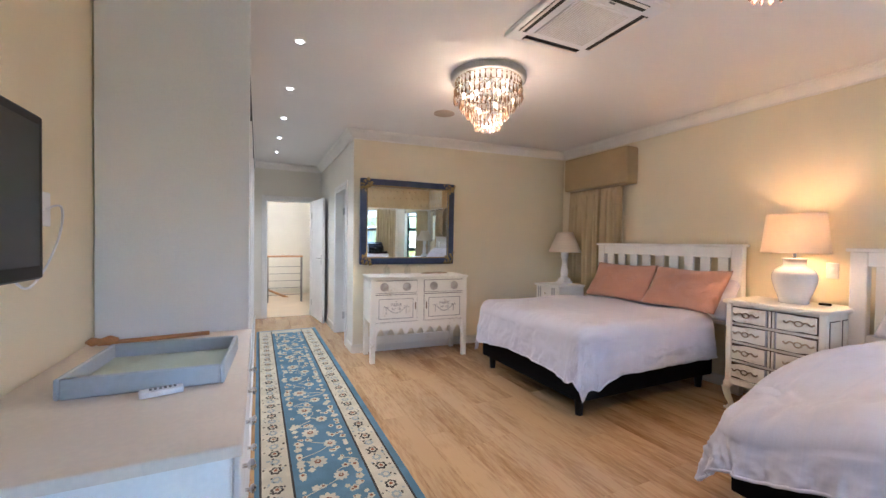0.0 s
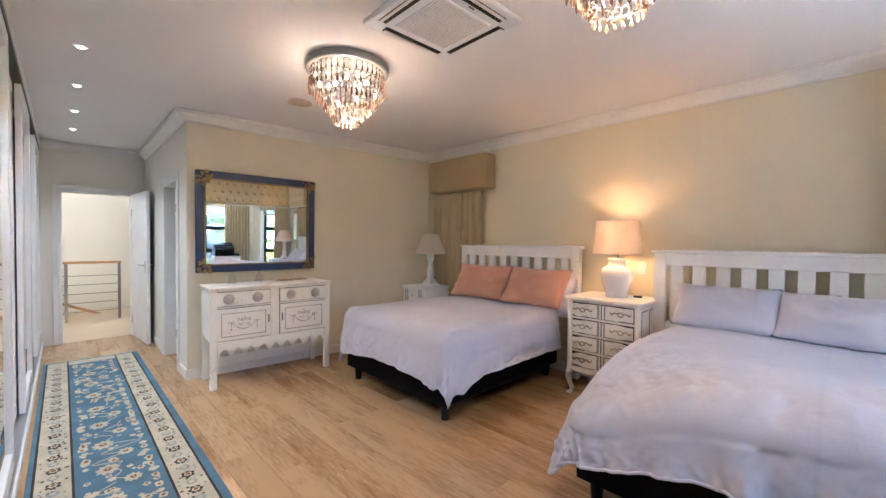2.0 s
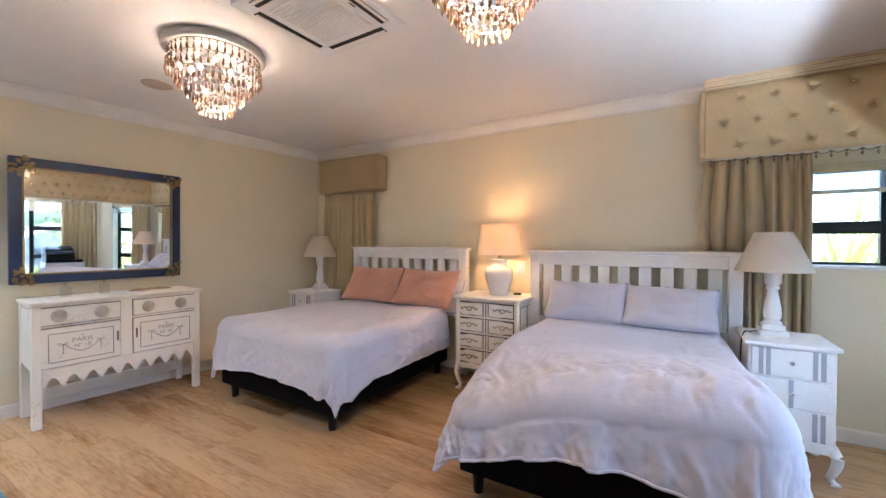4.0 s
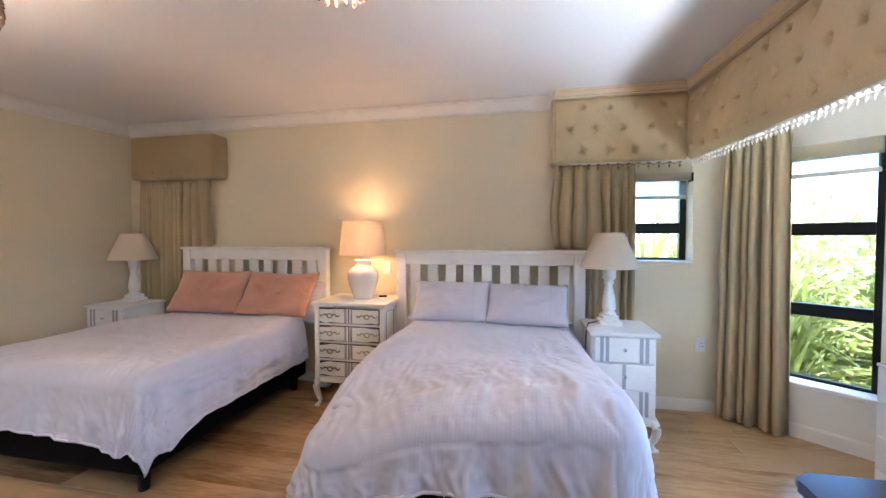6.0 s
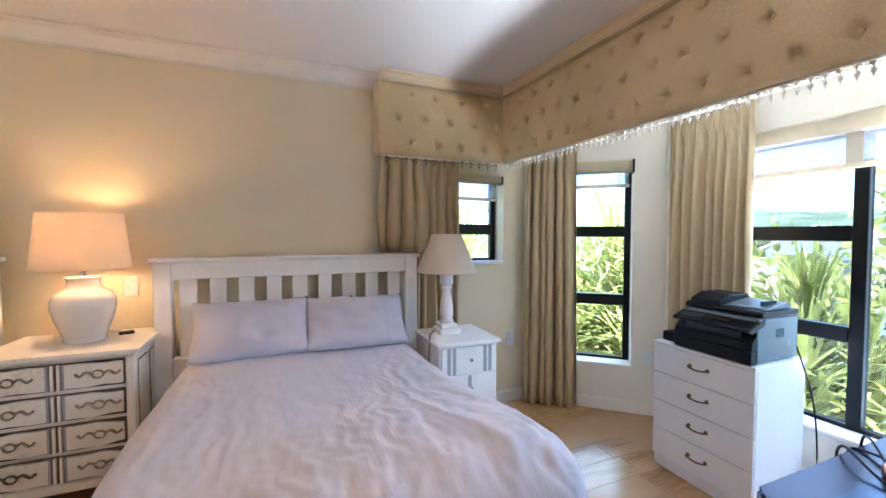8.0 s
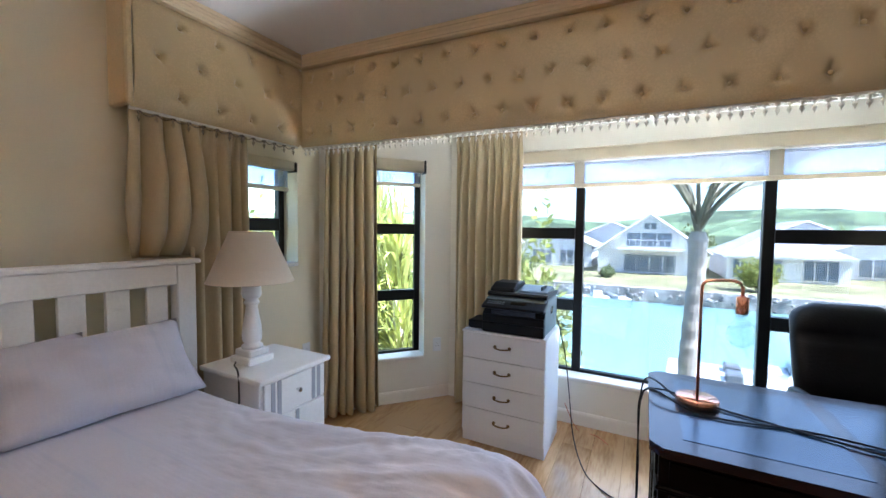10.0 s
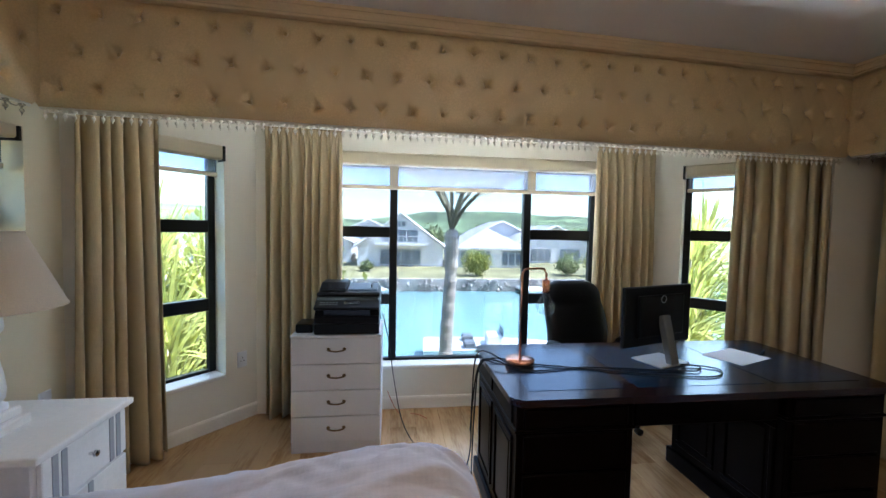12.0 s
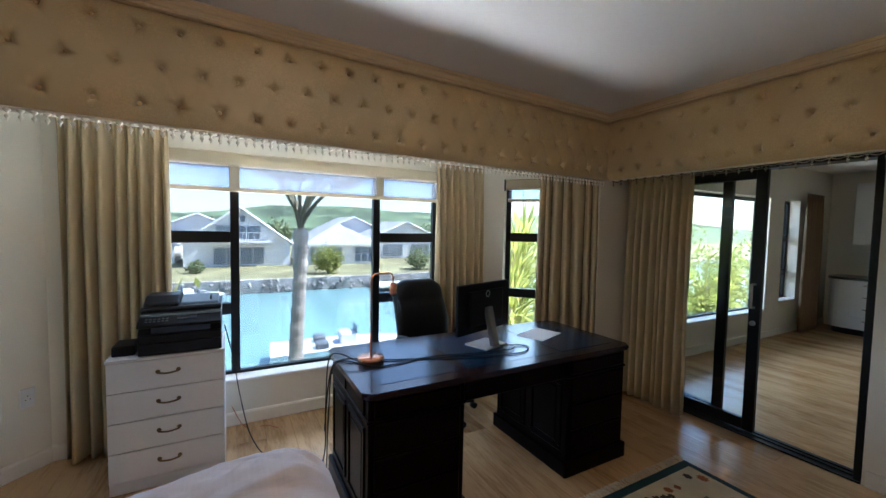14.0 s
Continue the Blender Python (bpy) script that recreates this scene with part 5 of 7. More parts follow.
for sx in (-1, 1):
    for z, sz in ((MZ0, 1), (MZ1, -1)):
        ob = bmesh.new()
        cx = sx * MW / 2
        for k in range(26):
            u, v = rnd.uniform(0.0, 0.13), rnd.uniform(0.0, 0.13)
            if u > 0.085 and v > 0.085 or u + v > 0.19:
                continue
            a = rnd.uniform(0, 6.28)
            p = (cx - sx * (u + 0.008), z + sz * (v + 0.008))
            tube(spline([(p[0], -0.030, p[1]), (p[0] + 0.014 * math.cos(a), -0.038, p[1] + 0.014 * math.sin(a)), (p[0] + 0.018 * math.cos(a + 1.2), -0.036, p[1] + 0.018 * math.sin(a + 1.2)), (p[0] + 0.010 * math.cos(a + 2.2), -0.030, p[1] + 0.010 * math.sin(a + 2.2))], 3), 0.006, 5, ob)
        part("gilt_corner", ob, M_GOLD, wm, "carved gilt corner ornament", smooth=True)

# ---- wardrobe, dresser, television ----
wd = thing("wardrobe", "built-in white wardrobe with mirrored sliding doors", "wardrobe")
Y0, Y1, XF = 2.69, 7.60, 0.07
part("end_panel", box(-0.555, XF + 0.01, Y0, Y0 + 0.04, 0, 2.615, 0.004), M_PANEL, wd, "tall pale end panel")
part("plinth", box(-0.5, XF + 0.012, Y0 + 0.04, Y1, 0, 0.07, 0.004), M_WHITE, wd)
part("bulkhead", box(-0.5, XF, Y0 + 0.04, Y1, 2.53, 2.615, 0.003), M_WHITE, wd)
part("top_track", box(XF - 0.10, XF - 0.005, Y0 + 0.04, Y1, 2.49, 2.53), M_ALU, wd, "dark sliding track")
part("bottom_track", box(XF - 0.10, XF, Y0 + 0.04, Y1, 0.07, 0.085), M_STEEL, wd)
# Solid black block stands in for shade inside the wardrobe.
part("inside", box(-0.54, XF - 0.12, Y0 + 0.05, Y1, 0.08, 2.50), M_ALU, wd, "black block painted as the shaded inside behind the doors")
ny = 5
pw = (Y1 - Y0 - 0.10) / ny
for k in range(ny):
    a, b = Y0 + 0.09 + k * pw, Y0 + 0.09 + (k + 1) * pw + 0.03
    xo = XF - (0.03 if k % 2 == 0 else 0.075)
    bm = box(xo - 0.015, xo + 0.02, a, a + 0.06, 0.09, 2.49, 0.003)
    box(xo - 0.015, xo + 0.02, b - 0.06, b, 0.09, 2.49, 0.003, bm)
    box(xo - 0.015, xo + 0.02, a + 0.06, b - 0.06, 0.09, 0.19, 0.003, bm)
    box(xo - 0.015, xo + 0.02, a + 0.06, b - 0.06, 2.41, 2.49, 0.003, bm)
    d = part("sliding_door", bm, M_WHITE, wd)
    part("mirror_panel", box(xo - 0.004, xo + 0.004, a + 0.055, b - 0.055, 0.185, 2.415), M_MIRROR, d)

ds = thing("dresser", "low white dresser with a cream top and glass knobs", "dresser")
part("body", box(-0.55, 0.065, 1.44, 2.66, 0.08, 0.825, 0.004), M_WHITE, ds)
part("top", box(-0.555, 0.09, 1.40, 2.68, 0.825, 0.855, 0.006, segments=2), mat("cream_dresser_top", (0.72, 0.64, 0.54), 0.4, vary=0.04), ds, "smooth cream top")
part("plinth", box(-0.53, 0.03, 1.46, 2.64, 0.0, 0.08), M_WHITE, ds)
for r in range(3):
    for k in range(2):
        y0 = 1.47 + k * 0.59
        z0 = 0.11 + r * 0.237
        dr = part("drawer_front", box(0.067, 0.083, y0, y0 + 0.57, z0, z0 + 0.222, 0.004), M_WHITE, ds)
        for s in (0.14, 0.43):
            part("knob", lathe([(0.006, 0), (0.006, 0.012), (0.015, 0.02), (0.015, 0.028), (0.006, 0.034)], (0, 0, 0), 10), M_CHROME, dr, "clear glass knob").matrix_local = pose(0.083, y0 + s, z0 + 0.11, 0, 90)
tr = thing("tray", "shallow grey-blue wooden tray with a pale green liner", "tray", (-0.18, 2.065, 0.857), -3)
part("base", box(-0.20, 0.20, -0.195, 0.195, 0, 0.012), M_TRAYIN, tr)
for a in ((-0.214, -0.20, -0.209, 0.209), (0.20, 0.214, -0.209, 0.209), (-0.20, 0.20, -0.209, -0.195), (-0.20, 0.20, 0.195, 0.209)):
    part("side", box(*a, 0, 0.062, 0.004), M_TRAY, tr)
rc = thing("remote_control", "white remote control lying on the dresser", "remote control", (-0.14, 1.815, 0.857), 12)
part("case", box(-0.055, 0.055, -0.02, 0.02, 0, 0.018, 0.005, segments=2), M_PAPER, rc)
for k in range(6):
    part("key", box(-0.03 + 0.012 * k, -0.023 + 0.012 * k, -0.006, 0.006, 0.018, 0.0205), M_GREYPLASTIC, rc)
st = thing("wooden_ornament", "long thin carved wooden ornament behind the tray", "ornament", (-0.30, 2.565, 0.857), 8)
part("shaft", tube([(-0.20, 0, 0.012), (0.21, 0, 0.012)], 0.010, 8), M_WOODSTICK, st)
part("carved_end", lathe([(0.004, 0), (0.02, 0.02), (0.012, 0.05), (0.022, 0.08), (0.010, 0.11)], (0, 0, 0), 10), M_WOODSTICK, st, smooth=True).matrix_local = pose(-0.24, 0, 0.022, 0, 90)

tv = thing("television", "black flat television on a wall bracket", "television", (-0.475, 1.50, 0), 0)
part("case", box(-0.03, 0.02, -0.46, 0.46, 1.20, 1.675, 0.006), M_BLKPLASTIC, tv)
part("screen", box(0.0205, 0.023, -0.43, 0.43, 1.24, 1.645), M_SCREEN, tv, "dark glossy screen")
part("bracket", box(-0.085, -0.03, -0.12, 0.12, 1.35, 1.5), M_ALU, tv)
wo = thing("wall_socket", "white wall socket with a hanging television cable", "socket", (-0.558, 2.22, 1.42))
part("plate", box(0, 0.01, -0.045, 0.045, -0.06, 0.06, 0.003), M_PAPER, wo)
part("cable", tube(spline([(0.012, 0, 0.0), (0.05, 0.01, 0.01), (0.03, 0.06, -0.08), (0.02, -0.02, -0.2), (0.02, -0.15, -0.26), (0.03, -0.3, -0.18)], 6), 0.004, 6), M_PAPER, wo)

# ---- runner and rug ----
RX0, RX1, RY0, RY1 = 0.105, 0.905, 1.35, 6.55


def flower(bm, x, y, z, r, petals, seed):
    rn = random.Random(seed)
    n = petals * 4
    a0 = rn.uniform(0, 6.28)
    rim = [(x + r * (0.72 + 0.28 * abs(math.cos(petals * k / n * math.pi))) * math.cos(a0 + 2 * math.pi * k / n), y + r * 1.15 * (0.72 + 0.28 * abs(math.cos(petals * k / n * math.pi))) * math.sin(a0 + 2 * math.pi * k / n)) for k in range(n)]
    vs = [bm.verts.new((p[0], p[1], z)) for p in rim]
    c = bm.verts.new((x, y, z + 0.0012))
    for k in range(n):
        bm.faces.new((vs[k], vs[(k + 1) % n], c))


ru = thing("runner_rug", "long blue runner with cream floral border", "rug")
part("woven_ground", box(RX0, RX1, RY0, RY1, 0.0, 0.009, 0.003), M_RUGB, ru, "blue woollen pile")
for a, b in ((RX0 + 0.03, RX0 + 0.19), (RX1 - 0.21, RX1 - 0.05)):
    part("border", box(a, b, RY0 + 0.05, RY1 - 0.05, 0.0088, 0.0105), M_RUGC, ru, "cream border with dark motifs")
    for e in (a, b):
        part("border_line", box(e - 0.006, e + 0.006, RY0 + 0.05, RY1 - 0.05, 0.0106, 0.0112), M_RUGD, ru)
for a, b in ((RY0 + 0.05, RY0 + 0.2), (RY1 - 0.2, RY1 - 0.05)):
    part("border", box(RX0 + 0.196, RX1 - 0.216, a, b, 0.0088, 0.0105), M_RUGC, ru)
part("fringe", box(RX0, RX1, RY1, RY1 + 0.03, 0.0, 0.004), M_RUGC, ru)
fc, fr_, fd, fb = bmesh.new(), bmesh.new(), bmesh.new(), bmesh.new()
rnd = random.Random(21)
y = RY0 + 0.3
k = 0
while y < RY1 - 0.25:
    cx = 0.495 + (0.05 if k % 2 else -0.05)
    r = 0.058 if k % 2 == 0 else 0.044
    flower(fc, cx, y, 0.0108, r, 9, k)
    flower(fr_, cx, y, 0.0125, r * 0.38, 6, k + 50)
    flower(fc, cx, y, 0.0145, r * 0.16, 5, k + 70)
    for s in range(16):
        px = rnd.uniform(0.335, 0.655)
        py = y + rnd.uniform(-0.10, 0.12)
        if abs(px - cx) < 0.09 and abs(py - y) < 0.09:
            px = 0.35 if px < cx else 0.64
        q = rnd.uniform(0.010, 0.026)
        flower(fc, px, py, 0.0108, q, rnd.choice((4, 5, 6)), k * 9 + s)
        if s % 3 == 0:
            flower(fr_, px, py, 0.0122, q * 0.45, 5, k * 9 + s + 300)
    tube(spline([(cx, y, 0.0095), (cx + rnd.uniform(-0.12, 0.12), y + 0.06, 0.0095), (cx + rnd.uniform(-0.15, 0.15), y + 0.12, 0.0095), (0.495 + rnd.uniform(-0.1, 0.1), y + 0.19, 0.0095)], 4), 0.0028, 4, fc)
    for bxm in (RX0 + 0.11, RX1 - 0.13):
        for j in range(2):
            py = y + j * 0.095
            if j == 0:
                flower(fd, bxm, py, 0.0112, 0.036, 6, k + j)
                flower(fc, bxm, py, 0.0128, 0.022, 6, k + j + 9)
                flower(fr_, bxm, py, 0.0142, 0.012, 5, k)
            else:
                flower(fb, bxm, py, 0.0112, 0.03, 8, k + j)
                flower(fc, bxm, py, 0.0128, 0.016, 6, k + j + 9)
            for s in range(5):
                flower(fb if s % 2 else fd, bxm + rnd.uniform(-0.065, 0.065), py + rnd.uniform(-0.05, 0.05), 0.0110, rnd.uniform(0.005, 0.010), 4, s)
    y += 0.19
    k += 1
for nm, bm, m in (("cream_floral_motif", fc, M_RUGC), ("rust_floral_motif", fr_, M_RUGR), ("dark_motif", fd, M_RUGD), ("blue_motif", fb, mat("grey_blue_rug_wool", (0.33, 0.36, 0.34), 0.95, vary=0.1, fine=300, bump=0.3, spec=0.05))):
    tagged(part(nm, bm, m, ru), kind="stuff")

rg = thing("fringed_rug", "dark blue oriental rug with a cream fringe", "rug", (0, 0, 0))
GX0, GX1, GY0, GY1 = -0.39, 0.92, 0.06, 1.10
part("woven_ground", box(GX0, GX1, GY0, GY1, 0.0, 0.009, 0.003), mat("dark_teal_rug_wool", (0.03, 0.065, 0.075), 0.95, vary=0.15, fine=300, bump=0.3, spec=0.05), rg)
part("border", box(GX0 + 0.05, GX1 - 0.05, GY0 + 0.06, GY1 - 0.06, 0.0088, 0.0105), M_RUGC, rg)
part("field", box(GX0 + 0.26, GX1 - 0.26, GY0 + 0.28, GY1 - 0.28, 0.0105, 0.0115), M_RUGB, rg)
bm, bm2 = bmesh.new(), bmesh.new()
for s in range(150):
    flower((bm, bm2)[s % 2], rnd.uniform(GX0 + 0.1, GX1 - 0.1), rnd.uniform(GY0 + 0.11, GY1 - 0.11), 0.0116, rnd.uniform(0.012, 0.04), rnd.choice((4, 6, 8)), s)
tagged(part("dark_motif", bm, M_RUGD, rg), kind="stuff")
tagged(part("rust_motif", bm2, M_RUGR, rg), kind="stuff")
bm = bmesh.new()
for s in range(130):
    x = GX0 + 0.01 * s
    tube([(x, GY0 + 0.01, 0.005), (x + rnd.uniform(-0.012, 0.012), GY0 - 0.03, 0.008), (x + rnd.uniform(-0.02, 0.02), GY0 - 0.06, 0.003)], 0.004, 4, bm)
tagged(part("fringe", bm, M_RUGC, rg, "cream knotted fringe"), kind="stuff")

# ---- ceiling fittings ----
# Warm lamplight is put into the clear drops as amber colour.
M_DROP = cloth_mat("lit_crystal", (0.20, 0.12, 0.066), 0.3, vary=0.04, fine=20)
M_DROP.node_tree.nodes["Principled BSDF"].inputs["Roughness"].default_value = 0.08
M_DROP.node_tree.nodes["Principled BSDF"].inputs["Specular IOR Level"].default_value = 1.0


def crystal(bm, x, y, z, h, r, seed):
    rn = random.Random(seed)
    a0 = rn.uniform(0, 6)
    top = bm.verts.new((x, y, z))
    bot = bm.verts.new((x + rn.uniform(-0.004, 0.004), y, z - h))
    ring = [bm.verts.new((x + r * math.cos(a0 + k * 1.2566), y + r * math.sin(a0 + k * 1.2566), z - h * 0.68)) for k in range(5)]
    for k in range(5):
        bm.faces.new((top, ring[k], ring[(k + 1) % 5]))
        bm.faces.new((bot, ring[(k + 1) % 5], ring[k]))


def chandelier(x, y, label):
    t = thing("chandelier", label, "chandelier", (x, y, 2.62), group="crystal ceiling lights")
    part("canopy", lathe([(0.288, 0.0), (0.292, -0.005), (0.292, -0.044), (0.286, -0.05), (0.27, -0.05), (0.268, -0.036), (0.02, -0.036)], n=48), mat("satin_silver", (0.42, 0.42, 0.43), 0.3, metal=0.7, vary=0.05), t, "satin silver ceiling plate", smooth=True)
    tiers = ((0.255, -0.05, 40, 0.06), (0.265, -0.12, 44, 0.075), (0.215, -0.185, 38, 0.075), (0.16, -0.245, 30, 0.075), (0.11, -0.32, 24, 0.05), (0.095, -0.365, 20, 0.04))
    for i, (r, z, n, h) in enumerate(tiers):
        ring = [(r * math.cos(k * 2 * math.pi / 36), r * math.sin(k * 2 * math.pi / 36), z) for k in range(37)]
        part("tier_ring", tube(ring, 0.0035, 5), M_CHROME, t)
        bm = bmesh.new()
        for k in range(n):
            a = 2 * math.pi * (k + 0.5 * (i % 2)) / n
            crystal(bm, r * math.cos(a), r * math.sin(a), z - 0.018, h * (0.85 + 0.3 * ((k * 7) % 5) / 5), 0.0085, k + i * 50)
            crystal(bm, r * math.cos(a), r * math.sin(a), z - 0.002, 0.018, 0.007, k)
        tagged(part("crystal_fringe", bm, M_DROP, t, "clear hanging crystal drops"), kind="stuff")
    for k in range(16):
        a = 2 * math.pi * k / 16
        part("arm", tube(spline([(0.04 * math.cos(a), 0.04 * math.sin(a), -0.04), (0.16 * math.cos(a + 0.2), 0.16 * math.sin(a + 0.2), -0.12), (0.22 * math.cos(a + 0.3), 0.22 * math.sin(a + 0.3), -0.09), (0.24 * math.cos(a + 0.1), 0.24 * math.sin(a + 0.1), -0.16)], 4), 0.0028, 5), M_CHROME, t)
    for k in range(9):
        a = 2 * math.pi * k / 9
        r = 0.19 if k % 3 else 0.10
        part("bulb", lathe([(0.004, 0.0), (0.012, -0.012), (0.013, -0.022), (0.008, -0.034), (0.001, -0.04)], (r * math.cos(a), r * math.sin(a), -0.09 - 0.05 * (k % 3)), 8), M_BULB, t, "lit halogen bulb", smooth=True)
    part("stem", tube([(0, 0, -0.036), (0, 0, -0.40)], 0.008, 8), M_CHROME, t)
    return t


chandelier(*CHANDELIERS[0], "lit round crystal chandelier with tiers of drops")
chandelier(*CHANDELIERS[1], "lit round crystal chandelier above the bed")

ac = thing("air_conditioner", "white square ceiling cassette air conditioner", "air conditioner", (1.80, 2.125, 2.62), -1)
part("panel", box(-0.32, 0.32, -0.32, 0.32, -0.03, 0.0, 0.012, segments=2), M_PAPER, ac)
part("grille_plate", box(-0.19, 0.19, -0.19, 0.19, -0.038, -0.030, 0.004), M_PAPER, ac)
bm = bmesh.new()
for k in range(22):
    x = -0.17 + 0.34 * k / 21
    box(x - 0.003, x + 0.003, -0.175, 0.175, -0.041, -0.038, bm=bm)
part("grille", bm, mat("pale_grille", (0.68, 0.67, 0.65), 0.6), ac, "fine pale grille")
for rz in (0, 90, 180, 270):
    sl = part("air_slot", box(-0.21, 0.21, 0.235, 0.285, -0.0325, -0.029), M_ALU, ac, "dark air slot")
    sl.matrix_local = pose(0, 0, 0, 0, 0, rz)
    fl = part("flap", box(-0.205, 0.205, 0.262, 0.283, -0.037, -0.032, 0.002), M_TRIM, ac)
    fl.matrix_local = pose(0, 0, 0, 0, 0, rz)
part("badge", box(-0.02, 0.02, -0.225, -0.215, -0.0335, -0.030), M_GREYPLASTIC, ac)
sp = thing("ceiling_speaker", "round flush ceiling speaker with a beige grille", "speaker", (1.81, 3.98, 2.62))
part("rim", lathe([(0.105, 0.0), (0.105, -0.006), (0.09, -0.008), (0.0, -0.008)], n=32), mat("beige_grille", (0.55, 0.45, 0.36), 0.7), sp)
for dy in DOWNLIGHTS:
    d = thing("downlight", "small round recessed ceiling downlight, lit", "downlight", (0.36, dy, 2.62), group="corridor downlights")
    part("trim_ring", lathe([(0.036, 0.0), (0.036, -0.004), (0.022, -0.006), (0.020, -0.002)], n=20), M_TRIM, d)
    part("lamp", lathe([(0.020, -0.003), (0.001, -0.004)], n=16), M_DOWN, d, "glowing lamp")

# ---- chest of drawers and printer ----
co = thing("chest_of_drawers", "white four-drawer chest with bronze handles by the bay", "chest of drawers", (2.657, -1.42, 0))
CW, CD, CH = 0.575, 0.43, 0.79
part("carcass", box(-CW / 2, CW / 2, -CD / 2, CD / 2 - 0.018, 0.0, CH - 0.018, 0.002), M_PAPER, co)
part("top", box(-CW / 2 - 0.003, CW / 2 + 0.003, -CD / 2, CD / 2 + 0.003, CH - 0.018, CH, 0.003), M_PAPER, co)
hh = (CH - 0.018 - 0.075) / 4
for k in range(4):
    z0 = 0.075 + k * hh
    dr = part("drawer_front", box(-CW / 2 + 0.002, CW / 2 - 0.002, CD / 2 - 0.017, CD / 2, z0 + 0.003, z0 + hh - 0.002, 0.0025), M_PAPER, co)
    hb = tube(spline([(-0.05, CD / 2, z0 + hh * 0.5 + 0.012), (-0.048, CD / 2 + 0.02, z0 + hh * 0.5 + 0.01), (0, CD / 2 + 0.026, z0 + hh * 0.5 + 0.004), (0.048, CD / 2 + 0.02, z0 + hh * 0.5 + 0.01), (0.05, CD / 2, z0 + hh * 0.5 + 0.012)], 4), 0.005, 6)
    for s in (-0.05, 0.05):
        merge(hb, lathe([(0.012, 0), (0.010, 0.005), (0.001, 0.006)], (0, 0, 0), 10), pose(s, CD / 2, z0 + hh * 0.5 + 0.012, -90))
    part("handle", hb, M_BRONZE, dr, "curved bronze handle", smooth=True)

pr = thing("printer", "black and grey multifunction laser printer", "printer", (2.59, -1.40, CH))
M_PRINTER = mat("blue_grey_printer_case", (0.075, 0.10, 0.115), 0.38, vary=0.06, fine=200, bump=0.03)


def side_profile(name, outline, x0, x1, material, parent, label="", bevel=0.004):
    """A part drawn out along x from its outline in y, z."""
    own = prism(outline, x0, x1, bevel=bevel)
    bmesh.ops.transform(own, matrix=Matrix(((0, 0, 1, 0), (1, 0, 0, 0), (0, 1, 0, 0), (0, 0, 0, 1))), verts=own.verts)
    return part(name, own, material, parent, label)


side_profile("body", [(-0.19, 0.008), (0.165, 0.008), (0.165, 0.19), (0.13, 0.235), (-0.19, 0.235)], -0.205, 0.205, M_PRINTER, pr, "blue-grey case", 0.008)
side_profile("paper_cassette", [(0.166, 0.006), (0.203, 0.006), (0.212, 0.018), (0.212, 0.075), (0.166, 0.075)], -0.207, 0.207, M_BLKPLASTIC, pr)
side_profile("front_cover", [(0.166, 0.079), (0.212, 0.079), (0.208, 0.125), (0.19, 0.128), (0.166, 0.17)], -0.207, 0.207, M_BLKPLASTIC, pr)
part("paper_slot", box(-0.15, 0.15, 0.15, 0.192, 0.128, 0.165, 0.002), M_SCREEN, pr)
cp = side_profile("control_panel", [(0.10, 0.20), (0.20, 0.165), (0.226, 0.172), (0.228, 0.186), (0.10, 0.236)], -0.208, 0.208, M_BLKPLASTIC, pr, "slanted control panel")
for k in range(12):
    key = part("key", box(-0.006, 0.006, -0.004, 0.004, 0, 0.003), M_GREYPLASTIC, cp)
    key.matrix_local = pose(0.17 - (k % 6) * 0.02, 0.17 + 0.022 * (k // 6), 0.2085 - 0.0086 * (k // 6), -21)
part("display", box(-0.05, 0.05, -0.014, 0.014, 0, 0.003), M_SCREEN, cp).matrix_local = pose(-0.03, 0.175, 0.2066, -21)
side_profile("scanner_lid", [(-0.19, 0.239), (0.12, 0.239), (0.125, 0.255), (0.11, 0.268), (-0.19, 0.268)], -0.206, 0.206, M_BLKPLASTIC, pr)
side_profile("document_feeder", [(-0.18, 0.268), (0.10, 0.268), (0.09, 0.288), (0.0, 0.322), (-0.15, 0.322), (-0.18, 0.30)], 0.02, 0.195, M_BLKPLASTIC, pr, "", 0.006)
side_profile("feeder_tray", [(-0.15, 0.27), (0.07, 0.27), (0.05, 0.279), (-0.14, 0.300)], -0.19, 0.018, M_PRINTER, pr)
part("tray_guide", box(-0.15, -0.142, -0.10, 0.03, 0.285, 0.31, 0.002), M_BLKPLASTIC, pr)
for x in (-0.2065, 0.2045):
    part("side_vent", box(x, x + 0.002, -0.06, 0.01, 0.13, 0.175, 0.0008), M_SCREEN, pr)
    part("side_latch", box(x, x + 0.003, -0.12, -0.09, 0.08, 0.11, 0.001), M_GREYPLASTIC, pr)
ph = thing("power_adapter", "small black power box beside the printer", "adapter", (2.875, -1.35, CH))
part("case", box(-0.055, 0.055, -0.09, 0.09, 0, 0.06, 0.012, segments=2), M_BLKPLASTIC, ph)


def cable(name, label, pts, r=0.004, m=None):
    t = thing(name, label, "cable")
    part("flex", tube(spline(pts, 8), r, 6), m or M_BLKPLASTIC, t, smooth=True)


cable("cable", "black cable trailing from the printer to the floor", [(2.37, -1.55, 0.86), (2.32, -1.60, 0.6), (2.28, -1.57, 0.34), (2.22, -1.42, 0.10), (2.12, -1.22, 0.006), (2.0, -1.08, 0.006), (1.88, -1.02, 0.006)])
cable("cable", "thin orange cable lying on the floor", [(2.33, -1.70, 0.2), (2.24, -1.74, 0.006), (2.10, -1.70, 0.006), (2.02, -1.62, 0.006)], 0.003, mat("orange_flex", (0.5, 0.14, 0.04), 0.5))

# ---- desk ----
dk = thing("desk", "dark mahogany pedestal desk with a green leather top", "desk")
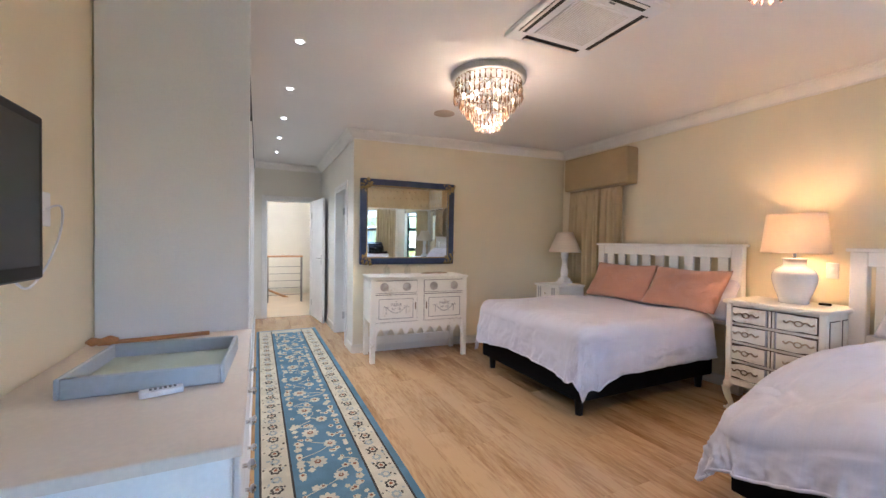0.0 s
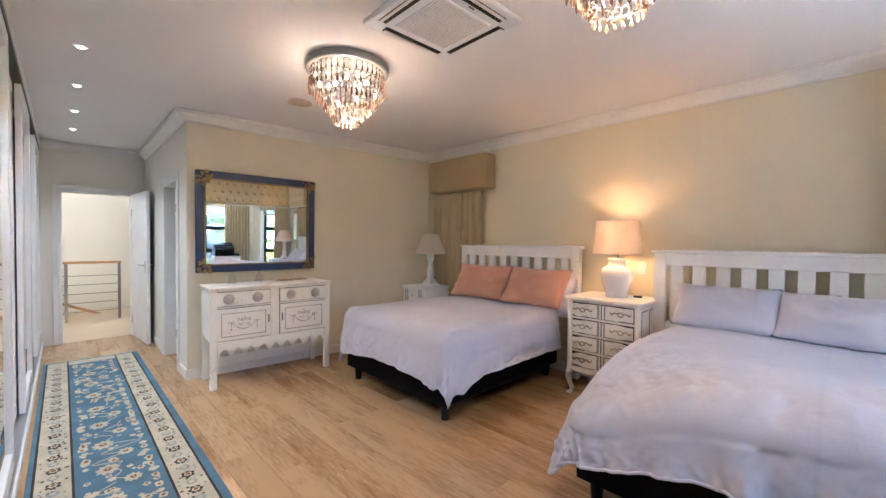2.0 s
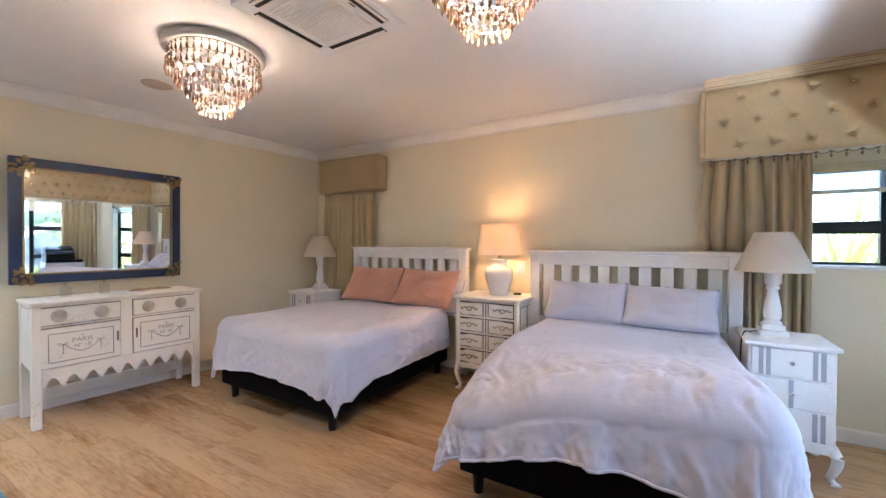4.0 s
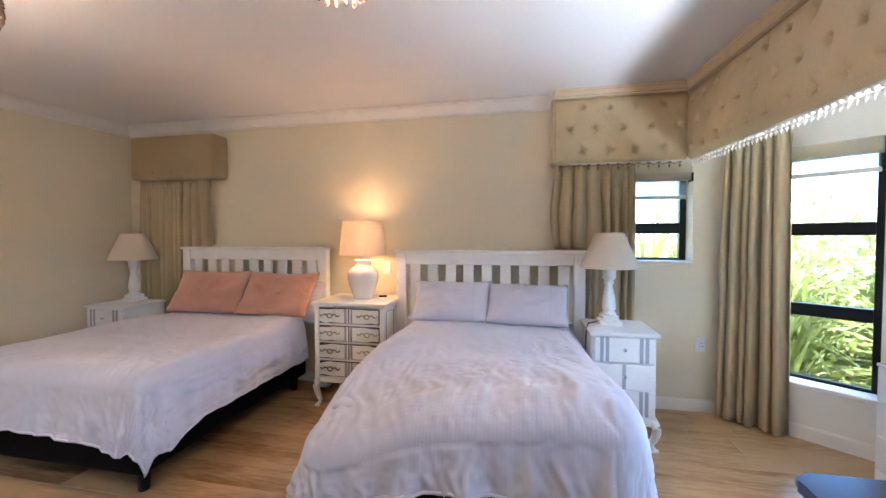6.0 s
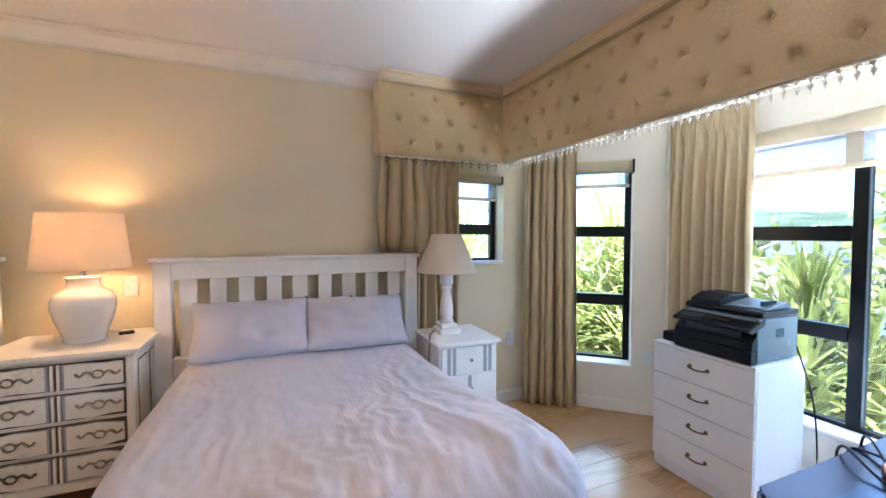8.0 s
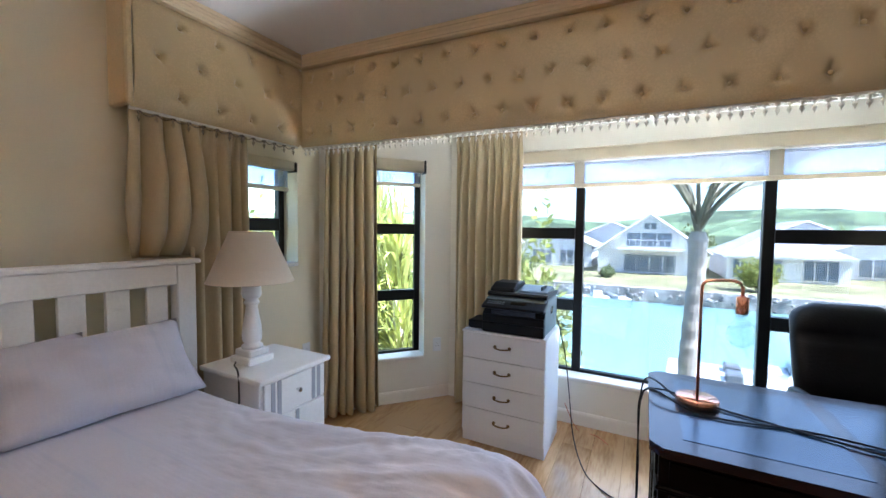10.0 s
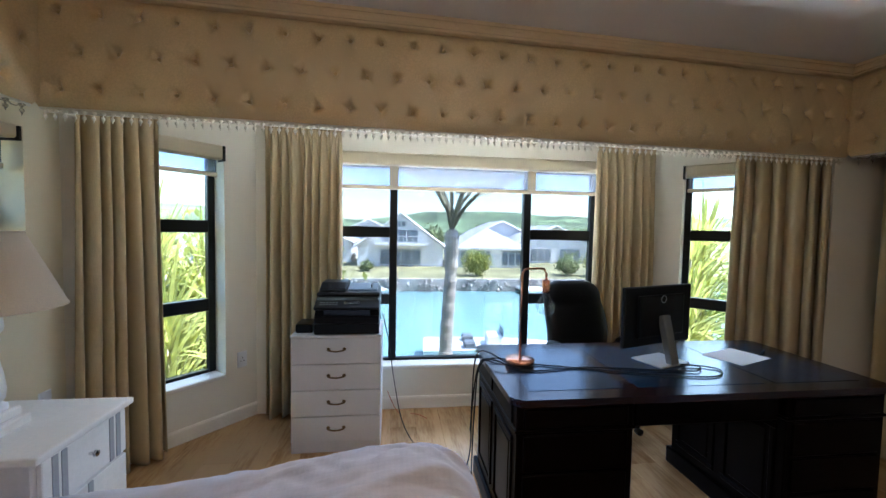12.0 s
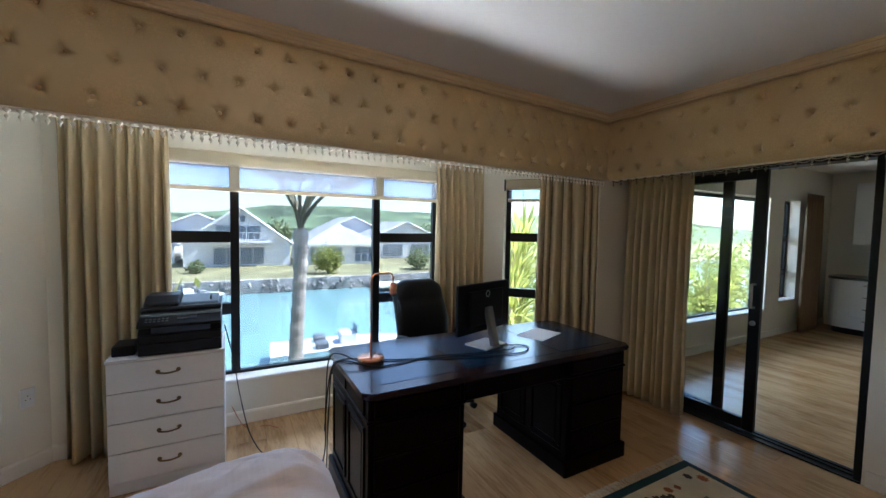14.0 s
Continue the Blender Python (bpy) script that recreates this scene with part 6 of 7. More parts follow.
DX0, DX1, DY0, DY1, DZ = -0.08, 1.80, -0.94, -0.155, 0.79
out = []
R = 0.04
for cx, cy, a0 in ((DX1 - R, DY1 - R, 0), (DX0 + R, DY1 - R, 90), (DX0 + R, DY0 + R, 180), (DX1 - R, DY0 + R, 270)):
    for k in range(6):
        a = radians(a0 + 18 * k)
        out.append((cx + R * math.cos(a), cy + R * math.sin(a)))
tb = prism(out, DZ - 0.032, DZ)
bmesh.ops.bevel(tb, geom=[e for e in tb.edges if abs(e.verts[0].co.z - e.verts[1].co.z) < 1e-5], offset=0.010, segments=3, affect="EDGES")
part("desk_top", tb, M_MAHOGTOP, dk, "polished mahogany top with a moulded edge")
for a, b in ((DX0 + 0.10, DX0 + 0.56), (DX0 + 0.62, DX1 - 0.62), (DX1 - 0.56, DX1 - 0.10)):
    part("leather_panel", box(a, b, DY0 + 0.09, DY1 - 0.09, DZ - 0.001, DZ + 0.0015), M_LEATHER, dk, "dark green leather writing panel")
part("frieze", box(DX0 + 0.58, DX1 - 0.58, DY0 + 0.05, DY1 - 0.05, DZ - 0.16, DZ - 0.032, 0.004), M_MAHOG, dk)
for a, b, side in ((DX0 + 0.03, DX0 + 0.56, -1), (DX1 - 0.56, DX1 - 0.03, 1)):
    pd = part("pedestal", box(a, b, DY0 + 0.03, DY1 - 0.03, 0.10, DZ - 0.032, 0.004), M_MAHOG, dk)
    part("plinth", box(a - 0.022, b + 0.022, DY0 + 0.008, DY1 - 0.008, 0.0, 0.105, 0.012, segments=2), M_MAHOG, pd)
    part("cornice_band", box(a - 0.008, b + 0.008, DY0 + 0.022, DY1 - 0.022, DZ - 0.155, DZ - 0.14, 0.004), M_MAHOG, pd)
    for s, xx in ((1, b), (-1, a)):
        for k in range(2):
            y0 = DY0 + 0.075 + k * 0.345
            rp = bmesh.new()
            for q in ((y0, y0 + 0.29, 0.15, 0.175), (y0, y0 + 0.29, 0.575, 0.60), (y0, y0 + 0.025, 0.175, 0.575), (y0 + 0.265, y0 + 0.29, 0.175, 0.575)):
                box(xx - 0.004, xx + 0.010, q[0], q[1], q[2], q[3], 0.004, rp)
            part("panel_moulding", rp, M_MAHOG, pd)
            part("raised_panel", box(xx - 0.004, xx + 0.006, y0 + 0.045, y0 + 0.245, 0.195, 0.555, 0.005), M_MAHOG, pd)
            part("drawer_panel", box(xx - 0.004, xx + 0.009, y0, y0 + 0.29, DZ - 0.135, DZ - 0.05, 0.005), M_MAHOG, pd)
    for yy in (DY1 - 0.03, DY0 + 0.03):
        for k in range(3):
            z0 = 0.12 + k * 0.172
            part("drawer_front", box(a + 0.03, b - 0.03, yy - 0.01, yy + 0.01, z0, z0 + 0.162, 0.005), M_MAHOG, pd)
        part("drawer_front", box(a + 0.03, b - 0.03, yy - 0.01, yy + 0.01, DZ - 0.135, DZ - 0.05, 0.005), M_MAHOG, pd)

dl = thing("desk_lamp", "copper desk lamp with a bare glass bulb", "desk lamp", (1.63, -0.58, DZ))
part("base", lathe([(0.072, 0), (0.075, 0.003), (0.075, 0.03), (0.072, 0.034), (0.01, 0.035)], n=36), M_COPPER, dl, smooth=True)
part("arm", tube([(0, 0, 0.03), (0, 0, 0.47)] + [(-0.035 + 0.035 * math.cos(a), 0.0, 0.47 + 0.035 * math.sin(a)) for a in [0.26 * k for k in range(1, 6)]] + [(-0.09, 0, 0.506)] + [(-0.10 - 0.03 * math.sin(a), 0, 0.476 + 0.03 * math.cos(a)) for a in [0.3 * k for k in range(0, 6)]] + [(-0.13, 0, 0.44)], 0.006, 10), M_COPPER, dl, smooth=True)
part("socket", lathe([(0.010, 0.45), (0.021, 0.445), (0.021, 0.385), (0.018, 0.38)], (-0.13, 0, 0), 18), M_COPPER, dl, smooth=True)
part("bulb", lathe([(0.014, 0.38), (0.018, 0.365), (0.038, 0.335), (0.048, 0.305), (0.042, 0.275), (0.022, 0.258), (0.001, 0.254)], (-0.13, 0, 0), 24), M_CRYSTALG, dl, "clear unlit globe bulb", smooth=True)

mo = thing("monitor", "black computer monitor on a grey stand, seen from behind", "monitor", (0.83, -0.56, DZ), 18)
part("case", box(-0.27, 0.27, -0.06, -0.035, 0.09, 0.415, 0.006), M_BLKPLASTIC, mo)
part("back_bulge", box(-0.18, 0.18, -0.036, -0.012, 0.14, 0.37, 0.012, segments=2), M_BLKPLASTIC, mo)
part("screen", box(-0.26, 0.26, -0.0625, -0.060, 0.105, 0.405), M_SCREEN, mo)
part("badge", lathe([(0.022, 0), (0.022, 0.002), (0.017, 0.002), (0.017, 0.0)], (0, 0, 0), 24, caps=False), M_STEEL, mo, "round silver badge").matrix_local = pose(0.0, -0.0115, 0.345, -90)
part("neck", prism([(-0.03, -0.02), (0.03, -0.02), (0.03, 0.02), (-0.03, 0.02)], 0.0, 0.26, bevel=0.006), M_GREYPLASTIC, mo).matrix_local = pose(0, 0.055, 0.005, 14)
part("foot", box(-0.115, 0.115, -0.11, 0.075, 0.0, 0.010, 0.004), mat("silver_foot", (0.45, 0.46, 0.47), 0.35, metal=0.5), mo, "silver foot plate")
pp = thing("sheet_of_paper", "white sheet of paper lying on the desk", "paper", (0.33, -0.62, DZ + 0.002), 20)
part("sheet", box(-0.15, 0.15, -0.105, 0.105, 0, 0.0015), M_PAPER, pp)
pn = thing("pen", "dark pen lying on the desk", "pen", (0.12, -0.66, DZ + 0.007), 35)
part("barrel", tube([(-0.07, 0, 0), (0.07, 0, 0)], 0.005, 8), M_BLKPLASTIC, pn)
cable("cable", "black cables running across the desk top", [(1.83, -0.86, 0.30), (1.83, -0.70, 0.72), (1.76, -0.66, 0.80), (1.55, -0.56, 0.797), (1.25, -0.46, 0.797), (0.95, -0.36, 0.797), (0.72, -0.33, 0.797), (0.62, -0.42, 0.797), (0.72, -0.48, 0.80), (0.80, -0.46, 0.80)])
cable("cable", "black cable running across the desk top", [(1.83, -0.80, 0.02), (1.835, -0.72, 0.5), (1.815, -0.62, 0.80), (1.62, -0.47, 0.797), (1.3, -0.50, 0.797), (1.0, -0.44, 0.797), (0.86, -0.42, 0.797), (0.76, -0.40, 0.80), (0.70, -0.46, 0.80), (0.78, -0.50, 0.80)])
cable("cable", "black cable hanging down the side of the desk", [(1.70, -0.60, 0.80), (1.815, -0.76, 0.80), (1.835, -0.80, 0.5), (1.83, -0.84, 0.2), (1.85, -0.9, 0.01)])

oc = thing("office_chair", "black leather swivel office chair behind the desk", "office chair", (0.78, -1.30, 0), 8)
oc.scale = (1.02, 1.0, 0.93)
part("seat", box(-0.26, 0.26, -0.25, 0.25, 0.44, 0.54, 0.04, segments=3), M_BLKLEATHER, oc, smooth=True)
bk = bmesh.new()
rows = []
for j in range(21):
    f = j / 20
    half = 0.265 * (1 - max(0.0, (f - 0.80) / 0.2) ** 3 * 0.42) * (0.93 + 0.07 * math.sin(math.pi * min(1.0, f * 1.2)))
    thick = 0.055 * (1 - 0.75 * max(0.0, (f - 0.86) / 0.14) ** 2) + (0.018 if f > 0.72 else 0.0) - (0.012 if 0.68 < f < 0.76 else 0.0)
    yc, z = -0.275 - 0.10 * f + 0.03 * math.sin(f * 5), 0.55 + 0.62 * f
    ring = []
    for k in range(24):
        a = 2 * math.pi * k / 24
        cx, cy = math.cos(a), math.sin(a)
        ring.append(bk.verts.new((half * math.copysign(abs(cx) ** 0.45, cx), yc + thick * math.copysign(abs(cy) ** 0.7, cy), z)))
    rows.append(ring)
for p, q in zip(rows, rows[1:]):
    for k in range(24):
        bk.faces.new((p[k], p[(k + 1) % 24], q[(k + 1) % 24], q[k]))
bk.faces.new(rows[0][::-1])
bk.faces.new(rows[-1])
part("backrest", bk, M_BLKLEATHER, oc, "padded black leather backrest with a headrest roll", smooth=True)
for s in (-1, 1):
    part("armrest", tube(spline([(s * 0.27, -0.2, 0.55), (s * 0.31, -0.16, 0.70), (s * 0.31, 0.12, 0.70), (s * 0.27, 0.2, 0.5)], 5), 0.022, 10), M_BLKPLASTIC, oc, smooth=True)
part("gas_column", tube([(0, 0, 0.10), (0, 0, 0.45)], 0.028, 14), M_BLKPLASTIC, oc)
for k in range(5):
    a = 2 * math.pi * k / 5 + 0.3
    lg = part("star_leg", tube([(0, 0, 0.11), (0.3 * math.cos(a), 0.3 * math.sin(a), 0.07)], [0.028, 0.016], 8), M_BLKPLASTIC, oc)
    part("castor", lathe([(0.026, -0.02), (0.028, 0), (0.026, 0.02)], (0, 0, 0), 14), M_BLKPLASTIC, lg).matrix_local = pose(0.3 * math.cos(a), 0.3 * math.sin(a), 0.028, 90)


# ---- wall plates ----
def plate(name, label, a, b, s, z, category, holes=0):
    t = thing(name, label, category)
    t.matrix_world = along(a, b)[0] @ pose(s, 0, z)
    p = part("plate", box(-0.037, 0.037, 0, 0.009, -0.06, 0.06, 0.003), M_PAPER, t)
    if holes:
        for dx, dz in ((0, 0.012), (-0.011, -0.012), (0.011, -0.012)):
            part("hole", box(dx - 0.003, dx + 0.003, 0.0085, 0.0096, dz - 0.003, dz + 0.003), M_SCREEN, p)
    else:
        part("rocker", box(-0.014, 0.014, 0.009, 0.013, -0.02, 0.02, 0.002), M_PAPER, p)


plate("light_switch", "white light switch above a bedside chest", P_SE, P_NE, 2.82, 1.14, "switch")
plate("wall_socket", "white wall socket near the corner", P_SE, P_NE, 0.14, 0.55, "socket", 1)
plate("wall_socket", "white wall socket in the bay", P_B2, P_SE, 0.12, 0.47, "socket", 1)
pb = thing("power_bank", "small dark gadget lying on the bedside chest", "gadget", (3.90, 1.79, 0.89), 20)
part("case", box(-0.02, 0.02, -0.035, 0.035, 0, 0.016, 0.004), M_BLKPLASTIC, pb)
cable("lamp_flex", "dark lamp flex trailing off a bedside table", [(3.67, -0.02, 0.80), (3.60, 0.05, 0.80), (3.48, 0.112, 0.785), (3.46, 0.125, 0.5)])

# ---- kitchenette in the next room ----
kb = thing("base_cabinet", "white kitchen base cabinet with a curved corner", "cabinet", (-6.55, -0.30, 0))
out = [(-0.33, -0.75), (0.10, -0.75)] + [(0.10 + 0.22 * math.sin(a), -0.53 - 0.22 * math.cos(a)) for a in [0.26 * k for k in range(1, 6)]] + [(0.32, -0.5), (0.32, 1.2), (-0.33, 1.2)]
part("body", prism(out, 0.10, 0.86), M_PAPER, kb)
part("plinth", prism([(p[0] - 0.05, p[1] + 0.03) for p in out], 0.0, 0.10), M_ALU, kb)
for k in range(4):
    dr = part("drawer_front", box(0.322, 0.335, -0.45, 0.0, 0.12 + k * 0.185, 0.295 + k * 0.185, 0.004), M_PAPER, kb)
    part("handle", tube([(0.345, -0.30, 0.24 + k * 0.185), (0.345, -0.15, 0.24 + k * 0.185)], 0.006, 6), M_BRONZE, dr)
kw = thing("worktop", "dark granite kitchen worktop", "worktop", (-6.55, -0.30, 0))
part("slab", prism([(p[0] + 0.02, p[1] - 0.02) for p in out], 0.865, 0.905, bevel=0.006), M_STONEW, kw)
kt = thing("kitchen_tap", "tall curved chrome kitchen tap", "tap", (-6.6, -0.35, 0.905))
part("spout", tube(spline([(0, 0, 0), (0, 0, 0.22), (0.04, 0.02, 0.30), (0.12, 0.05, 0.29), (0.15, 0.06, 0.22)], 6), 0.010, 8), M_CHROME, kt, smooth=True)
ku = thing("wall_cabinet", "white kitchen wall cabinet", "cabinet", (-6.72, -0.1, 0))
part("body", box(-0.17, 0.17, -0.75, 1.0, 1.42, 2.40, 0.004), M_PAPER, ku)
for k in range(3):
    part("door", box(0.171, 0.19, -0.745 + k * 0.58, -0.175 + k * 0.58, 1.425, 2.395, 0.004), M_PAPER, ku)


# ---- outside ----
def hill():
    bm = bmesh.new()
    nx, ny = 90, 14
    grid = []
    for j in range(ny + 1):
        y = -95 - j * 22
        row = []
        for i in range(nx + 1):
            x = -420 + 840 * i / nx
            t = j / ny
            z = -3.2 + 30 * math.sin(min(1.0, t * 1.35) * math.pi / 2) * (0.55 + 0.35 * noise.noise((x * 0.006, 0.3, 2)) + 0.2 * noise.noise((x * 0.02, y * 0.02, 5))) + 1.6 * noise.noise((x * 0.09, y * 0.09, 1)) * t
            row.append(bm.verts.new((x, y, z)))
        grid.append(row)
    for a, b in zip(grid, grid[1:]):
        for i in range(nx):
            bm.faces.new((a[i], a[i + 1], b[i + 1], b[i]))
    return tagged(part("hillside", bm, M_HILL, smooth=True), "low green bush-covered hill across the water", "hill", kind="structure")


hill()
tagged(part("sea_wall", box(-200, 200, -34.3, -33.7, -5.0, -3.0), M_STONE), kind="structure")
tagged(part("garden_wall", box(-200, 200, -6.1, -5.75, -5.0, -2.95), M_STONE), kind="structure")
rnd = random.Random(31)
bm = bmesh.new()
for k in range(420):
    x, s = rnd.uniform(-28, 34), rnd.uniform(0.08, 0.2)
    own = bmesh.new()
    bmesh.ops.create_icosphere(own, subdivisions=1, radius=s)
    for v in own.verts:
        v.co *= rnd.uniform(0.75, 1.2)
    merge(bm, own, Matrix.Translation((x, -33.55 + rnd.uniform(-0.1, 0.35), -3.05 - rnd.uniform(0, 1.0))))
tagged(part("sea_wall_stones", bm, M_STONE), "rough stones along the far bank", "stones", kind="stuff")


def opening(parent, x0, x1, z0, z1, y, bars=1):
    f = part("window", box(x0, x1, y, y + 0.08, z0, z1), M_HOUSE, parent)
    part("pane", box(x0 + 0.12, x1 - 0.12, y + 0.08, y + 0.12, z0 + 0.12, z1 - 0.12), M_PANE, f)
    for k in range(bars):
        xb = x0 + (x1 - x0) * (k + 1) / (bars + 1)
        part("glazing_bar", box(xb - 0.05, xb + 0.05, y + 0.12, y + 0.15, z0 + 0.1, z1 - 0.1), M_HOUSE, f)


def gabled(x, y, w, d, z0, ze, zr, label, steep=0.4, hip=0.0):
    """House with its gable, or a hipped roof slope, towards +y."""
    t = thing("house", label, "house", (x, y, 0), group="houses across the water")
    own = bmesh.new()
    vs = []
    for yy in (0.0, -d):
        vs.append([own.verts.new(p) for p in ((-w / 2, yy, z0), (w / 2, yy, z0), (w / 2, yy, ze), (0, yy, ze + 0.01 if hip else zr), (-w / 2, yy, ze))])
    own.faces.new(vs[0])
    own.faces.new(vs[1][::-1])
    for i in range(5):
        own.faces.new((vs[0][i], vs[0][(i + 1) % 5], vs[1][(i + 1) % 5], vs[1][i]))
    part("wall", own, M_HOUSE, t)
    sl = (zr - ze) / (w / 2)
    if hip:
        rb = bmesh.new()
        e, zl = w / 2 + steep, ze - sl * steep
        c = [rb.verts.new(q) for q in ((-e, steep, zl), (e, steep, zl), (e, -d - steep, zl), (-e, -d - steep, zl), (0, -hip, zr), (0, -d + hip, zr))]
        for f in ((0, 1, 4), (1, 2, 5, 4), (2, 3, 5), (3, 0, 4, 5), (3, 2, 1, 0)):
            rb.faces.new([c[i] for i in f])
        part("roof", rb, M_ROOF, t)
        part("fascia", box(-e, e, steep, steep + 0.08, zl - 0.18, zl + 0.06), M_HOUSE, t)
        return t
    for s in (-1, 1):
        rb = bmesh.new()
        e = w / 2 + steep
        q = [(0, 0.35, zr + 0.02), (s * e, 0.35, ze - sl * steep + 0.02), (s * e, -d - 0.3, ze - sl * steep + 0.02), (0, -d - 0.3, zr + 0.02)]
        lo = [rb.verts.new(p) for p in q]
        hi = [rb.verts.new((p[0], p[1], p[2] + 0.22)) for p in q]
        rb.faces.new(lo)
        rb.faces.new(hi[::-1])
        for i in range(4):
            rb.faces.new((lo[i], lo[(i + 1) % 4], hi[(i + 1) % 4], hi[i]))
        part("roof", rb, M_ROOF, t)
        part("barge_board", tube([(0, 0.38, zr + 0.15), (s * e, 0.38, ze - sl * steep + 0.15)], 0.14, 4), M_HOUSE, t)
    return t


h1 = gabled(1.5, -47, 10.5, 11, -3.2, -0.6, 3.3, "white three-storey house with a steep gable")
opening(h1, -2.6, 2.6, -3.0, -0.9, 0.02, 3)
opening(h1, -2.2, 2.4, -0.2, 1.5, 0.02, 2)
opening(h1, -0.7, 0.7, 1.7, 2.6, 0.02, 1)
part("balcony", box(-3.2, 3.2, 0.0, 1.4, -0.5, -0.3), M_HOUSE, h1)
for k in range(12):
    part("baluster", box(-3.1 + k * 0.56, -3.05 + k * 0.56, 1.3, 1.36, -0.3, 0.6), M_HOUSE, h1)
part("handrail", box(-3.2, 3.2, 1.28, 1.38, 0.6, 0.68), M_HOUSE, h1)
h2 = gabled(-9.8, -46, 9.0, 12, -3.2, -0.5, 1.9, "white single-storey hipped house with wide windows", hip=3.5)
opening(h2, -3.8, -1.2, -2.9, -0.9, 0.02, 2)
opening(h2, 0.2, 2.4, -2.9, -0.9, 0.02, 2)
opening(h2, 2.8, 4.1, -2.9, -0.9, 0.02, 1)
for x, y, w, ze, zr, lb in ((12.5, -52, 9.0, -0.4, 1.7, "white house with a low gable further along"), (-21, -53, 11.0, -0.2, 2.2, "white gabled house behind the bank"), (-33, -50, 10.0, -0.4, 2.0, "white gabled house at the bend"), (24, -50, 9.0, -0.2, 2.2, "white gabled house by the water"), (-15.5, -62, 9, 0.8, 2.9, "white house in the second row"), (6.5, -64, 9, 0.8, 2.8, "white house in the second row")):
    hx = gabled(x, y, w, 10, -3.2, ze, zr, lb)
    opening(hx, -w * 0.35, -w * 0.05, -2.9, -0.9, 0.02, 2)
    opening(hx, w * 0.05, w * 0.35, -2.9, -0.9, 0.02, 2)


def leafy(name, label, at, size, n, leaf, material, seed):
    """Bush of many small leaves with an uneven outline."""
    rn = random.Random(seed)
    t = thing(name, label, "bush", at)
    bm = bmesh.new()
    for k in range(n):
        d = Vector((rn.gauss(0, 1), rn.gauss(0, 1), rn.gauss(0, 1))).normalized()
        r = rn.uniform(0.55, 1.0) * (0.75 + 0.45 * noise.noise(d * 2.2 + Vector((seed, 0, 0))))
        p = Vector((d.x * size[0], d.y * size[1], size[2] * (0.9 + d.z))) * r + Vector((0, 0, size[2] * (1 - r) * 0.6))
        a = Vector((rn.gauss(0, 1), rn.gauss(0, 1), rn.gauss(0, 1))).normalized() * leaf
        b = a.cross(Vector((rn.gauss(0, 1), rn.gauss(0, 1), rn.gauss(0, 1)))).normalized() * leaf * 0.5
        v = [bm.verts.new(p - a), bm.verts.new(p + b), bm.verts.new(p + a), bm.verts.new(p - b)]
        bm.faces.new(v)
    tagged(part("foliage", bm, material, t), kind="stuff")
    part("trunk", tube([(0, 0, 0), (0.05, 0, size[2] * 0.8)], [0.12, 0.05], 8), M_TRUNK, t)
    return t


leafy("shrub", "rounded yellow-green bush on the far bank", (-6.0, -37, -3.1), (1.9, 1.6, 1.7), 1500, 0.16, M_FRONDY, 3)
for k, (x, y, s) in enumerate(((-16, -38, 1.8), (-19, -37, 2.2), (13, -36, 2.2), (-26, -38, 2.4), (5.2, -41, 0.9), (18, -37, 2.6))):
    leafy("shrub", "loose green bush on the far bank", (x, y, -3.1), (s, s, s * 0.8), 900, 0.18, (M_BUSH, M_FRONDY)[k % 2], 40 + k)
for k in range(16):
    x = -60 + k * 8.0 + 3 * math.sin(k * 5)
    leafy("tree", "dense green tree behind the houses", (x, -72 - 8 * (k % 3), -3.2), (4.5, 3.5, 3.4), 700, 0.5, M_BUSH, 70 + k)


def palm(at, h, crown, fronds, length, label, seed, trunk=0.19, droop=1.0, material=None, rise=(0.35, 1.35), bare=12):
    rn = random.Random(seed)
    t = thing("palm_tree", label, "palm tree", at)
    n = 26
    pts = [(0.05 * math.sin(k * 0.2), 0.0, h * k / n) for k in range(n + 1)]
    rad = [trunk * (1.25 - 0.35 * k / n) + (0.02 if k % 2 else 0) + (0.06 * trunk / 0.19 * max(0, (k / n - 0.75) * 4) if k < n else 0) for k in range(n + 1)]
    part("trunk", tube(pts, rad, 14), M_TRUNK, t, "ringed grey palm trunk")
    top = Vector(pts[-1])
    for k in range(fronds):
        a = 2 * math.pi * k / fronds + rn.uniform(-0.2, 0.2)
        el = rn.uniform(*rise)
        L = length * rn.uniform(0.8, 1.1)
        dirv = Vector((math.cos(a), math.sin(a), 0))
        mid = []
        for q in range(11):
            f = q / 10
            mid.append(top + dirv * L * f * math.cos(el * (1 - 0.4 * f)) + Vector((0, 0, L * (math.sin(el) * f - droop * 0.75 * f * f))))
        bm = tube(mid, [0.055 * (1 - 0.85 * q / 10) for q in range(11)], 5)
        side = dirv.cross(Vector((0, 0, 1)))
        for q in range(bare, 42):
            f = q / 42
            i = min(9, int(f * 10))
            p = mid[i].lerp(mid[i + 1], f * 10 - i)
            tan = (mid[i + 1] - mid[i]).normalized()
            ll = L * 0.20 * math.sin(math.pi * (0.12 + 0.85 * f))
            for s in (-1, 1):
                e = p + (side * s * 0.75 + tan * 0.55 + Vector((0, 0, -0.45 * droop))) * ll
                wv = tan * 0.03
                m2 = p.lerp(e, 0.5) + Vector((0, 0, 0.04))
                v = [bm.verts.new(p - wv), bm.verts.new(p + wv), bm.verts.new(m2 + wv), bm.verts.new(e), bm.verts.new(m2 - wv)]
                bm.faces.new(v)
        part("frond", bm, material or M_FROND, t)
    return t


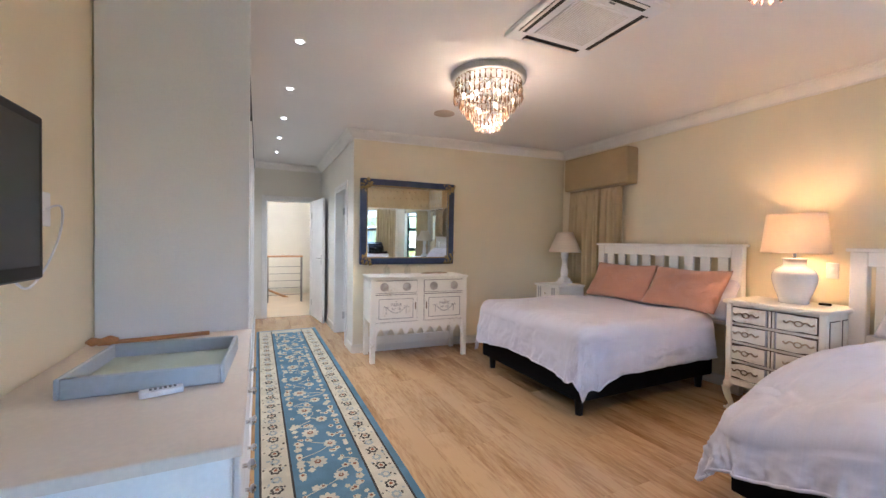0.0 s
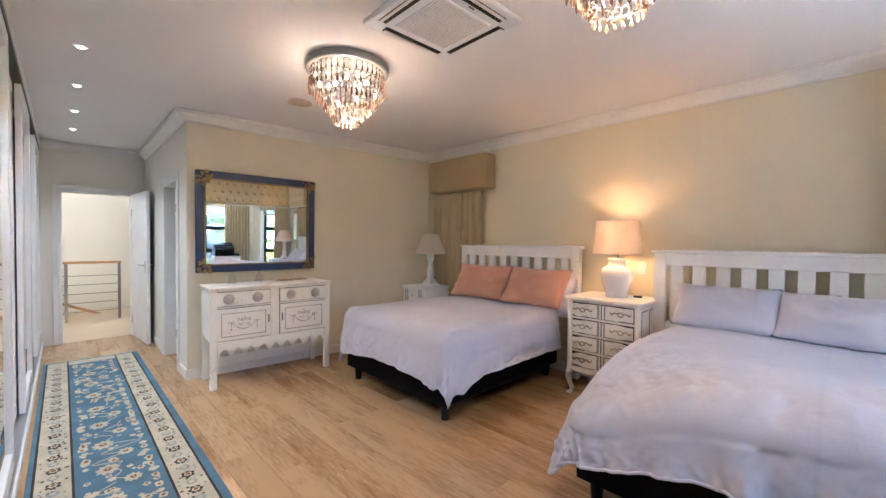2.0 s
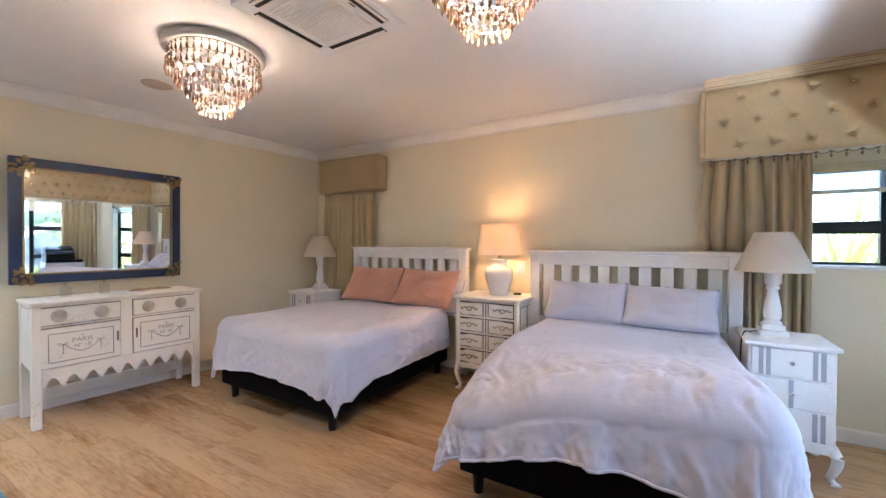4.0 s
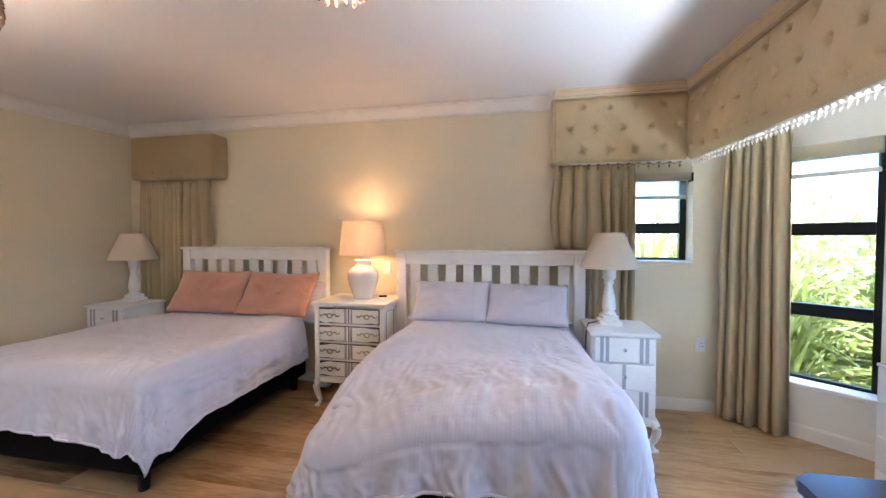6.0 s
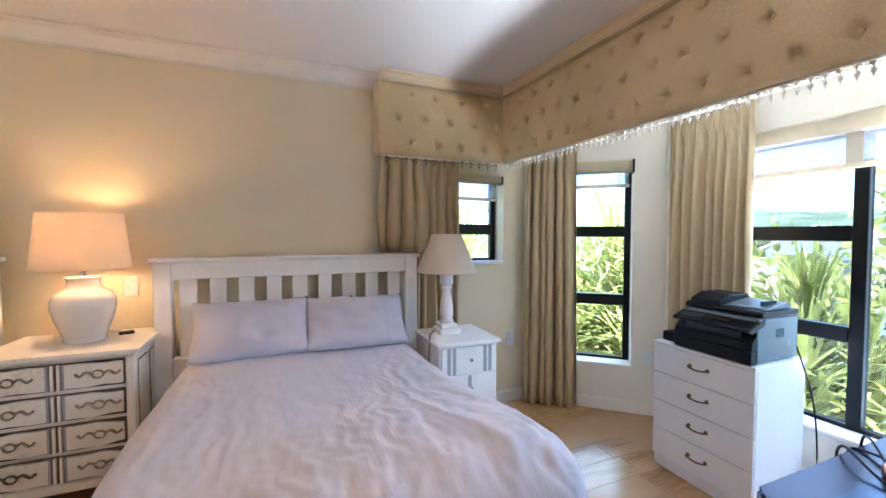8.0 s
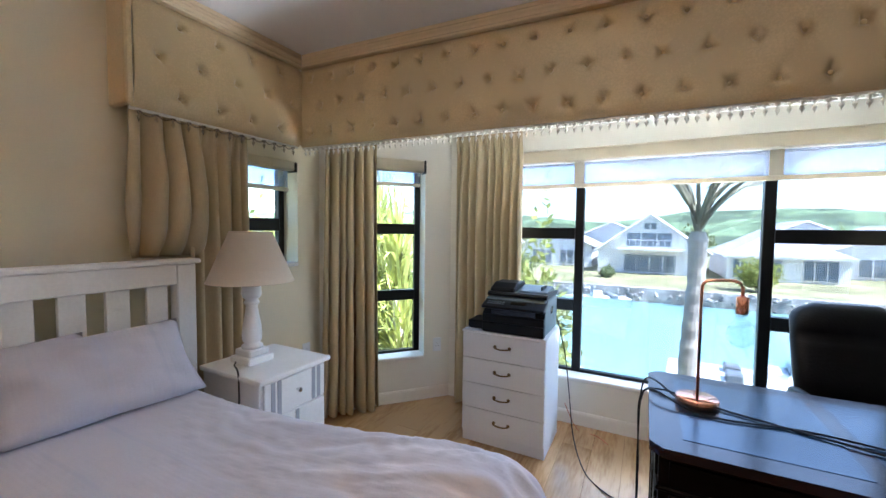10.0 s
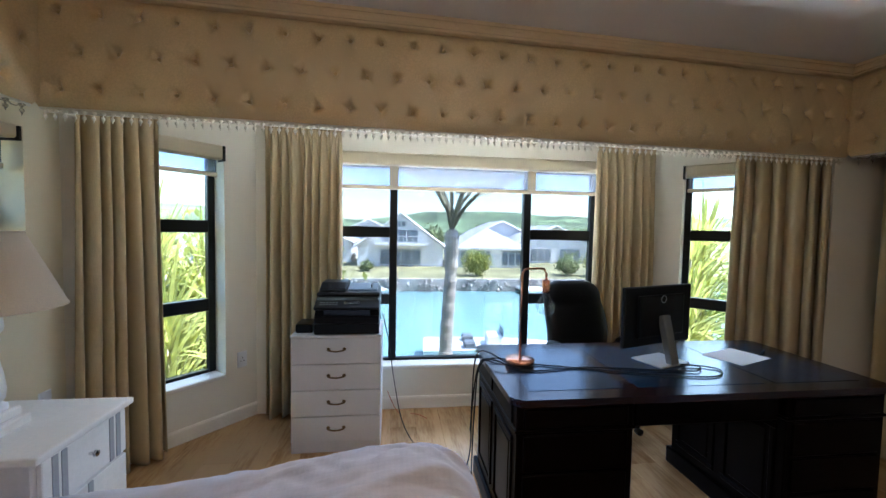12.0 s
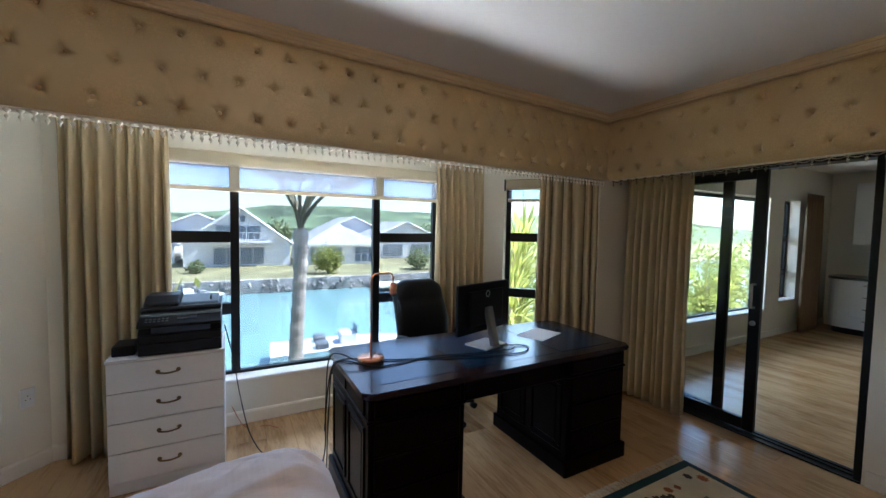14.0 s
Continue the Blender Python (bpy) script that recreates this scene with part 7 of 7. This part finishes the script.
palm((1.0, -7.7, GROUND), 4.5, 0, 14, 3.0, "tall palm with a grey ringed trunk before the bay", 5, 0.135, 0.55, M_PALM, (1.05, 1.5), 21)


def spiky(at, n, length, label, seed, width=0.035, material=None, h0=0.0):
    """Clump of long arching blades."""
    rn = random.Random(seed)
    t = thing("spiky_plant", label, "plant", at)
    bm = bmesh.new()
    for k in range(n):
        a, el, L = rn.uniform(0, 6.283), rn.uniform(0.35, 1.45), length * rn.uniform(0.6, 1.1)
        hb = rn.uniform(0, h0)
        d = Vector((math.cos(a), math.sin(a), 0))
        s = Vector((-d.y, d.x, 0))
        prev = None
        for q in range(7):
            f = q / 6
            p = Vector((0, 0, hb)) + d * L * f * math.cos(el) + Vector((0, 0, L * (math.sin(el) * f - 0.5 * f * f * math.cos(el))))
            w = width * (1 - f) ** 0.6 * (0.5 + f) + 0.001
            cur = (bm.verts.new(p - s * w), bm.verts.new(p + s * w))
            if prev:
                bm.faces.new((prev[0], prev[1], cur[1], cur[0]))
            prev = cur
    tagged(part("blades", bm, material or M_FRONDY, t, "long arching leaf blades"), kind="stuff")
    part("stem", tube([(0, 0, 0), (0.05, 0.02, h0 + 0.2)], [0.12, 0.07], 8), M_TRUNK, t)
    return t


SPOTS = ((4.7, -3.1, 1.3, 3.4), (5.2, -3.7, 1.5, 4.2), (5.9, -3.9, 1.5, 4.4), (6.4, -4.9, 1.6, 4.8), (5.0, -4.6, 1.4, 3.8), (3.5, -4.0, 1.3, 3.0), (3.9, -5.0, 1.4, 3.6), (5.9, -2.5, 1.4, 3.8), (-1.6, -3.4, 1.3, 3.2), (-2.3, -4.2, 1.5, 4.0), (-3.2, -5.0, 1.6, 4.4), (-1.0, -4.4, 1.2, 2.6), (-3.9, -4.3, 1.5, 4.0), (-5.2, -4.0, 1.5, 4.3), (-6.4, -4.4, 1.5, 4.3), (6.6, -1.2, 1.3, 4.0), (7.2, 0.0, 1.3, 4.0), (7.4, -2.0, 1.4, 4.2))
for k, (x, y, L, h0) in enumerate(SPOTS):
    z = -3.0
    spiky((x, y, z), 420, L, "tall yellow-green spiky plant growing below the window", 100 + k, 0.03, M_FRONDY, h0)
for k, (x, y, s) in enumerate(((8.5, -2.0, 1.8), (9.0, 1.0, 1.9), (7.5, -5.2, 1.8), (6.6, -3.8, 1.7), (9.5, -4.5, 2.0), (-6.6, -7.2, 1.6))):
    leafy("shrub", "dense yellow-green garden bush", (x, y, -3.0), (s, s, s * 1.6), 2600, 0.10, (M_FRONDY, M_FROND)[k % 2], 200 + k)
for k, (x, y, sx, sz) in enumerate(((3.4, -4.8, 1.0, 2.75), (4.4, -5.4, 1.1, 2.8), (-8.8, -4.6, 1.6, 2.5), (-11.0, -5.0, 1.8, 2.9), (-13.5, -5.2, 1.9, 2.9), (6.2, -3.0, 1.1, 2.9), (5.4, -5.0, 1.1, 2.9))):
    leafy("shrub", "tall loose yellow-green shrub below the window", (x, y, -3.0), (sx, sx, sz), 2200, 0.085, M_FRONDY, 300 + k)
    spiky((x - 0.2, y + 0.3, -1.6), 260, 1.2, "tall yellow-green spiky plant growing below the window", 330 + k, 0.025, M_FRONDY, sz * 0.5 + 0.3)


def boat(at, rz, L, label):
    t = thing("boat", label, "boat", at, rz)
    bm = bmesh.new()
    st = []
    for k in range(9):
        f = k / 8
        w = L * 0.17 * (1 - f ** 3) + 0.02
        x = -L / 2 + L * f
        st.append([bm.verts.new(p) for p in ((x, -w, 0.55 + 0.12 * f), (x, -w * 0.7, -0.1), (x, 0, -0.25), (x, w * 0.7, -0.1), (x, w, 0.55 + 0.12 * f))])
    for a, b in zip(st, st[1:]):
        for i in range(4):
            bm.faces.new((a[i], a[i + 1], b[i + 1], b[i]))
        bm.faces.new((a[4], a[0], b[0], b[4]))
    bm.faces.new(st[0])
    part("hull", bm, M_BOAT, t, "white moulded hull")
    part("console", box(-0.3, 0.4, -0.4, 0.4, 0.55, 1.05, 0.06), M_BOAT, t)
    part("windscreen", box(0.36, 0.40, -0.42, 0.42, 1.0, 1.35), M_PANE, t)
    for s in (-0.5, 0.5):
        part("seat", box(-1.3, -0.8, s - 0.3, s + 0.3, 0.55, 0.85, 0.06), M_GREYPLASTIC, t)
    return t


WL = GROUND - 1.1
boat((-0.6, -11.5, WL + 0.1), 170, 5.0, "white motor boat moored below the house")
boat((-2.0, -15.0, WL + 0.1), 175, 6.0, "white motor boat moored in the canal")
boat((5.0, -30.0, WL + 0.1), 20, 4.5, "white boat moored at the far bank")
jt = thing("jetty", "pale floating jetty in the canal", "jetty", (1.4, -10.0, WL))
for k in range(14):
    part("board", box(-2.6 + k * 0.38, -2.26 + k * 0.38, -0.8, 0.8, 0.32, 0.38), M_BOAT, jt)
part("float", box(-2.6, 2.7, -0.7, 0.7, -0.1, 0.32), M_BOAT, jt)
jt2 = thing("jetty", "small pale jetty at the far bank", "jetty", (-11.0, -31.8, WL))
part("deck", box(-2.0, 2.0, -1.8, 1.2, 0.35, 0.5), M_BOAT, jt2)

# ---- floor boards, one by one ----
PW, PL = 0.192, 1.29
meshes = []
for k in range(4):
    bm = box(-PW / 2 + 0.0005, PW / 2 - 0.0005, -PL / 2 + 0.0005, PL / 2 - 0.0005, -0.012, 0.0, 0.0008)
    me = bpy.data.meshes.new("plank")
    bm.to_mesh(me)
    bm.free()
    me.materials.append(M_PLANK)
    meshes.append(me)
rnd = random.Random(77)
rest = bmesh.new()
cnt = 0
for i in range(-37, 22):
    x = (i + 0.5) * PW
    off = rnd.uniform(0, PL)
    for j in range(-3, 7):
        y = j * PL + off
        near = -1.25 < x < 4.2 and -2.6 < y < 7.9
        if not near and (y > 8.3 or y < -1.9 or x < -7.1):
            continue
        if near and cnt < 290:
            o = new("plank", rnd.choice(meshes))
            o.parent = floor
            o.location = (x, y, 0)
            o.rotation_euler = (0, 0, math.pi * rnd.choice((0, 1)))
            cnt += 1
        else:
            box(x - PW / 2 + 0.0005, x + PW / 2 - 0.0005, y - PL / 2 + 0.0005, y + PL / 2 - 0.0005, -0.012, 0.0, bm=rest)
tagged(part("planks", rest, M_PLANK, floor), kind="stuff")
tagged(part("landing_floor", box(-2.4, 2.6, 7.66, 11.0, -0.01, 0.002), mat("cream_landing_tile", (0.62, 0.48, 0.32), 0.35, vary=0.05)), kind="structure")
